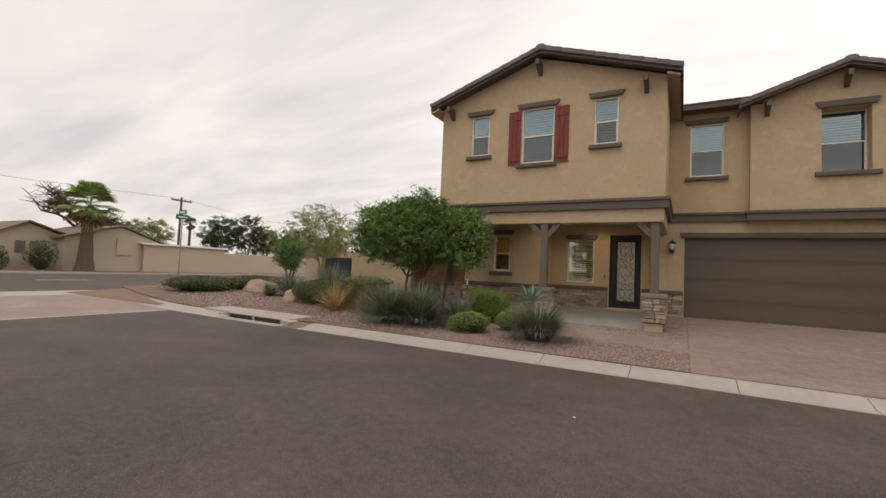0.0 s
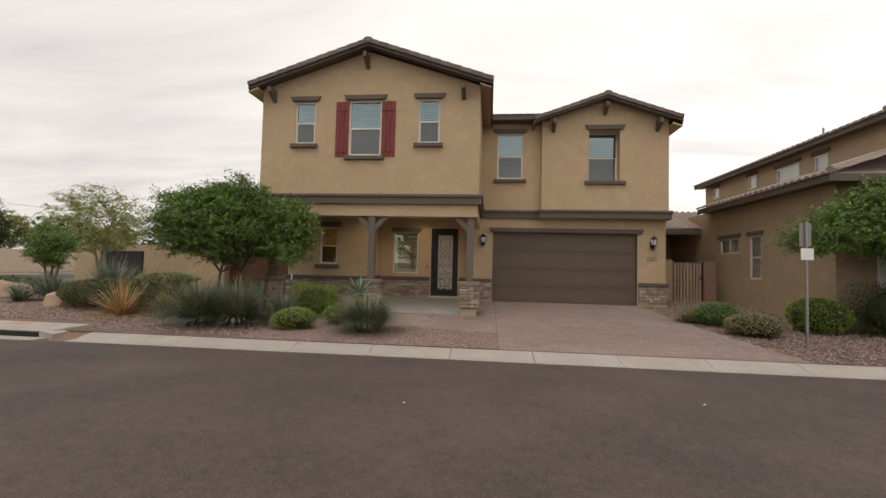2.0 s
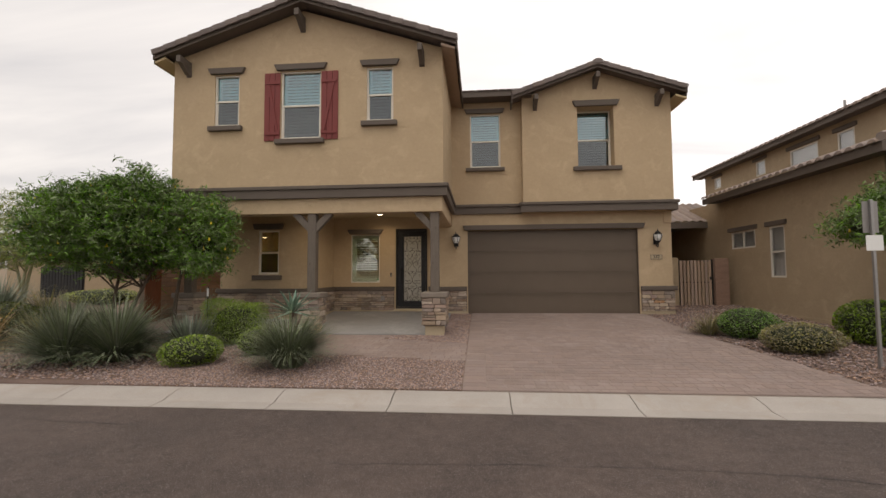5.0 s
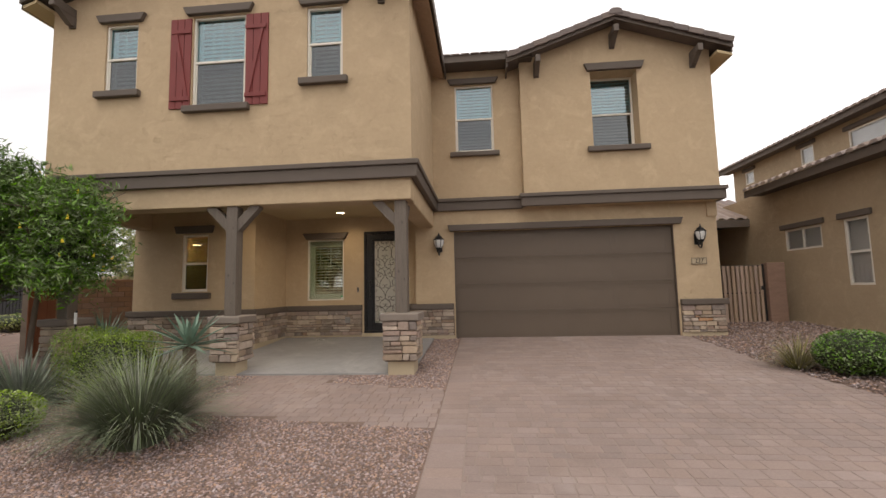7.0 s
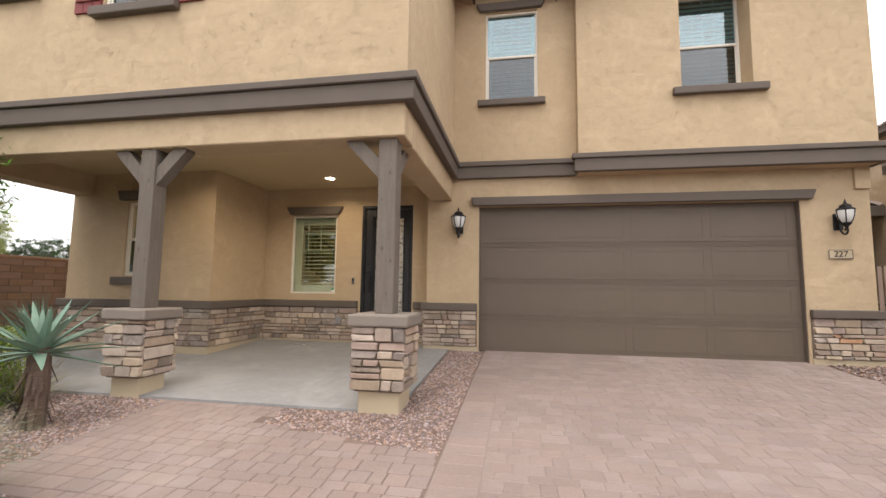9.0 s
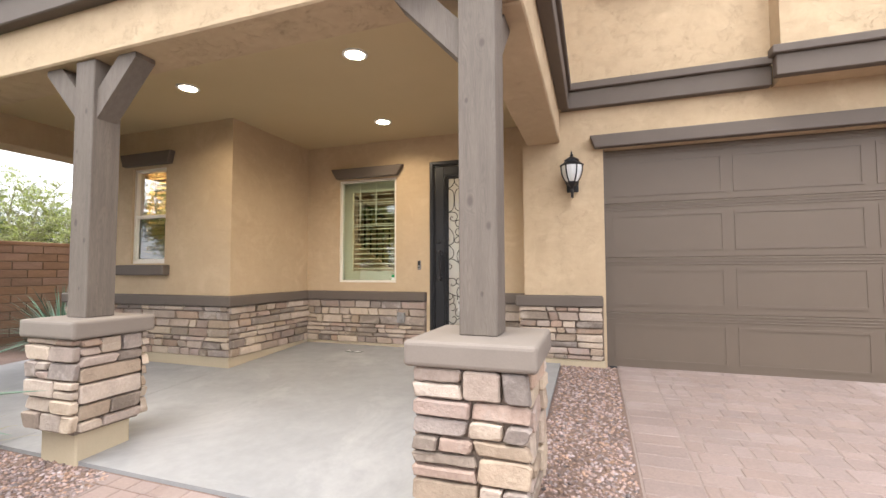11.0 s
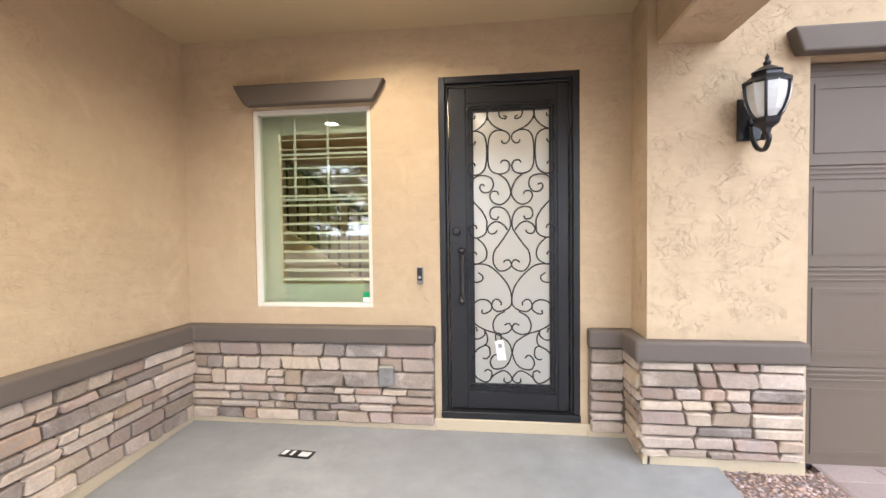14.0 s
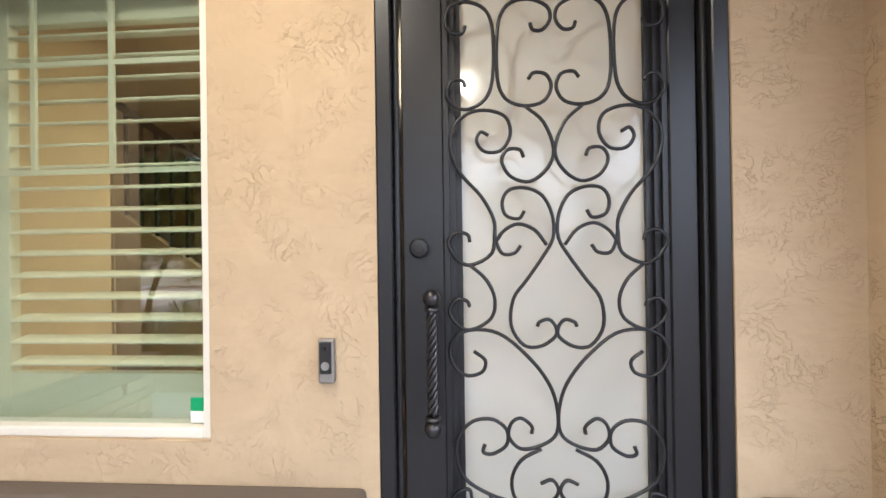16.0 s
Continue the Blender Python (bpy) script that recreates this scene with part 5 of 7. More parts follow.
# ---- porch piers and posts ----
def stones_on(parent, length, height, seed, m, depth=0.045, courses=(0.054, 0.066, 0.078, 0.088, 0.100, 0.120)):
    """Courses of rough ledge stones on a face: length along x, height up z, proud towards -y, all placed by m. Every stone is a part."""
    rnd = random.Random(seed)
    z = 0.0
    inv = parent.matrix_basis.inverted()
    while z < height - 0.03:
        h = min(rnd.choice(courses), height - z)
        if height - z - h < 0.045:
            h = height - z
        x = 0.0
        while x < length - 0.01:
            w = rnd.uniform(0.10, 0.36) * (0.75 + h * 2.5)
            if length - x - w < 0.10:
                w = length - x
            split = h > 0.11 and rnd.random() < 0.25
            rows = ((0.0, h * 0.5), (h * 0.5, h)) if split else ((0.0, h),)
            for za, zb in rows:
                g = 0.0045
                d = depth * rnd.uniform(0.7, 1.2)
                bm = bmesh.new()
                j = lambda a: rnd.uniform(-a, a)
                xa, xb, zl, zh = x + g, x + w - g, z + za + g, z + zb - g
                wd, ht = xb - xa, zh - zl
                lean = j(0.009)
                # a rough outline: slanted ends, nicked corners and an uneven bed
                outline = []
                for cx_, cz_, sx_, sz_ in ((xa, zl, 1, 1), (xb, zl, -1, 1), (xb, zh, -1, -1), (xa, zh, 1, -1)):
                    nick = min(0.020, ht * 0.30) * rnd.uniform(0.25, 1.0)
                    cx_ += lean * sz_ + sx_ * rnd.uniform(0, 0.004)
                    p1_, p2_ = (cx_ + sx_ * nick, cz_ + sz_ * rnd.uniform(0, 0.003)), (cx_, cz_ + sz_ * nick * 0.8)
                    outline += [p2_, p1_] if sx_ * sz_ > 0 else [p1_, p2_]
                    if sx_ == 1 and sz_ == 1 and wd > 0.12:
                        outline.append((xa + wd * rnd.uniform(0.35, 0.65), zl + rnd.uniform(-0.001, 0.005)))
                    if sx_ == -1 and sz_ == -1 and wd > 0.12:
                        outline.append((xa + wd * rnd.uniform(0.35, 0.65), zh - rnd.uniform(-0.001, 0.006)))
                mx_, mz_ = (xa + xb) / 2, (zl + zh) / 2
                tx, tz = j(0.05), j(0.10)
                loops = []
                for inset, deep in ((0.0, 0.0), (0.0, d * 0.80), (0.007, d)):
                    kx, kz = 1 - 2 * inset / wd, 1 - 2 * inset / ht
                    loops.append([bm.verts.new((mx_ + (px - mx_) * kx, 0.0 if deep == 0 else -deep - (px - mx_) * tx - (pz - mz_) * tz + j(0.0025), mz_ + (pz - mz_) * kz)) for px, pz in outline])
                cnt = len(outline)
                for la, lb in zip(loops, loops[1:]):
                    for k in range(cnt):
                        n = (k + 1) % cnt
                        bm.faces.new((la[k], la[n], lb[n], lb[k]))
                bm.faces.new(loops[2])
                bm.transform(inv @ m)
                mat = rnd.choices(STONES, (0.36, 0.20, 0.18, 0.25, 0.008))[0]
                part("stone", bm, mat, parent)
            x += w
        z += h


PIERS = []


def pier(x0, y0, seed, s=0.53):
    """A stone pier on a stucco plinth with a moulded cap; its post stands on it."""
    zb = 0.055 * y0 + 0.0
    p = thing("porch_pier", (x0, y0, 0), "ledge-stone porch pier with a smooth brown cap", "pier", "porch piers")
    part("plinth", box(0.06, s - 0.06, 0.06, s - 0.06, zb - 0.15, 0.055, 0.01), PLINTH, p, "cream stucco plinth")
    part("core", box(0.03, s - 0.03, 0.03, s - 0.03, 0.04, 0.66), MORTAR, p)
    bm = box(-0.04, s + 0.04, -0.04, s + 0.04, 0.655, 0.775, 0.022, 3)
    part("cap", bm, CAPSTONE, p, "smooth brown rounded cap", smooth=False)
    PIERS.append((p, x0, y0, s, seed))
    post = thing("porch_post", (x0 + s / 2, y0 + s / 2, 0.775), "grey-brown stained timber porch post with knots and knee braces", "post", "porch posts")
    part("shaft", box(-0.096, 0.096, -0.096, 0.096, 0.0, 1.81, 0.006, 1), TIMBER, post)
    for sx in (-1, 1):
        if (x0 > -1.2 and sx == 1):
            continue
        bm = prism([(sx * 0.097, 1.39), (sx * 0.097, 1.60), (sx * 0.30, 1.81), (sx * 0.46, 1.81), (sx * 0.46, 1.775)], -0.07, 0.07)
        part("knee_brace", bm, TIMBER, post)
    if x0 > -1.2:
        bm = prism([(0.097, 1.39), (0.097, 1.60), (0.30, 1.81), (0.46, 1.81), (0.46, 1.775)], -0.07, 0.07, axis="x")
        part("knee_brace", bm, TIMBER, post)


pier(-0.925, -3.60, 11)
pier(-3.735, -3.60, 12, 0.47)
pier(-6.72, -3.60, 13, 0.47)


CP = 0.095


def wainscot_cap(outline):
    """One run of the cap, mitred at its corners, from its outline in plan."""
    bm = prism(outline, 0.672, 0.80, axis="z")
    bmesh.ops.bevel(bm, geom=bm.edges[:], offset=0.020, segments=3, profile=0.5, affect="EDGES")
    part("wainscot_cap", bm, TRIM, None, "brown rounded cap over the stone wainscot", "trim", kind=S)


wainscot_cap([(-7.02, -1.46 - CP), (-4.17 + CP, -1.46 - CP), (-4.17 + CP, -CP), (-2.25, -CP), (-2.25, 0.004), (-4.174, 0.004), (-4.174, -1.456), (-7.02, -1.456)])
wainscot_cap([(-1.20, -CP), (-0.90 - CP, -CP), (-0.90 - CP, RY - CP), (-0.03, RY - CP), (-0.03, RY + 0.004), (-0.896, RY + 0.004), (-0.896, 0.004), (-1.20, 0.004)])
wainscot_cap([(4.91, RY - CP), (5.80 + CP, RY - CP), (5.80 + CP, RY + 0.004), (4.91, RY + 0.004)])
BACKS = ((-6.98, -4.17 + 0.025, -1.485, -1.46), (-4.17, -4.145, -1.46, -0.026), (-4.17, -2.26, -0.025, 0.0), (-1.19, -0.926, -0.025, 0.0),
         (-0.925, -0.90, -0.325, -0.001), (-0.90, -0.03, -0.325, -0.30), (4.92, 5.825, -0.325, -0.30))
for a, b, c, d in BACKS:
    part("mortar_bed", box(a, b, c, d, 0.06, 0.68), MORTAR, None, "mortar bed behind the ledge stones", "wall", kind=S)
for a, b, c, d in BACKS:
    e = 0.012
    part("plinth", box(a - e, b + e, c - e, d, -0.12, 0.085, 0.006), PLINTH, None, "cream stucco base strip", "trim", kind=S)


# ---- lamps, number, bell and outlet ----
def downlight(x, y):
    t = thing("downlight", (x, y, 2.92), "round recessed warm downlight in the porch ceiling", "ceiling light", "porch downlights")
    part("rim", lathe([(0.105, 0.0), (0.105, -0.008), (0.082, -0.012), (0.080, 0.0)], 24), WHITE, t)
    part("lens", lathe([(0.078, -0.004), (0.078, -0.001)], 24), GLOW_DOWN, t)
    lamp = new("downlight_lamp", bpy.data.lights.new("downlight_lamp", "AREA"))
    lamp.data.shape, lamp.data.size = "DISK", 0.14
    lamp.data.energy, lamp.data.color, lamp.data.spread = 5.2, (1.0, 0.80, 0.56), radians(150)
    lamp.matrix_world = look((x, y, 2.895), (x, y, 0))


for x, y in ((-3.92, -2.29), (-2.00, -2.33), (-2.54, -0.75)):
    downlight(x, y)


def wall_lantern(x, z):
    """A black wall lantern with seeded glass: hexagonal body, peaked roof, finial, scroll arm and back plate."""
    y = RY
    t = thing("wall_lantern", (x + 0.015, y, z + 0.035), "black wall lantern with clouded glass and a curled arm", "wall lamp", "wall lanterns")
    part("back_plate", box(-0.05, 0.05, -0.02, 0.0, -0.13, 0.09, 0.008, 2), IRON, t)
    part("arm", tube(smooth_line([(0, -0.015, -0.02), (0, -0.06, -0.16), (0, -0.13, -0.20), (0, -0.165, -0.15), (0, -0.135, -0.12), (0, -0.12, -0.15)], 5), 0.011, 8), IRON, t, smooth=True)
    part("arm", tube([(0, -0.01, -0.05), (0, -0.14, -0.07)], 0.010, 8), IRON, t)
    ax = (0, -0.145)
    part("base_cup", lathe([(0.015, -0.13), (0.022, -0.10), (0.05, -0.075), (0.058, -0.055), (0.05, -0.05)], 6, ax), IRON, t)
    part("shade", lathe([(0.040, -0.052), (0.062, -0.02), (0.078, 0.03), (0.084, 0.07), (0.086, 0.115)], 12, ax), LAMPGLASS, t, "clouded glass body")
    for k in range(6):
        a = math.pi / 3 * k
        pts = [(r * math.cos(a), -0.145 + r * math.sin(a), zz_) for r, zz_ in ((0.043, -0.055), (0.065, -0.02), (0.081, 0.03), (0.087, 0.07), (0.089, 0.118))]
        part("rib", tube(pts, 0.006, 5), IRON, t)
    t.scale = (1.30, 1.24, 1.12)
    part("roof", lathe([(0.098, 0.108), (0.100, 0.120), (0.062, 0.150), (0.058, 0.165), (0.064, 0.170), (0.030, 0.195), (0.014, 0.205)], 6, ax), IRON, t)
    part("finial", lathe([(0.008, 0.20), (0.016, 0.218), (0.006, 0.235), (0.009, 0.242), (0.002, 0.262)], 10, ax), IRON, t)


wall_lantern(-0.35, 2.09)
wall_lantern(5.345, 2.09)


def text_part(body, size, parent, at, mat, depth=0.003):
    cu = bpy.data.curves.new("writing", "FONT")
    cu.body, cu.size, cu.extrude, cu.align_x, cu.align_y = body, size, depth, "CENTER", "CENTER"
    tmp = bpy.data.objects.new("tmp_writing", cu)
    scene.collection.objects.link(tmp)
    me = bpy.data.meshes.new_from_object(tmp)
    bpy.data.objects.remove(tmp)
    me.transform(pose(0, 0, 0, 90))
    me.materials.clear()
    ob = link("writing", me, mat, parent)
    ob.location = at
    return ob


plaque = thing("house_number", (5.365, RY, 1.62), "small cream plaque with the dark house number 227", "house number")
part("plate", box(-0.165, 0.165, -0.018, 0.0, -0.075, 0.075, 0.01), PLINTH, plaque)
part("border", holed(-0.158, 0.158, -0.068, 0.068, -0.021, -0.017, [(-0.148, 0.148, -0.058, 0.058)]), TRIM, plaque)
text_part("227", 0.125, plaque, (0, -0.020, 0.0), IRON)

bell = thing("doorbell", (-2.36, 0.0, 1.16), "slim black and grey video doorbell", "doorbell")
part("body", box(-0.023, 0.023, -0.022, 0.0, -0.063, 0.063, 0.006, 2), SIGNBACK, bell)
part("face", box(-0.017, 0.017, -0.026, -0.021, -0.035, 0.056, 0.003), BLACK, bell, "glossy black face")
b1 = lathe([(0.012, 0.0), (0.012, 0.003)], 18)
b1.transform(pose(0, -0.026, -0.012, 90))
part("button", b1, STEEL, bell, "round silver button")
b1 = lathe([(0.005, 0.0), (0.005, 0.002)], 12)
b1.transform(pose(0, -0.026, 0.036, 90))
part("lens", b1, GLASS, bell)

outlet = thing("outlet_box", (-2.60, -0.075, 0.455), "grey weatherproof socket box on the stone wainscot", "socket")
part("plate", box(-0.055, 0.055, -0.03, 0.05, -0.075, 0.065, 0.008), STEEL, outlet)
for z in (-0.035, 0.028):
    b1 = lathe([(0.02, 0.0), (0.018, 0.006)], 14)
    b1.transform(pose(0.004, -0.03, z, 90))
    part("socket", b1, SIGNBACK, outlet)

leaflet = thing("flyer", (-3.12, -0.42, 0.028), "small printed flyer lying on the porch slab", "paper")
part("sheet", box(-0.11, 0.11, -0.05, 0.05, 0.0, 0.003), BLACK, leaflet)
for x0_, x1_ in ((-0.10, -0.07), (-0.04, -0.02), (0.02, 0.09)):
    part("printing", box(x0_, x1_, -0.03, 0.03, 0.003, 0.0045), WHITE, leaflet, "white unreadable print")
leaflet.rotation_euler = (radians(-1.9), 0, radians(-6))


# ---- neighbouring house, gate and side yard ----
def barrel_roof(name, x0, x1, y0, y1, z0, z1, parent, offset):
    """A field of barrel tiles that rises from x0 to x1, its rolls side by side along y."""
    n = int((y1 - y0) / 0.27)
    step = (y1 - y0) / n
    bm = bmesh.new()
    rows = 12
    for c in range(n):
        prev = None
        for i in range(rows + 1):
            x, z = x0 + (x1 - x0) * i / rows, z0 + (z1 - z0) * i / rows
            ring = [bm.verts.new((x - offset[0], y0 + c * step + step * k / 6 - offset[1], z + 0.075 * math.sin(math.pi * k / 6) ** 0.8 + (0.02 if i % 2 else 0.0) - offset[2])) for k in range(7)]
            if prev:
                for k in range(6):
                    bm.faces.new((prev[k], prev[k + 1], ring[k + 1], ring[k]))
            prev = ring
    return part(name, bm, TILE_NS, parent, kind="stuff")


def neighbour():
    base = (9.0, 0.0, 0.0)
    h = thing("neighbour_house", base, "two-storey brown stucco house with grey-pink barrel-tiled roofs", "house")
    o = Matrix.Translation((-9.0, 0, 0))

    def put(n, bm, mat, label="", up=None):
        bm.transform(o)
        return part(n, bm, mat, up or h, label)

    holes = [(0.68, 1.92, 1.92, 2.46), (-0.58, 0.04, 1.02, 2.46)]
    put("wall", holed(-3.4, 12.0, -0.4, 3.62, 8.65, 8.85, holes, axis="y"), STUCCO_N, "brown stucco side wall")
    put("wall", box(8.651, 22, -3.6, -3.4, -0.4, 3.62), STUCCO_N, "brown stucco front wall")
    put("front_window", box(9.6, 11.2, -3.64, -3.60, 0.9, 2.4, 0.01), FRAME, "pale framed front window")
    put("front_window_glass", box(9.66, 11.14, -3.645, -3.641, 0.96, 2.34), FROST)
    put("base_strip", box(8.62, 8.65, -3.4, 1.6, -0.4, 0.02, 0.004), STUCCO_N)
    put("wall", holed(-2.0, 8.7, 3.6, 5.78, 11.3, 11.5, [(7.35, 7.9, 5.0, 5.5), (4.28, 4.85, 4.93, 5.5), (1.68, 2.95, 4.77, 5.41), (0.30, 0.92, 4.80, 5.40)], axis="y"), STUCCO_N, "brown stucco upper wall")
    put("wall", holed(11.501, 22, 3.6, 5.78, -2.0, -1.8, [(11.9, 12.5, 4.8, 5.4)]), STUCCO_N, "brown stucco upper wall")
    for (y0, y1, z0, z1), x, kind in (((0.68, 1.92, 1.92, 2.46), 8.65, "slider"), ((-0.58, 0.04, 1.02, 2.46), 8.65, "hung"),
                                      ((7.35, 7.9, 5.0, 5.5), 11.3, ""), ((4.28, 4.85, 4.93, 5.5), 11.3, ""), ((1.68, 2.95, 4.77, 5.41), 11.3, ""), ((0.30, 0.92, 4.80, 5.40), 11.3, "")):
        w = thing("window", (x - 9.0, 0, 0), "white-framed window with pale blinds")
        w.parent = h
        ow = Matrix.Translation((-x, 0, 0))
        f = 0.045
        bm = holed(y0, y1, z0, z1, x + 0.01, x + 0.07, [(y0 + f, y1 - f, z0 + f, z1 - f)], axis="y")
        bm.transform(ow)
        part("window_frame", bm, FRAME, w)
        bm = box(x + 0.04, x + 0.044, y0 + f, y1 - f, z0 + f, z1 - f)
        bm.transform(ow)
        part("pane", bm, GLASS, w)
        if kind == "slider":
            bm = box(x + 0.015, x + 0.06, (y0 + y1) / 2 - 0.025, (y0 + y1) / 2 + 0.025, z0 + f, z1 - f)
        elif kind == "hung":
            bm = box(x + 0.015, x + 0.06, y0 + f, y1 - f, (z0 + z1) / 2 - 0.025, (z0 + z1) / 2 + 0.025)
        else:
            bm = None
        if bm:
            bm.transform(ow)
            part("mullion", bm, FRAME, w)
        bm = box(x + 0.10, x + 0.11, y0 + 0.01, y1 - 0.01, z0, z1)
        zz0 = z0 + 0.03
        while zz0 < z1:
            join(bm, box(x + 0.088, x + 0.10, y0 + 0.03, y1 - 0.03, zz0, zz0 + 0.012))
            zz0 += 0.045
        bm.transform(ow)
        part("blind", bm, BLIND, w)
        put("head_trim", box(x - 0.06, x, y0 - 0.12, y1 + 0.12, z1 + 0.02, z1 + 0.15, 0.01), TRIM)
    # roofs
    roof = thing("lower_roof", (8.2 - 9.0, 0, 3.62), "grey-pink barrel-tiled lower roof")
    roof.parent = h
    off = (8.2, 0, 3.62)
    barrel_roof("tile_field", 8.15, 11.3, -4.1, 2.7, 3.72, 4.78, roof, off)
    bm = box(8.16, 8.20, -4.1, 2.7, 3.52, 3.71)
    join(bm, box(8.2, 8.65, -4.1, 2.7, 3.56, 3.60))
    join(bm, box(8.16, 11.3, -4.14, -4.10, 3.52, 3.71))
    join(bm, box(8.65, 14, -4.1, -3.6, 3.56, 3.60))
    bm.transform(Matrix.Translation((-8.2, 0, -3.62)))
    part("fascia", bm, TRIM, roof, "dark brown eave board")
    for i in range(25):
        y = -4.0 + i * 0.2715
        bm = bmesh.new()
        ring0, ring1 = [], []
        for k in range(7):
            a = math.pi * k / 6
            ring0.append(bm.verts.new((-0.12, y + 0.105 * math.cos(a), 0.085 + 0.075 * math.sin(a))))
            ring1.append(bm.verts.new((0.30, y + 0.105 * math.cos(a), 0.225 + 0.075 * math.sin(a))))
        for k in range(6):
            bm.faces.new((ring0[k], ring0[k + 1], ring1[k + 1], ring1[k]))
        bm.faces.new(ring0[::-1])
        part("eave_tile", bm, TILE_N, roof)
    roof2 = thing("upper_roof", (10.9 - 9.0, 0, 5.78), "grey-pink barrel-tiled upper roof")
    roof2.parent = h
    barrel_roof("tile_field", 10.85, 14.5, -2.4, 9.0, 5.84, 7.1, roof2, (10.9, 0, 5.78))
    bm = box(10.86, 10.90, -2.4, 9.0, 5.66, 5.85)
    join(bm, box(10.9, 11.3, -2.4, 9.0, 5.70, 5.74))
    join(bm, box(10.86, 16, -2.44, -2.40, 5.66, 5.85))
    bm.transform(Matrix.Translation((-10.9, 0, -5.78)))
    part("fascia", bm, TRIM, roof2, "dark brown eave board")
    for i in range(42):
        y = -2.3 + i * 0.2715
        bm = bmesh.new()
        ring0, ring1 = [], []
        for k in range(7):
            a = math.pi * k / 6
            ring0.append(bm.verts.new((-0.12, y + 0.105 * math.cos(a), 0.04 + 0.075 * math.sin(a))))
            ring1.append(bm.verts.new((0.30, y + 0.105 * math.cos(a), 0.18 + 0.075 * math.sin(a))))
        for k in range(6):
            bm.faces.new((ring0[k], ring0[k + 1], ring1[k + 1], ring1[k]))
        bm.faces.new(ring0[::-1])
        part("eave_tile", bm, TILE_N, roof2)
    # hip faces towards the street
    bm = bmesh.new()
    v = [bm.verts.new(p) for p in ((-0.05, -2.4, 0.06), (8.0, -2.4, 0.06), (3.6, 1.2, 1.35), (8.0, 1.2, 1.35))]
    bm.faces.new((v[0], v[1], v[3], v[2]))
    part("hip_face", bm, TILE_NS, roof2)
    bm = bmesh.new()
    v = [bm.verts.new(p) for p in ((-0.05, -4.1, 0.10), (8.0, -4.1, 0.10), (3.0, -2.0, 1.10), (8.0, -2.0, 1.10))]
    bm.faces.new((v[0], v[1], v[3], v[2]))
    part("hip_face", bm, TILE_NS, roof)
    part("hip_cap", tube([(-0.05, -4.15, 0.18), (3.0, -2.0, 1.2)], 0.09, 8), TILE_N, roof)
    part("hip_cap", tube([(-0.05, -2.45, 0.14), (3.6, 1.2, 1.45)], 0.09, 8), TILE_N, roof2)
    part("vent_pipe", tube([(0.9, 1.2, 0.3), (0.9, 1.2, 0.75)], 0.035, 8), STEEL, roof2)
    # low roof over the side passage
    roof3 = thing("passage_roof", (7.4 - 9.0, 3.4, 3.0), "low tiled roof over the side passage")
    roof3.parent = h
    bm = bmesh.new()
    n = 14
    for c in range(n):
        prev = None
        for i in range(7):
            y, z = i * 0.42, i * 0.17
            ring = [bm.verts.new((-1.55 + c * 0.27 + 0.045 * k, y, z + 0.07 * math.sin(math.pi * k / 6))) for k in range(7)]
            if prev:
                for k in range(6):
                    bm.faces.new((prev[k], prev[k + 1], ring[k + 1], ring[k]))
            prev = ring
    part("tile_field", bm, TILE_NS, roof3, kind="stuff")
    part("fascia", box(-1.58, 2.2, -0.03, 0.02, -0.22, 0.0), TRIM, roof3)
    part("back_wall", box(-1.55, 2.2, 3.0, 3.2, -3.4, 0.2), STUCCO_N, roof3)
    # Passage shade is put into the dark colour of this underside.
    part("underside", box(-1.58, 2.2, 0.02, 3.0, -0.1, -0.05), INNER_SHADE, roof3)


neighbour()


def side_gate():
    g = thing("side_gate", (7.37, 1.7, 0.03), "closed side gate of weathered cedar boards in black steel", "gate")
    x = -0.50
    rnd = random.Random(3)
    for i in range(9):
        w = 0.088
        part("board", box(x + 0.004, x + w - 0.006, -0.02, 0.0, 0.06, 1.53 + rnd.uniform(-0.006, 0.006), 0.004), FENCEWOOD, g)
        x += 0.112
    bm = box(-0.54, -0.505, 0.001, 0.04, 0.0, 1.56)
    for q in ((0.505, 0.54, 0.0, 1.56), (-0.505, 0.505, 0.03, 0.07), (-0.505, 0.505, 0.80, 0.84), (-0.505, 0.505, 1.50, 1.54)):
        join(bm, box(q[0], q[1], 0.001, 0.04, q[2], q[3]))
    part("gate_frame", bm, BLACK, g)
    part("latch", box(0.42, 0.50, -0.04, 0.0, 0.9, 1.0, 0.005), BLACK, g)


side_gate()
part("gate_pillar", box(7.93, 8.36, 1.6, 1.85, -0.2, 1.62, 0.01), BLOCK, label="red-brown block garden wall stub", category="wall", kind=S)
part("gate_pillar", box(5.92, 6.80, 1.6, 1.85, -0.2, 1.66, 0.01), STUCCO_N, label="brown stucco garden wall stub", category="wall", kind=S)


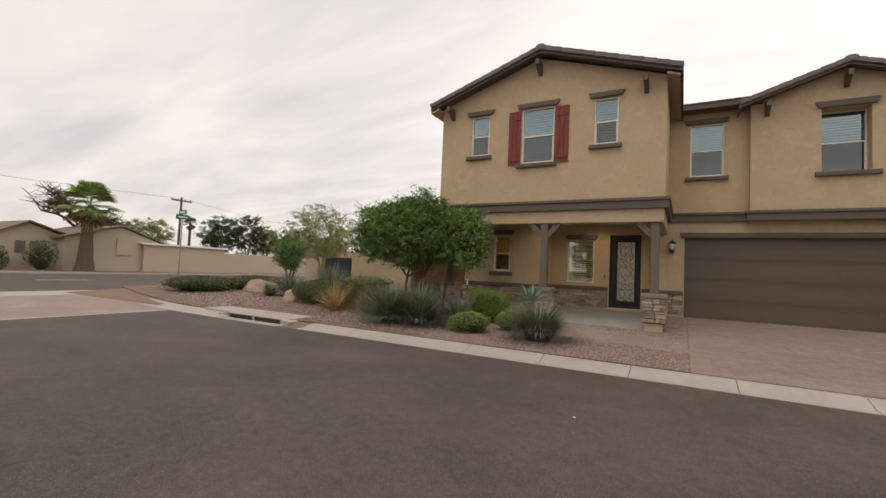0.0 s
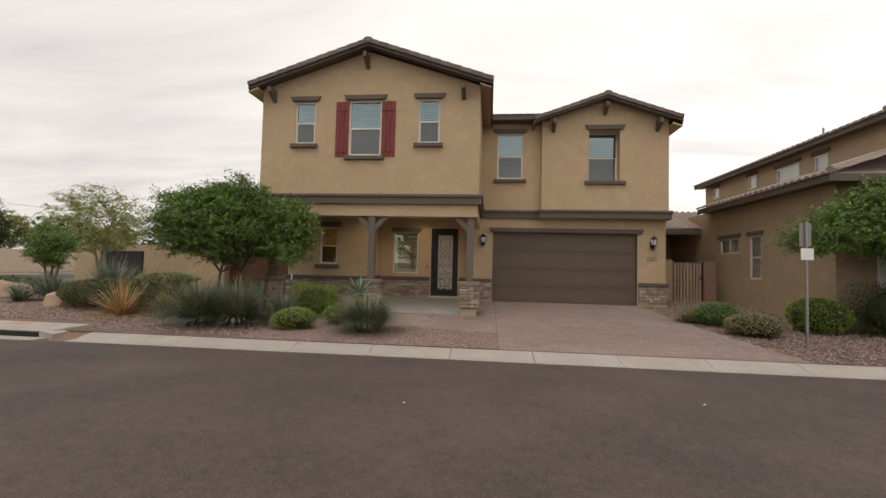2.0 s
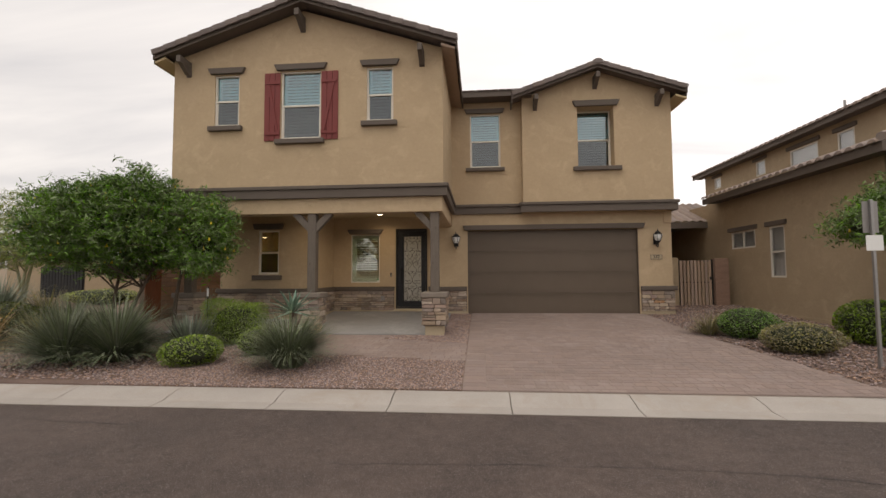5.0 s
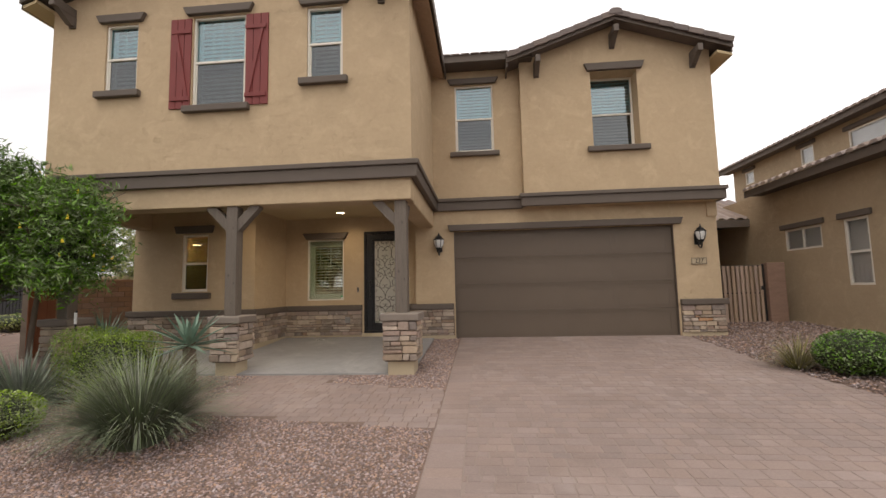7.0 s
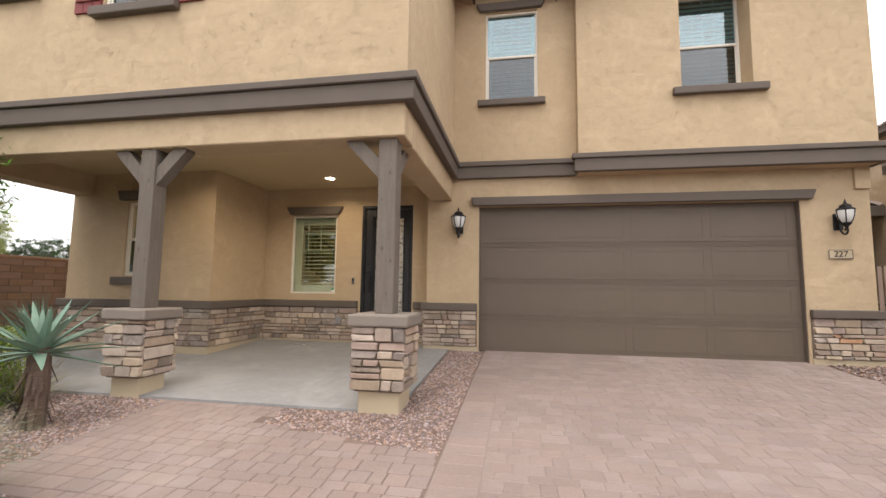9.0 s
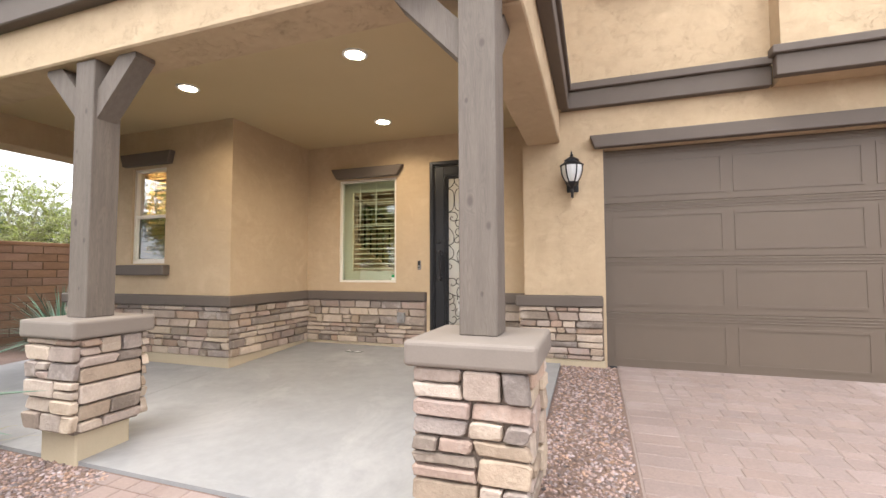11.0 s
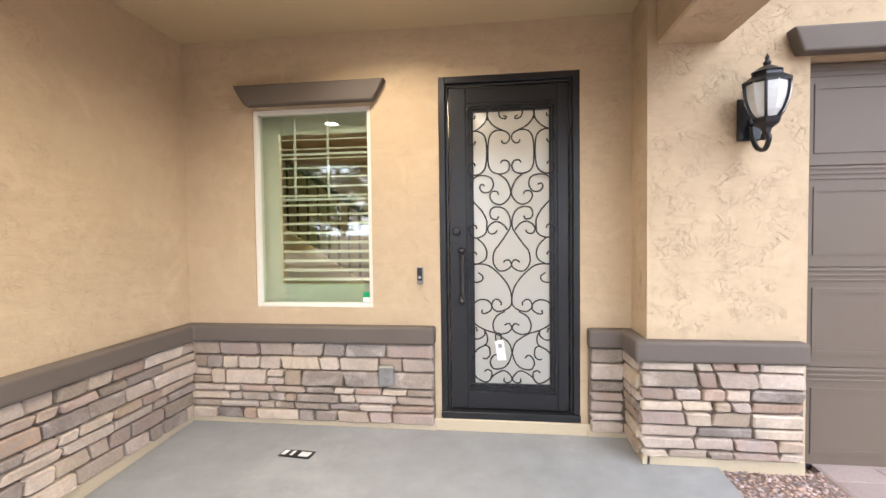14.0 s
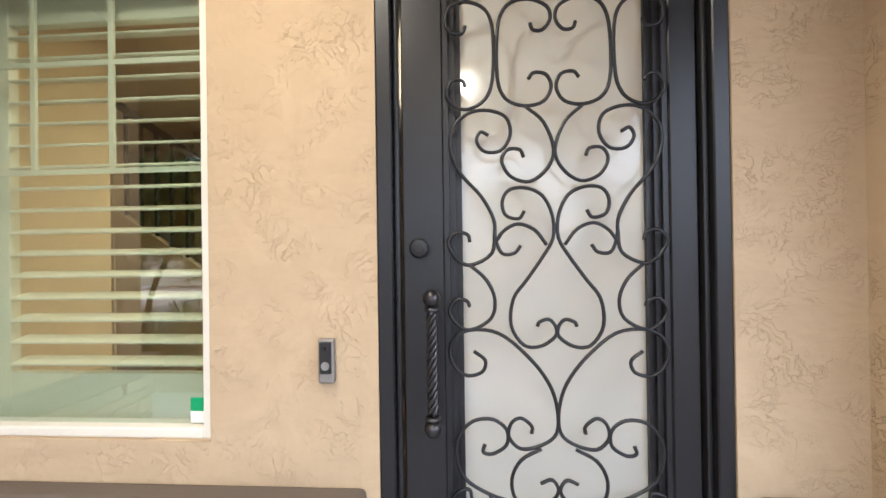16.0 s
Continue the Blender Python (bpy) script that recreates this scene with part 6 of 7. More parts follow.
# ---- garden walls and the distance ----
def block_wall(name, x0, x1, y, z0, z1, parent_label, course=0.13):
    w = part(name, box(x0, x1, y, y + 0.14, z0, z1 - 0.06), MORTAR, None, parent_label, "wall", kind=S)
    part("coping", box(x0 - 0.02, x1 + 0.02, y - 0.02, y + 0.16, z1 - 0.06, z1, 0.006), BLOCK, w)
    me, n = None, 0
    rows = int((z1 - 0.06 - z0) / course)
    for r in range(rows):
        x = x0 - (0.2 if r % 2 else 0.0)
        while x < x1 - 0.1:
            a, b = max(x, x0), min(x + 0.4, x1)
            if b - a > 0.39 and me:
                ob = new("block", me)
                ob.parent = w
            else:
                bm = box(-(b - a) / 2 + 0.006, (b - a) / 2 - 0.006, -0.012, 0.03, 0.005, course - 0.005, 0.006)
                ob = part("block", bm, BLOCK, w)
                if b - a > 0.39:
                    me = ob.data
            ob.location = ((a + b) / 2, y, z1 - 0.06 - (r + 1) * course)
            x += 0.4
            n += 1
    return w


gw = block_wall("garden_wall", 0.0, 7.2, 0.0, -0.15, 1.57, "brown slump-block garden wall running back beside the house")
gw.matrix_basis = pose(-8.70, -2.08, 0, 0, 0, 90)
rp = thing("rust_panel", (-8.60, -1.88, -0.1), "rust-brown steel screen panel beside the house", "screen")
for i in range(3):
    part("sheet", box(-0.29 + i * 0.195, -0.10 + i * 0.195, -0.01, 0.01, 0.0, 1.40, 0.003), RUST, rp)
part("rim", box(-0.30, 0.30, -0.015, 0.02, 1.40, 1.42), RUST, rp)
rp.rotation_euler = (0, 0, radians(90))

part("garden_wall", box(-26, -9, 9.0, 9.2, -0.3, 2.1), STUCCO_N, label="tan garden wall beyond the planting", category="wall", kind=S)
dg = thing("dark_gate", (-22.6, 8.95, 0.0), "dark brown steel vehicle gate in the garden wall", "gate")
for i in range(14):
    part("slat", box(-1.25 + i * 0.18, -1.10 + i * 0.18, -0.04, 0.0, 0.05, 1.65), BLACK, dg)
part("gate_frame", box(-1.28, 1.3, 0.0, 0.03, 0.0, 1.7), BLACK, dg)


def far_house():
    h = thing("far_house", (-50, 5, -0.45), "low cream stucco house with brown gables across the road", "house")
    o = Matrix.Translation((50, -5, 0.45))

    def put(n, bm, mat, label=""):
        bm.transform(o)
        return part(n, bm, mat, h, label)

    put("wall", prism([(2.4, -0.6), (11.3, -0.6), (11.3, 2.45), (7.0, 4.0), (2.4, 2.7)], -51.5, -50, axis="x"), FARWALL, "cream painted gable wall")
    put("roof", prism([(1.9, 2.65), (7.0, 4.22), (11.9, 2.42), (11.9, 2.32), (7.0, 4.08), (1.9, 2.52)], -62, -49.7, axis="x"), FARROOF, "brown shingle roof")
    put("wall", prism([(-1.9, -0.6), (3.0, -0.6), (3.0, 2.7), (0.3, 3.75), (-1.9, 2.7)], -53, -51.6, axis="x"), FARWALL, "grey gable front")
    put("roof", prism([(-2.6, 2.45), (0.3, 3.98), (4.2, 2.55), (4.2, 2.42), (0.3, 3.83), (-2.6, 2.33)], -62, -51.2, axis="x"), FARROOF)
    put("wall", box(-56, -54, -9.0, -1.9, -0.6, 2.3), FARWALL)
    put("roof", prism([(-9.6, 2.2), (-2.0, 2.2), (-2.6, 3.0), (-8.5, 3.0)], -60, -53.4, axis="x"), FARROOF)
    put("wing", box(-51.4, -49.6, 9.0, 18.1, -0.6, 2.42), FARWALL, "low flat-roofed cream wing")
    put("wing_roof", box(-51.6, -49.2, 8.6, 18.3, 2.42, 2.60), WHITE)
    put("box_vent", box(-50.0, -49.85, 6.6, 7.9, 1.2, 2.9), FARWALL)
    for y in (-0.5, 0.5):
        put("window_frame", box(-51.6, -51.55, y, y + 0.7, 1.0, 2.1), INNER_SHADE, "small dark window")
    put("evaporative_cooler", box(-56, -55, 5.6, 6.8, 4.0, 4.9), SIGNBACK)


far_house()
part("far_wall", box(-50.2, -50.0, 18.3, 60, -0.6, 2.0), FARWALL, label="long cream block wall along the main road", category="wall", kind=S)
part("far_wall", box(-50.2, -50.0, 60.5, 120, -0.6, 2.0), FARWALL, label="long cream block wall along the main road", category="wall", kind=S)


def utility_pole(x, y, h_):
    t = thing("utility_pole", (x, y, -0.4), "tall wooden utility pole with a crossarm and cables", "pole")
    part("pole", tube([(0, 0, 0), (0, 0, h_)], 0.16, 8, taper=0.7), BARK, t)
    part("crossarm", box(-0.07, 0.07, -1.15, 1.15, h_ - 0.45, h_ - 0.3), BARK, t)
    for k in (-1.05, -0.4, 0.4, 1.05):
        part("insulator", lathe([(0.05, 0), (0.06, 0.08), (0.03, 0.16)], 6, (0, k)), SIGNBACK, t).location = (0, 0, h_ - 0.3)
        part("cable", tube([(0, k, h_ - 0.15), (-4, k + 15, h_ - 0.9), (-8, k + 32, h_ - 0.2)], 0.004, 4), BLACK, t)
        part("cable", tube([(0, k, h_ - 0.15), (2, k - 15, h_ - 0.9), (4, k - 32, h_ - 0.2)], 0.004, 4), BLACK, t)


utility_pole(-50.5, 13.0, 8.5)


def sign_post():
    t = thing("street_sign", (-21.0, -3.6, -0.1), "galvanised street sign post with two green name blades", "street sign")
    part("post", tube([(0, 0, 0), (0, 0, 3.1)], 0.03, 6), STEEL, t)
    part("blade", box(-0.02, 0.02, -0.30, 0.33, 3.1, 3.33, 0.005), GREENSIGN, t, "green name blade")
    part("blade", box(-0.30, 0.30, -0.02, 0.02, 3.34, 3.55, 0.005), GREENSIGN, t, "green name blade")
    part("lettering", box(0.021, 0.023, -0.22, 0.24, 3.18, 3.25), WHITE, t, "white unreadable lettering")
    part("lettering", box(-0.22, 0.22, -0.023, -0.021, 3.41, 3.48), WHITE, t, "white unreadable lettering")


sign_post()
sb = thing("road_sign", (6.45, -5.85, -0.32), "galvanised sign post seen from behind with a small white plate", "road sign")
part("post", box(-0.022, 0.022, -0.022, 0.022, 0.0, 2.62, 0.004), STEEL, sb)
part("sign_plate", box(-0.115, 0.115, 0.024, 0.03, 2.10, 2.60), SIGNBACK, sb, "bare grey back of a sign")
part("sign_plate", box(-0.125, 0.125, -0.03, -0.024, 1.82, 2.06, 0.002), WHITE, sb, "small white plate")


# ---- planting ----
QUAD_V, QUAD_F = [(-0.5, 0, 0), (0, 0.5, 0.06), (0.5, 0, 0), (0, -0.5, 0.06)], [(0, 1, 2, 3)]
LANCE_V = [(0, -0.5, 0), (0.5, -0.1, 0.05), (0, 0.5, 0), (-0.5, -0.1, 0.05)]


def blob_points(n, center, radii, shell=0.35, lumps=7, seed=1):
    """Points near the skin of a lumpy rounded mass."""
    rng = np.random.default_rng(seed)
    d = rng.normal(size=(n, 3))
    d /= np.linalg.norm(d, axis=1)[:, None]
    dirs = rng.normal(size=(lumps, 3))
    dirs /= np.linalg.norm(dirs, axis=1)[:, None]
    amp = rng.uniform(-0.20, 0.24, lumps)
    r = 1 + (np.exp(-(1 - d @ dirs.T) * 5) * amp).sum(1)
    r = r * (1 - shell * rng.random(n) ** 1.6)
    return np.asarray(center) + d * r[:, None] * np.asarray(radii)


def leaves(name, pts, size, mat, parent=None, aspect=0.5, tilt=math.pi, verts=QUAD_V, label=""):
    n = len(pts)
    s = size * RNG.uniform(0.6, 1.35, n)
    sz = np.stack([s * aspect, s, s], -1)
    me = cloud_mesh(name, verts, QUAD_F, random_rot(n, tilt), sz, pts)
    return link(name, me, mat, parent, label, kind="stuff" if parent is None else "")


def core(center, radii, mat, parent, name="foliage_core", seed=2):
    bm = bmesh.new()
    bmesh.ops.create_icosphere(bm, subdivisions=3, radius=1.0)
    for v in bm.verts:
        k = 1 + 0.16 * noise.noise(v.co * 2.3 + Vector((seed, 0, 0)))
        v.co = Vector([c + r * u * k for c, r, u in zip(center, radii, v.co)])
    return part(name, bm, mat, parent, smooth=True)


# Near-black green for solid cores: the shade inside foliage is put into colour.
FOLIAGE_SHADE = surface("foliage_inner_shade", (0.035, 0.042, 0.018), (0.02, 0.026, 0.012), rough=0.95, bump=0.5, fine=40)


def clipped_shrub(x, y, rx, ry, h_, n, label, key="hedge", square=False, size=0.035, seed=1, group=""):
    z = float(ground_z(x, y))
    t = thing("shrub", (x, y, z), label, "shrub", group)
    core((0, 0, h_ * 0.48), (rx * 0.84, ry * 0.84, h_ * 0.46), FOLIAGE_SHADE, t, seed=seed)
    pts = blob_points(n, (0, 0, h_ * 0.5), (rx, ry, h_ * 0.52), 0.24, 9, seed)
    if square:
        q = (pts - (0, 0, h_ * 0.5)) / (rx, ry, h_ * 0.52)
        f = np.linalg.norm(q, axis=1) / ((np.abs(q) ** 7).sum(1) ** (1 / 7))
        pts = (0, 0, h_ * 0.5) + q * f[:, None] * (rx * 0.95, ry * 0.95, h_ * 0.49)
    pts = pts[pts[:, 2] > 0.02]
    leaves("foliage", pts, size, LEAF[key], t, aspect=0.55)
    part("stem", tube([(0, 0, -0.05), (0.02, 0, h_ * 0.4)], 0.03, 6), BARK, t)
    return t


def blades(x, y, n, length, width, mat, label, droop=0.6, spread=0.95, name="grass_clump", base=0.10, seed=1, stiff=False):
    """A tuft of strap leaves that leave the ground in all directions and arch over."""
    rng = np.random.default_rng(seed)
    z = float(ground_z(x, y))
    t = thing(name, (x, y, z), label, "ornamental grass")
    segs = 4
    az_ = rng.uniform(0, 2 * math.pi, n)
    lean = np.minimum(1.42, (0.06 + 1.12 * rng.random(n) ** 0.85) * spread)
    ln = length * rng.uniform(0.55, 1.12, n)
    r0 = base * np.sqrt(rng.random(n))
    v = np.zeros((n, (segs + 1) * 2, 3))
    px, pz = r0.copy(), np.zeros(n)
    ang = lean.copy()
    w0 = width * rng.uniform(0.7, 1.2, n)
    for s in range(segs + 1):
        w = w0 * (1 - (s / segs) ** 1.6) + 0.0008
        for k, sg in enumerate((-1, 1)):
            v[:, s * 2 + k, 0] = np.cos(az_) * px - np.sin(az_) * w * sg
            v[:, s * 2 + k, 1] = np.sin(az_) * px + np.cos(az_) * w * sg
            v[:, s * 2 + k, 2] = pz
        px = px + np.sin(ang) * ln / segs
        pz = np.maximum(pz + np.cos(ang) * ln / segs, 0.015)
        ang = ang + (0.05 if stiff else droop * (0.25 + lean * 0.5))
    f = np.array([(2 * s, 2 * s + 1, 2 * s + 3, 2 * s + 2) for s in range(segs)])
    fs = f[None] + (np.arange(n) * (segs + 1) * 2)[:, None, None]
    me = bpy.data.meshes.new("leaves")
    me.vertices.add(n * (segs + 1) * 2)
    me.vertices.foreach_set("co", v.reshape(-1))
    me.loops.add(n * segs * 4)
    me.loops.foreach_set("vertex_index", fs.reshape(-1))
    me.polygons.add(n * segs)
    me.polygons.foreach_set("loop_start", np.arange(0, n * segs * 4, 4))
    me.polygons.foreach_set("loop_total", np.full(n * segs, 4))
    me.update(calc_edges=True)
    link("foliage", me, mat, t)
    part("crown_base", lathe([(base * 1.1, -0.03), (base * 0.9, 0.06), (base * 0.4, 0.12)], 10), LEAF["straw"], t)
    return t


def branching(t, trunks, mat, seed=1, levels=((5, 0.9, 0.45), (5, 0.6, 0.35)), r=0.05):
    """Trunks with limbs and twigs: each trunk a list of points."""
    rnd = random.Random(seed)
    tips = []
    for pts in trunks:
        line = smooth_line(pts, 4)
        part("trunk", tube(line, r, 8, taper=0.5), mat, t, smooth=True)
        n, ln, sp = levels[0]
        bm = bmesh.new()
        for i in range(n):
            a = line[int(len(line) * rnd.uniform(0.5, 0.99))]
            th = rnd.uniform(0, 6.28)
            d = Vector((math.cos(th), math.sin(th), rnd.uniform(0.3, 1.2))).normalized() * ln * rnd.uniform(0.6, 1.2)
            l1 = smooth_line([a, a + d * 0.5 + Vector((0, 0, 0.05)), a + d], 3)
            tube(l1, r * 0.42, 5, bm, taper=0.5)
            tips.append(a + d)
            for k in range(levels[1][0]):
                b = l1[int(len(l1) * rnd.uniform(0.4, 0.99))]
                th = rnd.uniform(0, 6.28)
                e = Vector((math.cos(th), math.sin(th), rnd.uniform(-0.1, 0.9))).normalized() * levels[1][1] * rnd.uniform(0.5, 1.2)
                tube([b, b + e * 0.5 + Vector((0, 0, 0.03)), b + e], r * 0.18, 4, bm, taper=0.5)
                tips.append(b + e)
        part("branchwork", bm, mat, t)
    return tips


def sprays(name, tips, per, reach, leaflet, mat, parent, seed=3, down=0.3):
    """Feathery twigs of lance-shaped leaflets round the given tips."""
    rng = np.random.default_rng(seed)
    pts, rots = [], []
    tips = np.asarray([tuple(p) for p in tips])
    for p in tips:
        d = rng.normal(size=(per, 3))
        d[:, 2] = np.abs(d[:, 2]) * 0.7 - down * rng.random(per)
        d /= np.linalg.norm(d, axis=1)[:, None]
        m = 13
        s = np.linspace(0.12, 1.0, m)
        line = p + d[:, None, :] * (s[None, :, None] * reach * rng.uniform(0.5, 1.2, per)[:, None, None])
        line[:, :, 2] -= 0.18 * reach * s[None] ** 2
        pts.append((line + rng.normal(0, leaflet * 0.28, line.shape)).reshape(-1, 3))
    pts = np.concatenate(pts)
    return leaves(name, pts, leaflet, mat, parent, aspect=0.21, verts=LANCE_V)


def tecoma(x, y, lobes, label, n_tips, seed, trunks, leaflet=0.105, flowers=170):
    z = float(ground_z(x, y))
    t = thing("tree", (x, y, z), label, "tree")
    branching(t, trunks, BARK, seed, ((7, 1.0, 0.4), (5, 0.6, 0.3)), 0.045)
    allp = []
    for k, (c, r, share) in enumerate(lobes):
        c = (c[0] - x, c[1] - y, c[2] - z)
        core(c, [q * 0.50 for q in r], FOLIAGE_SHADE, t, "foliage_core", seed + k)
        allp.append(blob_points(int(n_tips * share), c, [q * 0.93 for q in r], 0.45, 14, seed + k))
    tips = np.concatenate(allp)
    sprays("crown", tips, 6, 0.42, leaflet, LEAF["tecoma"], t, seed, 0.5)
    fl = tips[np.random.default_rng(seed).choice(len(tips), flowers, replace=False)]
    fl = fl + np.random.default_rng(seed + 5).normal(0, 0.06, fl.shape)
    bell_v = [(0.0, 0.0, 0.5), (0.5, 0.0, -0.5), (0.0, 0.5, -0.5), (-0.5, 0.0, -0.5), (0.0, -0.5, -0.5)]
    me = cloud_mesh("blossom", bell_v, [(0, 1, 2), (0, 2, 3), (0, 3, 4), (0, 4, 1)], random_rot(len(fl), 0.5), np.tile((0.045, 0.045, 0.075), (len(fl), 1)), fl)
    link("blossom", me, FLOWER, t, "yellow trumpet flowers")
    return t


tecoma(-7.6, -4.35, [((-7.25, -4.5, 2.25), (1.45, 1.2, 1.08), 0.55), ((-5.52, -4.4, 2.05), (0.60, 0.55, 0.90), 0.15), ((-8.45, -4.5, 2.20), (0.75, 0.85, 0.92), 0.2), ((-7.0, -4.4, 2.88), (0.8, 0.7, 0.58), 0.12)],
       "dense green yellow-bells tree with thin dark stems and yellow trumpet flowers", 1250, 21,
       [[(0, 0, 0), (0.05, 0.0, 0.6), (0.15, 0.0, 1.3), (0.5, -0.1, 2.3)], [(0.35, 0.05, 0), (0.5, 0.0, 0.7), (0.9, 0.1, 1.6), (1.4, 0, 2.3)],
        [(1.3, 0.2, 0.05), (1.35, 0.2, 0.9), (1.6, 0.1, 1.7), (2.1, 0, 2.3)]])
tecoma(9.9, -4.7, [((9.4, -4.7, 2.45), (1.55, 1.0, 1.05), 0.65), ((11.6, -4.9, 2.3), (1.7, 1.1, 1.3), 0.45), ((8.2, -4.7, 2.35), (0.9, 0.6, 0.6), 0.2), ((7.35, -4.75, 2.0), (0.65, 0.45, 0.36), 0.08), ((10.3, -4.7, 2.95), (1.0, 0.8, 0.7), 0.2)],
       "loose green tree with yellow flowers before the neighbouring house", 800, 31,
       [[(0, 0, 0), (0.05, 0.0, 0.8), (-0.3, 0.0, 1.7), (-0.6, 0, 2.3)], [(0.1, 0.1, 0), (0.4, 0.0, 0.9), (1.0, 0.1, 1.8)]], flowers=120)

# grey-green straps before the tree
blades(-6.9, -6.05, 1300, 1.15, 0.013, LEAF["yucca"], "grey-green red-yucca clump with fine arching leaves", droop=0.35, seed=1)
blades(-6.0, -5.95, 1300, 1.20, 0.013, LEAF["yucca"], "olive-grey yucca clump with fine arching leaves", droop=0.32, seed=2)
blades(-6.9, -4.9, 800, 1.1, 0.010, LEAF["yucca"], "grey-green clump of arching leaves under the tree", droop=0.35, seed=3)
blades(-5.25, -5.1, 520, 0.85, 0.015, LEAF["spoon"], "silver-blue spiky sotol beside the clipped hedge", droop=0.06, spread=1.2, seed=4, stiff=True)
blades(-2.80, -6.12, 2600, 1.0, 0.0048, LEAF["yucca"], "dense grey-green clump of thin arching leaves by the walkway", droop=0.62, spread=0.66, base=0.22, seed=5)
blades(-9.55, -5.25, 420, 1.05, 0.012, LEAF["dry"], "dead orange-brown grass clump", droop=0.16, spread=1.5, seed=6)
blades(-7.6, -4.6, 500, 0.9, 0.007, LEAF["straw"], "straw-coloured grass clump under the tree", droop=0.3, seed=7)
blades(-8.3, -5.2, 450, 0.9, 0.008, LEAF["straw"], "straw-green grass clump behind the kerb", droop=0.3, seed=8)
blades(-12.4, -2.6, 900, 1.5, 0.012, LEAF["spoon"], "tall grey-green spiky clump", droop=0.2, seed=9)
blades(-14.3, -3.8, 350, 0.8, 0.010, LEAF["yucca"], "small grey-green clump on gravel", droop=0.3, seed=10)
blades(-13.6, -3.4, 600, 1.15, 0.010, LEAF["spoon"], "small silver-grey clump on gravel", droop=0.25, seed=11)
blades(-11.2, -2.4, 500, 1.1, 0.010, LEAF["straw"], "tall straw-green grass clump", droop=0.25, seed=12)
blades(-9.6, -3.2, 500, 1.0, 0.010, LEAF["yucca"], "grey-green clump behind the low shrubs", droop=0.3, seed=13)
blades(-7.95, -1.0, 300, 0.95, 0.015, LEAF["agave"], "green strap-leaved clump by the garden wall", droop=0.30, spread=1.1, seed=14)
blades(-7.7, 0.1, 220, 0.8, 0.016, LEAF["yucca"], "green strap-leaved clump by the house corner", droop=0.35, spread=1.1, seed=15)
blades(5.25, -3.25, 420, 0.55, 0.006, LEAF["straw"], "straw-green tuft beside the driveway", droop=0.3, seed=16)
blades(-4.3, -3.9, 160, 0.6, 0.010, LEAF["straw"], "thin straw tuft behind the hedge", droop=0.3, seed=17)
clipped_shrub(-4.72, -4.36, 0.55, 0.48, 0.86, 24000, "bright green hedge clipped square", "hedge", True, 0.026, 3)
clipped_shrub(-4.52, -6.10, 0.50, 0.42, 0.50, 6000, "low green clipped shrub by the kerb", "hedge", False, 0.032, 4)
clipped_shrub(-3.75, -5.35, 0.38, 0.36, 0.48, 3500, "small round green shrub", "hedge", False, 0.032, 5)
clipped_shrub(-10.7, -4.3, 1.6, 0.8, 0.85, 14000, "wide dark olive trailing shrub", "olive", False, 0.05, 6)
clipped_shrub(-18.4, -3.9, 1.5, 1.5, 0.62, 6000, "low olive-green spreading shrub at the corner", "olive", False, 0.07, 7)
clipped_shrub(-17.0, -2.2, 1.5, 1.3, 0.60, 6000, "low olive-green spreading shrub by a boulder", "olive", False, 0.07, 8)
clipped_shrub(5.85, -3.55, 0.60, 0.50, 0.60, 5500, "low green mounded shrub beside the driveway", "tecoma", False, 0.04, 9)
clipped_shrub(6.0, -4.85, 0.62, 0.48, 0.50, 5500, "low olive-green mounded shrub by the driveway edge", "straw", False, 0.04, 10)
clipped_shrub(7.9, -4.1, 0.70, 0.55, 0.86, 7000, "bright yellow-green rounded shrub behind the sign post", "lime", False, 0.045, 11)
clipped_shrub(9.7, -4.35, 1.15, 0.50, 1.25, 9000, "dark green clipped hedge under the front window", "dark", True, 0.04, 12)
clipped_shrub(10.6, -5.6, 0.6, 0.5, 0.6, 2500, "green shrub with orange flowers by the kerb", "tecoma", False, 0.05, 13)
clipped_shrub(-9.9, 5.6, 1.2, 1.0, 0.85, 4000, "olive desert shrub before the garden wall", "palo", False, 0.07, 14)
clipped_shrub(-15.6, 4.0, 1.5, 1.2, 0.6, 4000, "olive desert shrub before the garden wall", "palo", False, 0.07, 15)


def airy_tree(x, y, top, radius, label, key, seed, n=520, leaflet=0.09, bark=PALEBARK, gz=None, spray=0.35):
    z = float(ground_z(x, y)) if gz is None else gz
    t = thing("tree", (x, y, z), label, "tree")
    hgt = top - z
    trunks = [[(0, 0, 0), (0.1, 0.05, hgt * 0.3), (0.3 * radius, 0.1, hgt * 0.75)], [(0.1, 0, 0), (-0.2, 0, hgt * 0.3), (-0.4 * radius, 0, hgt * 0.7)], [(0, 0.1, 0), (0.1, 0.3, hgt * 0.35), (0, 0.4 * radius, hgt * 0.72)]]
    branching(t, trunks, bark, seed, ((7, radius * 0.6, 0.3), (6, radius * 0.4, 0.3)), 0.05 + hgt * 0.006)
    tips = blob_points(n, (0, 0, hgt * 0.66), (radius, radius, hgt * 0.36), 0.6, 18, seed)
    sprays("crown", tips, 5, spray, leaflet, LEAF[key], t, seed)
    return t


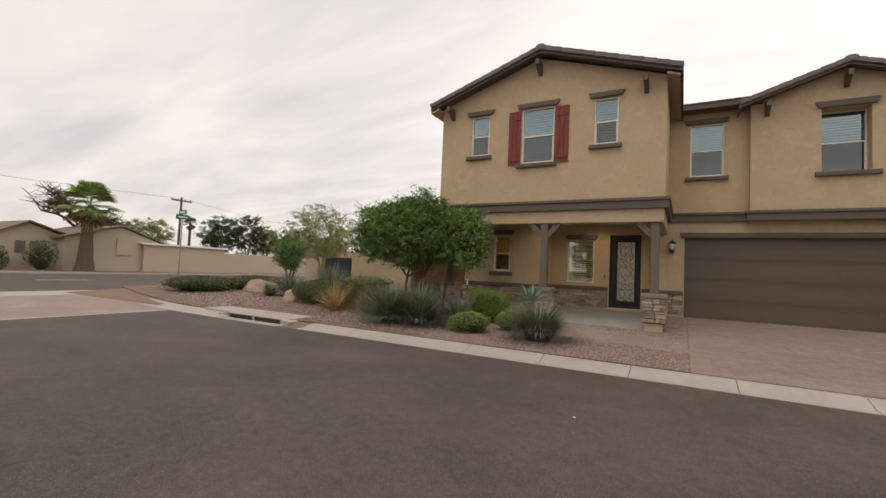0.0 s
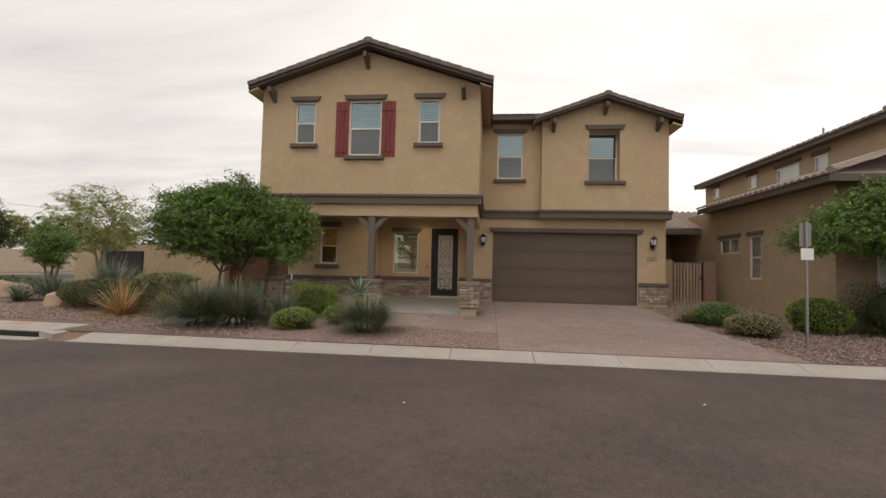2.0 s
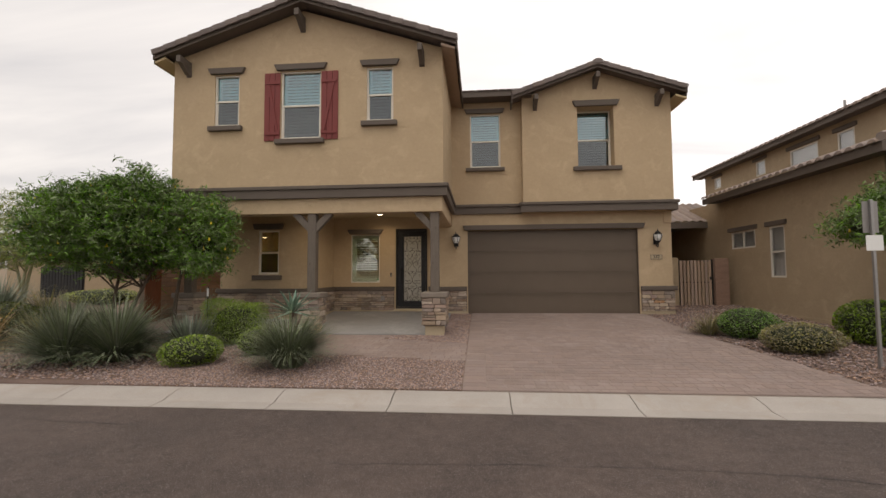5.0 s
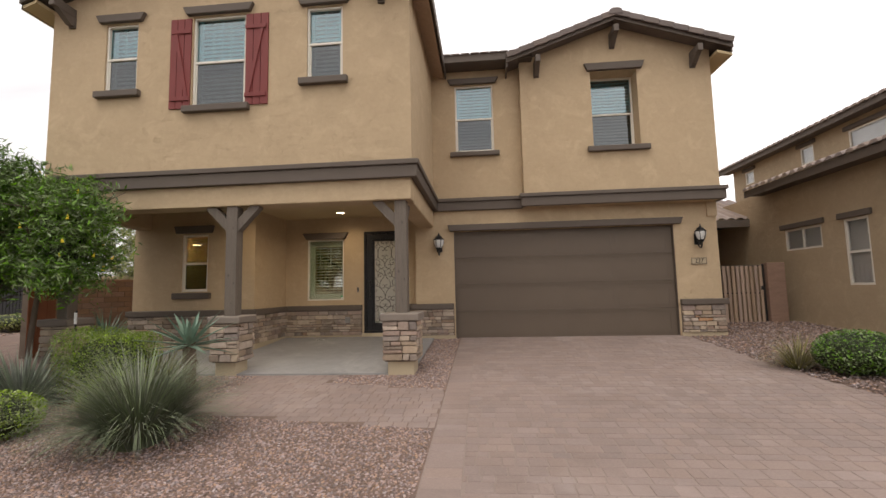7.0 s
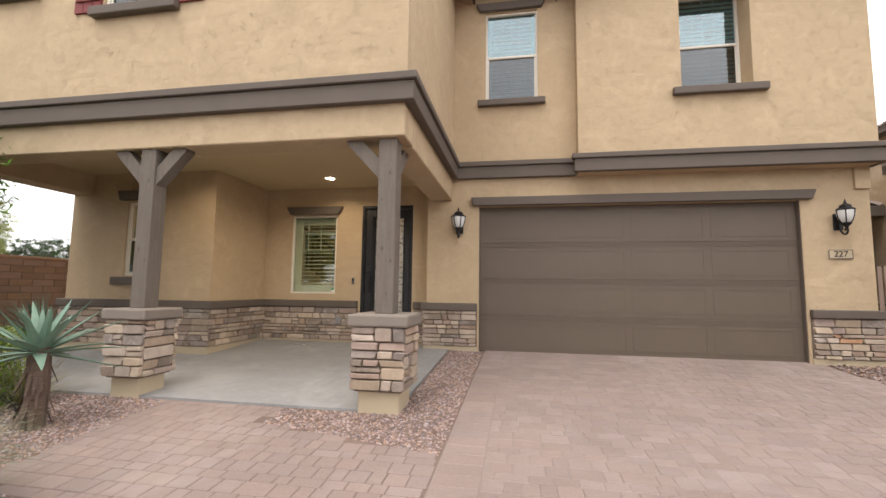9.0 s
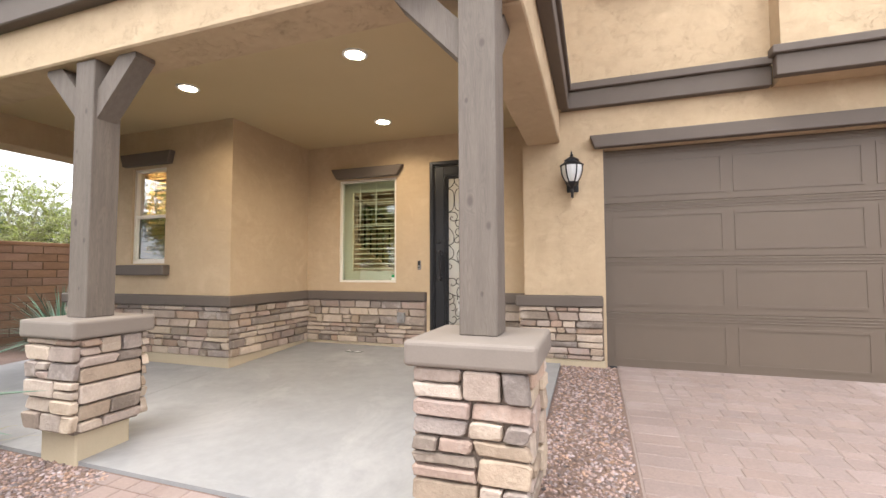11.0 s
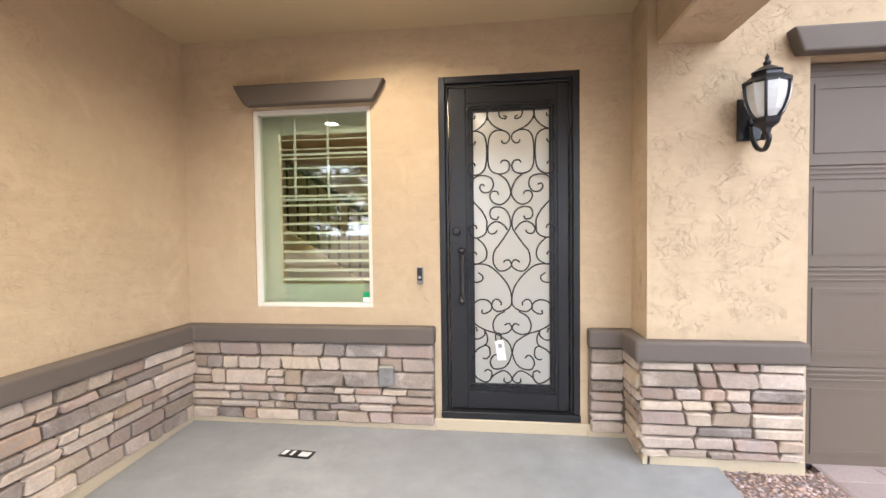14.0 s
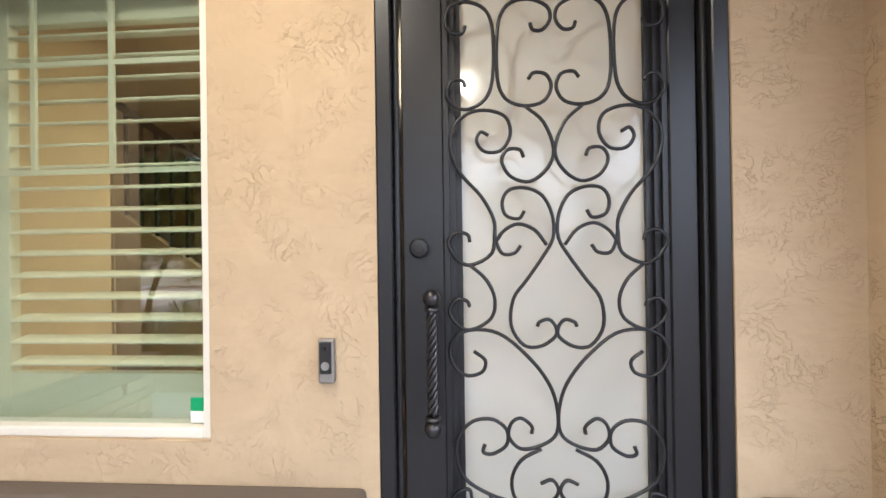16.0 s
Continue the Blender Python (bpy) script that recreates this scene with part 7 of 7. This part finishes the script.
airy_tree(-19.8, 4.4, 4.5, 2.1, "airy pale yellow-green palo verde tree", "palo", 41, 620, 0.10)
airy_tree(-18.2, 0.5, 2.35, 0.7, "small dense green tree in the planting", "tecoma", 42, 260, 0.10, BARK)
airy_tree(-12.2, 5.6, 4.2, 1.9, "airy pale yellow-green palo verde tree behind the garden wall", "palo", 43, 520, 0.10)
airy_tree(-9.6, 4.6, 3.3, 1.5, "yellow-green tree behind the garden wall", "palo", 44, 420, 0.09)
for i, (x, y, top, r, key) in enumerate(((-56, 21.5, 7.0, 2.6, "dark"), (-56, 26, 7.6, 2.9, "dark"), (-57, 30, 6.6, 2.6, "palo"), (-62, 15.5, 6.2, 3.0, "palo"), (-60, 10.5, 5.6, 2.4, "dark"),
                                         (-56, 34, 6.0, 2.6, "dark"), (-58, 39, 6.6, 3.0, "dark"), (-58, 46, 6.2, 3.0, "palo"), (-58, 54, 6.4, 3.0, "dark"))):
    airy_tree(x, y, top, r, "distant olive-green tree behind the cream wall", key, 50 + i, 230, 0.26, BARK, -0.43, 0.6)


def fan_palm(x, y, hgt, gz, r=0.28, fan=1.5, label="stout fan palm with a skirt of dead yellow fronds", n=46, seed=5, skirt=True):
    t = thing("palm_tree", (x, y, gz), label, "palm tree")
    rnd = random.Random(seed)
    part("trunk", lathe([(r * 2.0, 0), (r * 1.5, hgt * 0.15), (r * 1.15, hgt * 0.5), (r, hgt)], 12), PALMBARK, t)

    def fronds(name, count, mat, lo, hi, size):
        bm = bmesh.new()
        for i in range(count):
            th, el_ = rnd.uniform(0, 6.283), rnd.uniform(lo, hi)
            d = Vector((math.cos(th) * math.cos(el_), math.sin(th) * math.cos(el_), math.sin(el_)))
            o_ = Vector((0, 0, hgt))
            stem = o_ + d * size * 0.55
            tube([o_, stem], 0.02, 4, bm)
            side_ = d.cross(Vector((0, 0, 1))).normalized()
            up_ = side_.cross(d)
            k = 13
            for j in range(k):
                a = (j / (k - 1) - 0.5) * 2.6
                e = (d * math.cos(a) + side_ * math.sin(a)) * size * 0.62 + up_ * 0.02
                tip = stem + e - Vector((0, 0, 0.14 * size))
                m_ = stem + e * 0.5
                w = (side_ * math.cos(a) - d * math.sin(a)) * 0.055 * size
                v = [bm.verts.new(q) for q in (stem, m_ + w, tip, m_ - w)]
                bm.faces.new(v)
        part(name, bm, mat, t)

    fronds("fronds", n, LEAF["palm"], -0.35, 1.4, fan)
    if skirt:
        fronds("dead_fronds", n // 2, LEAF["deadpalm"], -1.35, -0.5, fan * 0.8)
    return t


fan_palm(-48.5, 3.5, 6.0, -0.43, 0.42, 2.5, n=30)
fan_palm(-62, 21, 6.6, -0.43, 0.16, 1.0, "tall thin distant fan palm", 26, 6)
fan_palm(-60, 23.5, 4.4, -0.43, 0.2, 1.1, "distant fan palm behind the wall", 26, 7)
fan_palm(-75, -2.0, 6.0, -0.43, 0.18, 1.2, "tall thin distant fan palm", 26, 8)
# across the street, seen only in the window and door glass
# This wall is added out of view to darken what the glass mirrors.
part("opposite_wall", box(-34, 34, -25.2, -25.0, -0.5, 1.5), FARWALL, label="tan block wall added across the street for reflections", category="wall", kind=S)
for i, (x, y, top, r) in enumerate(((-20, -27, 6.0, 2.8), (-13, -28, 6.8, 3.0), (-6.5, -27.5, 5.6, 2.6), (1, -28, 6.4, 2.9), (9, -27, 5.8, 2.7), (17, -28, 6.4, 2.9))):
    airy_tree(x, y, top, r, "green shade tree behind the wall across the street", "dark" if i % 2 else "palo", 80 + i, 300, 0.24, BARK, -0.43, 0.6)
for i, (x, y, s_) in enumerate(((-49.3, 0.6, 1.3), (-49.5, -2.2, 0.9))):
    t = thing("shrub", (x, y, -0.43), "grey-green rounded shrub before the far house", "shrub")
    leaves("foliage", blob_points(1600, (0, 0, s_), (s_ * 0.9, s_ * 0.9, s_), 0.6, 9, 70 + i), 0.22, LEAF["yucca"], t)
    core((0, 0, s_ * 0.9), (s_ * 0.6, s_ * 0.6, s_ * 0.8), FOLIAGE_SHADE, t)


def bare_tree():
    t = thing("tree", (-60, 8.2, -0.4), "bare brown leafless tree behind the far house", "tree")
    branching(t, [[(0, 0, 0), (0.2, -0.4, 3.0), (0, -1.6, 5.6), (0, -3.2, 7.4)], [(0, 0, 0), (0, 0.4, 3), (0, 1.2, 5)], [(0, -0.8, 4), (0, -2.6, 5.6), (0, -4.4, 6.0)]], BARK, 8, ((16, 2.0, 0.4), (14, 1.3, 0.4)), 0.17)


bare_tree()


def agave_tree(x, y):
    """A short-trunked aloe with thick tapering blue-green leaves."""
    z = float(ground_z(x, y))
    t = thing("aloe", (x, y, z), "blue-green aloe with thick pointed leaves on a ragged brown stem", "aloe")
    rnd = random.Random(4)
    part("stem", tube([(0, 0, -0.03), (0.02, 0, 0.35), (0.0, 0, 0.70)], 0.085, 9), PALMBARK, t)
    bm = bmesh.new()
    for i in range(22):
        th = rnd.uniform(0, 6.28)
        z0 = rnd.uniform(0.05, 0.5)
        a = Vector((0.07 * math.cos(th), 0.07 * math.sin(th), z0 + 0.12))
        b = Vector((0.16 * math.cos(th), 0.16 * math.sin(th), z0 - 0.10))
        s_ = Vector((-math.sin(th), math.cos(th), 0)) * 0.022
        v = [bm.verts.new(q) for q in (a + s_, a - s_, b - s_ * 0.3, b + s_ * 0.3)]
        bm.faces.new(v)
    part("dead_leaf_skirt", bm, PALMBARK, t, "dry brown hanging leaves")
    for i in range(30):
        th = i * 2.4 + rnd.uniform(-0.2, 0.2)
        el_ = 1.35 - 1.55 * (i / 29)
        ln = rnd.uniform(0.54, 0.70) * (0.75 if i < 6 else 1)
        d = Vector((math.cos(th) * math.cos(el_), math.sin(th) * math.cos(el_), math.sin(el_)))
        side_ = Vector((-math.sin(th), math.cos(th), 0))
        up_ = side_.cross(d) * -1
        bm = bmesh.new()
        rings = []
        for s in range(6):
            u = s / 5
            c = Vector((0, 0, 0.66)) + d * (0.03 + ln * u) + Vector((0, 0, -0.10 * u * u * ln))
            w = 0.052 * (1 - u) ** 0.75 + 0.001
            rings.append([bm.verts.new(c + side_ * w), bm.verts.new(c - up_ * w * 0.45), bm.verts.new(c - side_ * w), bm.verts.new(c + up_ * w * 0.10)])
        for r0, r1 in zip(rings, rings[1:]):
            for k in range(4):
                bm.faces.new((r0[k], r0[(k + 1) % 4], r1[(k + 1) % 4], r1[k]))
        part("leaf", bm, LEAF["agave"], t)


agave_tree(-3.50, -4.42)


def boulder(x, y, sx, sy, sz, seed, label):
    bm = bmesh.new()
    bmesh.ops.create_icosphere(bm, subdivisions=3, radius=1.0)
    for v in bm.verts:
        k = 1 + 0.28 * noise.noise(v.co * 1.4 + Vector((seed, 3, 1))) + 0.08 * noise.noise(v.co * 4 + Vector((seed, 0, 0)))
        v.co = Vector((v.co.x * sx * k, v.co.y * sy * k, max(-0.3, v.co.z) * sz * k))
    ob = part("boulder", bm, BOULDER, None, label, "boulder")
    ob.location = (x, y, float(ground_z(x, y)) + 0.05)


boulder(-15.9, -3.0, 0.9, 0.5, 0.5, 1, "large tan sandstone boulder on gravel")
boulder(-12.3, -4.4, 0.42, 0.3, 0.4, 2, "tan sandstone boulder beside a dark shrub")
boulder(-7.9, -3.9, 0.3, 0.25, 0.3, 3, "small tan boulder under the tree")

stake = thing("tree_stake", (-5.55, -4.15, -0.22), "thin dark tree stake with a white reflector", "stake")
part("rod", tube([(0, 0, 0), (0.03, 0, 1.15)], 0.014, 6), BLACK, stake)
part("reflector", box(0.01, 0.045, -0.02, 0.0, 0.95, 1.12), WHITE, stake)
bracket_light = thing("garden_spotlight", (-3.95, -4.2, -0.22), "small black garden spotlight on gravel", "garden light")
part("head", tube([(0, 0, 0.05), (0.08, 0.03, 0.10)], 0.035, 10), BLACK, bracket_light)
part("spike", tube([(0, 0, -0.05), (0, 0, 0.06)], 0.01, 6), BLACK, bracket_light)
drain_cap = thing("cleanout_cap", (-0.72, -2.2, -0.071), "small round steel clean-out cap in the slab", "cap")
part("cover", lathe([(0.05, 0.0), (0.05, 0.004), (0.046, 0.006)], 20), STEEL, drain_cap)


# ---- loose gravel ----
def gravel(name, count, region, size, lift, seed, label):
    """Crushed stones strewn where region(x, y) is true."""
    rng = np.random.default_rng(seed)
    (x0, x1, y0, y1), test = region
    x, y = rng.uniform(x0, x1, count), rng.uniform(y0, y1, count)
    keep = test(x, y)
    x, y = x[keep], y[keep]
    z = y * 0.055 + 0.01 + lift
    n = len(x)
    v = [(0.5, 0, 0), (-0.5, 0.05, 0), (0.05, 0.5, 0.05), (-0.05, -0.5, 0), (0.1, 0.0, 0.42), (0, 0.1, -0.4), (0.32, 0.3, 0.2), (-0.35, -0.28, 0.22)]
    f = [(0, 6, 4), (6, 2, 4), (2, 1, 4), (1, 7, 4), (7, 3, 4), (3, 0, 4), (0, 2, 6), (1, 3, 7), (0, 5, 2), (2, 5, 1), (1, 5, 3), (3, 5, 0)]
    s = size * rng.uniform(0.5, 1.5, n)
    sz = np.stack([s, s * rng.uniform(0.6, 1.0, n), s * rng.uniform(0.45, 0.8, n)], -1)
    me = cloud_mesh(name, v, f, random_rot(n, 0.7), sz, np.stack([x, y, z + rng.uniform(-0.2, 0.35, n) * size], -1))
    return link(name, me, PEBBLE, None, label, "gravel", kind="stuff")


def bed_near(x, y):
    walk_left = -2.95 + (y + 3.5) * -0.06
    on_walk = (y < -3.5) & (y > -5.30 - 0.145 * (x + 2.85)) & (x > walk_left) & ~((x > -1.6) & (y > -3.95 - 0.224 * (x + 1.6)))
    slab = (y > -3.54) & (x < -0.48)
    return ~on_walk & ~slab & (x < 0.08)


gravel("gravel_near", 150000, ((-5.2, 0.1, -7.2, -0.3), bed_near), 0.027, 0.010, 1, "loose rose, tan and grey crushed gravel")
gravel("gravel_west", 36000, ((-16, -5.2, -7.0, -3.5), lambda x, y: ~((x > -13.1) & (x < -9.0) & (y < -6.2)) & (y > -7.2)), 0.045, 0.012, 2, "loose crushed gravel under the planting")
gravel("gravel_corner", 14000, ((-22.4, -13, -6.8, 1.4), lambda x, y: (y > -5.0 - 0.25 * (x + 20)) & (x > -22 - 0.1 * y)), 0.06, 0.012, 3, "coarse crushed gravel at the corner")
gravel("gravel_east", 26000, ((5.05, 12, -7.2, 1.6), lambda x, y: x > 5.03 + np.maximum(0, -(y + 3.0)) * 0.1476), 0.042, 0.012, 4, "loose crushed gravel beside the driveway")
gravel("gravel_side", 9000, ((-7.1, -5.0, -3.5, 1.4), lambda x, y: x < -7.12), 0.04, 0.012, 5, "loose crushed gravel by the porch end")


# ---- ledge stones, pavers ----
def face_m(x, y, z, turn):
    return pose(x, y, z, 0, 0, turn)


for p, x0, y0, s, seed in PIERS:
    near = seed != 13
    z0, hgt = 0.055, 0.60
    for k, (fx, fy, turn) in enumerate(((x0 + 0.03, y0 + 0.03, 0), (x0 + s - 0.03, y0 + 0.03, 90), (x0 + s - 0.03, y0 + s - 0.03, 180), (x0 + 0.03, y0 + s - 0.03, -90))):
        if seed == 13 and turn in (180, -90):
            continue
        if turn in (0, 180):
            # these courses run past the corner and show their ends
            fx, ln = fx + (-0.036 if turn == 0 else 0.036), s - 0.06 + 0.072
        else:
            ln = s - 0.06
        stones_on(p, ln, hgt, seed * 10 + k, face_m(fx, fy, z0, turn), depth=0.046, courses=(0.070, 0.082, 0.094, 0.106, 0.118, 0.130))

WALLS = (("stone_wainscot", (-6.98, -1.485, 0), 2.81 + 0.04, 61), ("stone_wainscot", (-4.145, -1.50, 90), 1.47, 62), ("stone_wainscot", (-4.13, -0.025, 0), 1.87, 63),
         ("stone_wainscot", (-1.185, -0.025, 0), 0.22, 64), ("stone_wainscot", (-0.925, -0.045, -90), 0.285, 65), ("stone_wainscot", (-0.955, -0.325, 0), 0.915, 66), ("stone_wainscot", (4.93, -0.325, 0), 0.90, 67))
for name, (x, y, turn), ln, seed in WALLS:
    t = thing(name, (x, y, 0.085), "courses of cream, grey and rose ledge stones on the house wall", "stone cladding", kind=S)
    stones_on(t, ln, 0.588, seed, face_m(x, y, 0.085, turn), depth=0.040)


def pave(parent, x0, x1, y0, y1, inside, seed, near_count, near_key):
    """Mixed-size pavers in straight rows; the nearest are objects, the rest one mesh."""
    rnd = random.Random(seed)
    cells = []
    y = y1
    row = 0
    while y > y0 + 0.05:
        h_ = 0.16 if row % 3 else 0.11
        x = x0 - rnd.uniform(0, 0.15)
        while x < x1 - 0.02:
            w = rnd.choice((0.11, 0.16, 0.16, 0.225))
            a, b = max(x, x0), min(x + w, x1)
            if b - a > 0.04 and inside((a + b) / 2, y - h_ / 2):
                cells.append((a, b, max(y - h_, y0), y, rnd.uniform(-0.0012, 0.0012), rnd.uniform(-0.5, 0.5)))
            x += w
        y -= h_
        row += 1
    cells.sort(key=near_key)
    rest = bmesh.new()
    cache = {}
    for i, (a, b, c, d, lift, tip) in enumerate(cells):
        w, h_ = round(b - a, 3), round(d - c, 3)
        at = ((a + b) / 2, (c + d) / 2)
        z = 0.055 * at[1] + 0.024 + lift
        if i < near_count:
            if (w, h_) not in cache:
                g = 0.0035
                bm = box(-w / 2 + g, w / 2 - g, -h_ / 2 + g, h_ / 2 - g, -0.03, 0.004, 0.004)
                me = bpy.data.meshes.new("paver")
                bm.to_mesh(me)
                bm.free()
                me.materials.append(PAVER)
                cache[w, h_] = me
            ob = new("paver", cache[w, h_])
            ob.parent = parent
            ob.matrix_basis = pose(at[0], at[1], z, math.degrees(math.atan(0.055)) + tip * 0.4, tip * 0.4)
        else:
            g = 0.0045
            vs = [rest.verts.new((px, py, 0.055 * py + 0.024 + lift + dz)) for px, py, dz in
                  ((a + g, c + g, -0.004), (b - g, c + g, -0.004), (b - g, d - g, -0.004), (a + g, d - g, -0.004),
                   (a + 0.009, c + 0.009, 0.004), (b - 0.009, c + 0.009, 0.004), (b - 0.009, d - 0.009, 0.004), (a + 0.009, d - 0.009, 0.004))]
            rest.faces.new(vs[4:])
            for k in range(4):
                n = (k + 1) % 4
                rest.faces.new((vs[k], vs[n], vs[4 + n], vs[4 + k]))
    part("paver_field", rest, PAVERS, parent, kind="stuff")


def in_walk(x, y):
    return (y < -3.53) and (y > -5.28 - 0.1424 * (x + 2.85)) and (x > -3.1 - 0.143 * (y + 3.53)) and not (x > -1.6 and y > -3.95 - 0.2235 * (x + 1.6))


for i in range(43):
    # a border course of longer pavers along the drive's edge
    y = -0.22 - i * 0.1625
    bm = box(-0.155, 0.155, -0.0775, 0.0775, -0.03, 0.004, 0.004) if i == 0 else None
    if bm is not None:
        border = part("paver", bm, PAVER, driveway)
        ob = border
    else:
        ob = new("paver", border.data)
        ob.parent = driveway
    ob.matrix_basis = pose(0.268, y - 0.08, 0.055 * (y - 0.08) + 0.0235, math.degrees(math.atan(0.055)))
pave(driveway, 0.427, 5.64, -7.2, -0.22, lambda x, y: x < 5.0 or x < 5.0 - (y + 3.0) * 0.1476, 5, 300, lambda q: (q[0] - 1.0) ** 2 * 0.6 + (q[2] + 4.2) ** 2)
pave(walkway, -3.1, 0.095, -5.7, -3.53, in_walk, 6, 280, lambda q: (q[0] + 1.2) ** 2 + (q[2] + 4.5) ** 2)


# ---- street details ----
def crack(pts, width, seed):
    """A thin tar-dark crack that wanders along the asphalt."""
    rnd = random.Random(seed)
    t = thing("road_crack", (pts[0][0], pts[0][1], ROAD_Z), "thin dark crack wandering across the asphalt", "crack", kind=S)
    bm = bmesh.new()
    line = smooth_line([(x, y, 0.0) for x, y in pts], 14)
    row = []
    for p in line:
        j = rnd.uniform(-0.025, 0.025)
        w = width * rnd.uniform(0.3, 1.2)
        row.append([bm.verts.new((p.x - pts[0][0] + j, p.y - pts[0][1] + j - w, 0.0035)), bm.verts.new((p.x - pts[0][0] + j, p.y - pts[0][1] + j + w, 0.0035))])
    for a, b in zip(row, row[1:]):
        bm.faces.new((a[0], b[0], b[1], a[1]))
    part("seam", bm, PATCH, t)


crack([(7.2, -8.1), (8.2, -9.6), (9.6, -10.8), (12.0, -12.6)], 0.008, 1)
crack([(-1.0, -9.3), (2.0, -9.2), (5.0, -9.5), (8.5, -9.3)], 0.005, 2)
crack([(-9.0, -8.4), (-6.0, -8.35), (-3.5, -8.5)], 0.006, 3)
crack([(-7.0, -12.5), (-5.0, -11.2), (-4.2, -10.0)], 0.006, 4)

corner = thing("kerb_corner", (-6.15, -15.2, ROAD_Z), "pale concrete kerb corner on the near side of the street", "kerb", kind=S)
part("kerb_piece", prism([(-3.0, 1.1), (1.5, 0.95), (2.05, 0.75), (2.2, 0.3), (2.3, -3.0), (1.8, -3.0), (1.7, 0.1), (1.4, 0.5), (-3.0, 0.65)], -0.1, 0.12, axis="z"), KERB, corner)
part("verge", prism([(-3.0, 0.64), (1.39, 0.49), (1.69, 0.09), (1.79, -3.0), (-3.0, -3.0)], -0.1, 0.11, axis="z"), DIRT, corner, "dirt verge")
for i, (x, y) in enumerate(((2.6, -9.8), (-1.1, -10.4))):
    lf = thing("litter", (x, y, ROAD_Z), "small pale scrap of litter on the asphalt", "litter")
    part("scrap", box(-0.015, 0.015, -0.008, 0.008, 0.0, 0.006, 0.002), WHITE, lf)
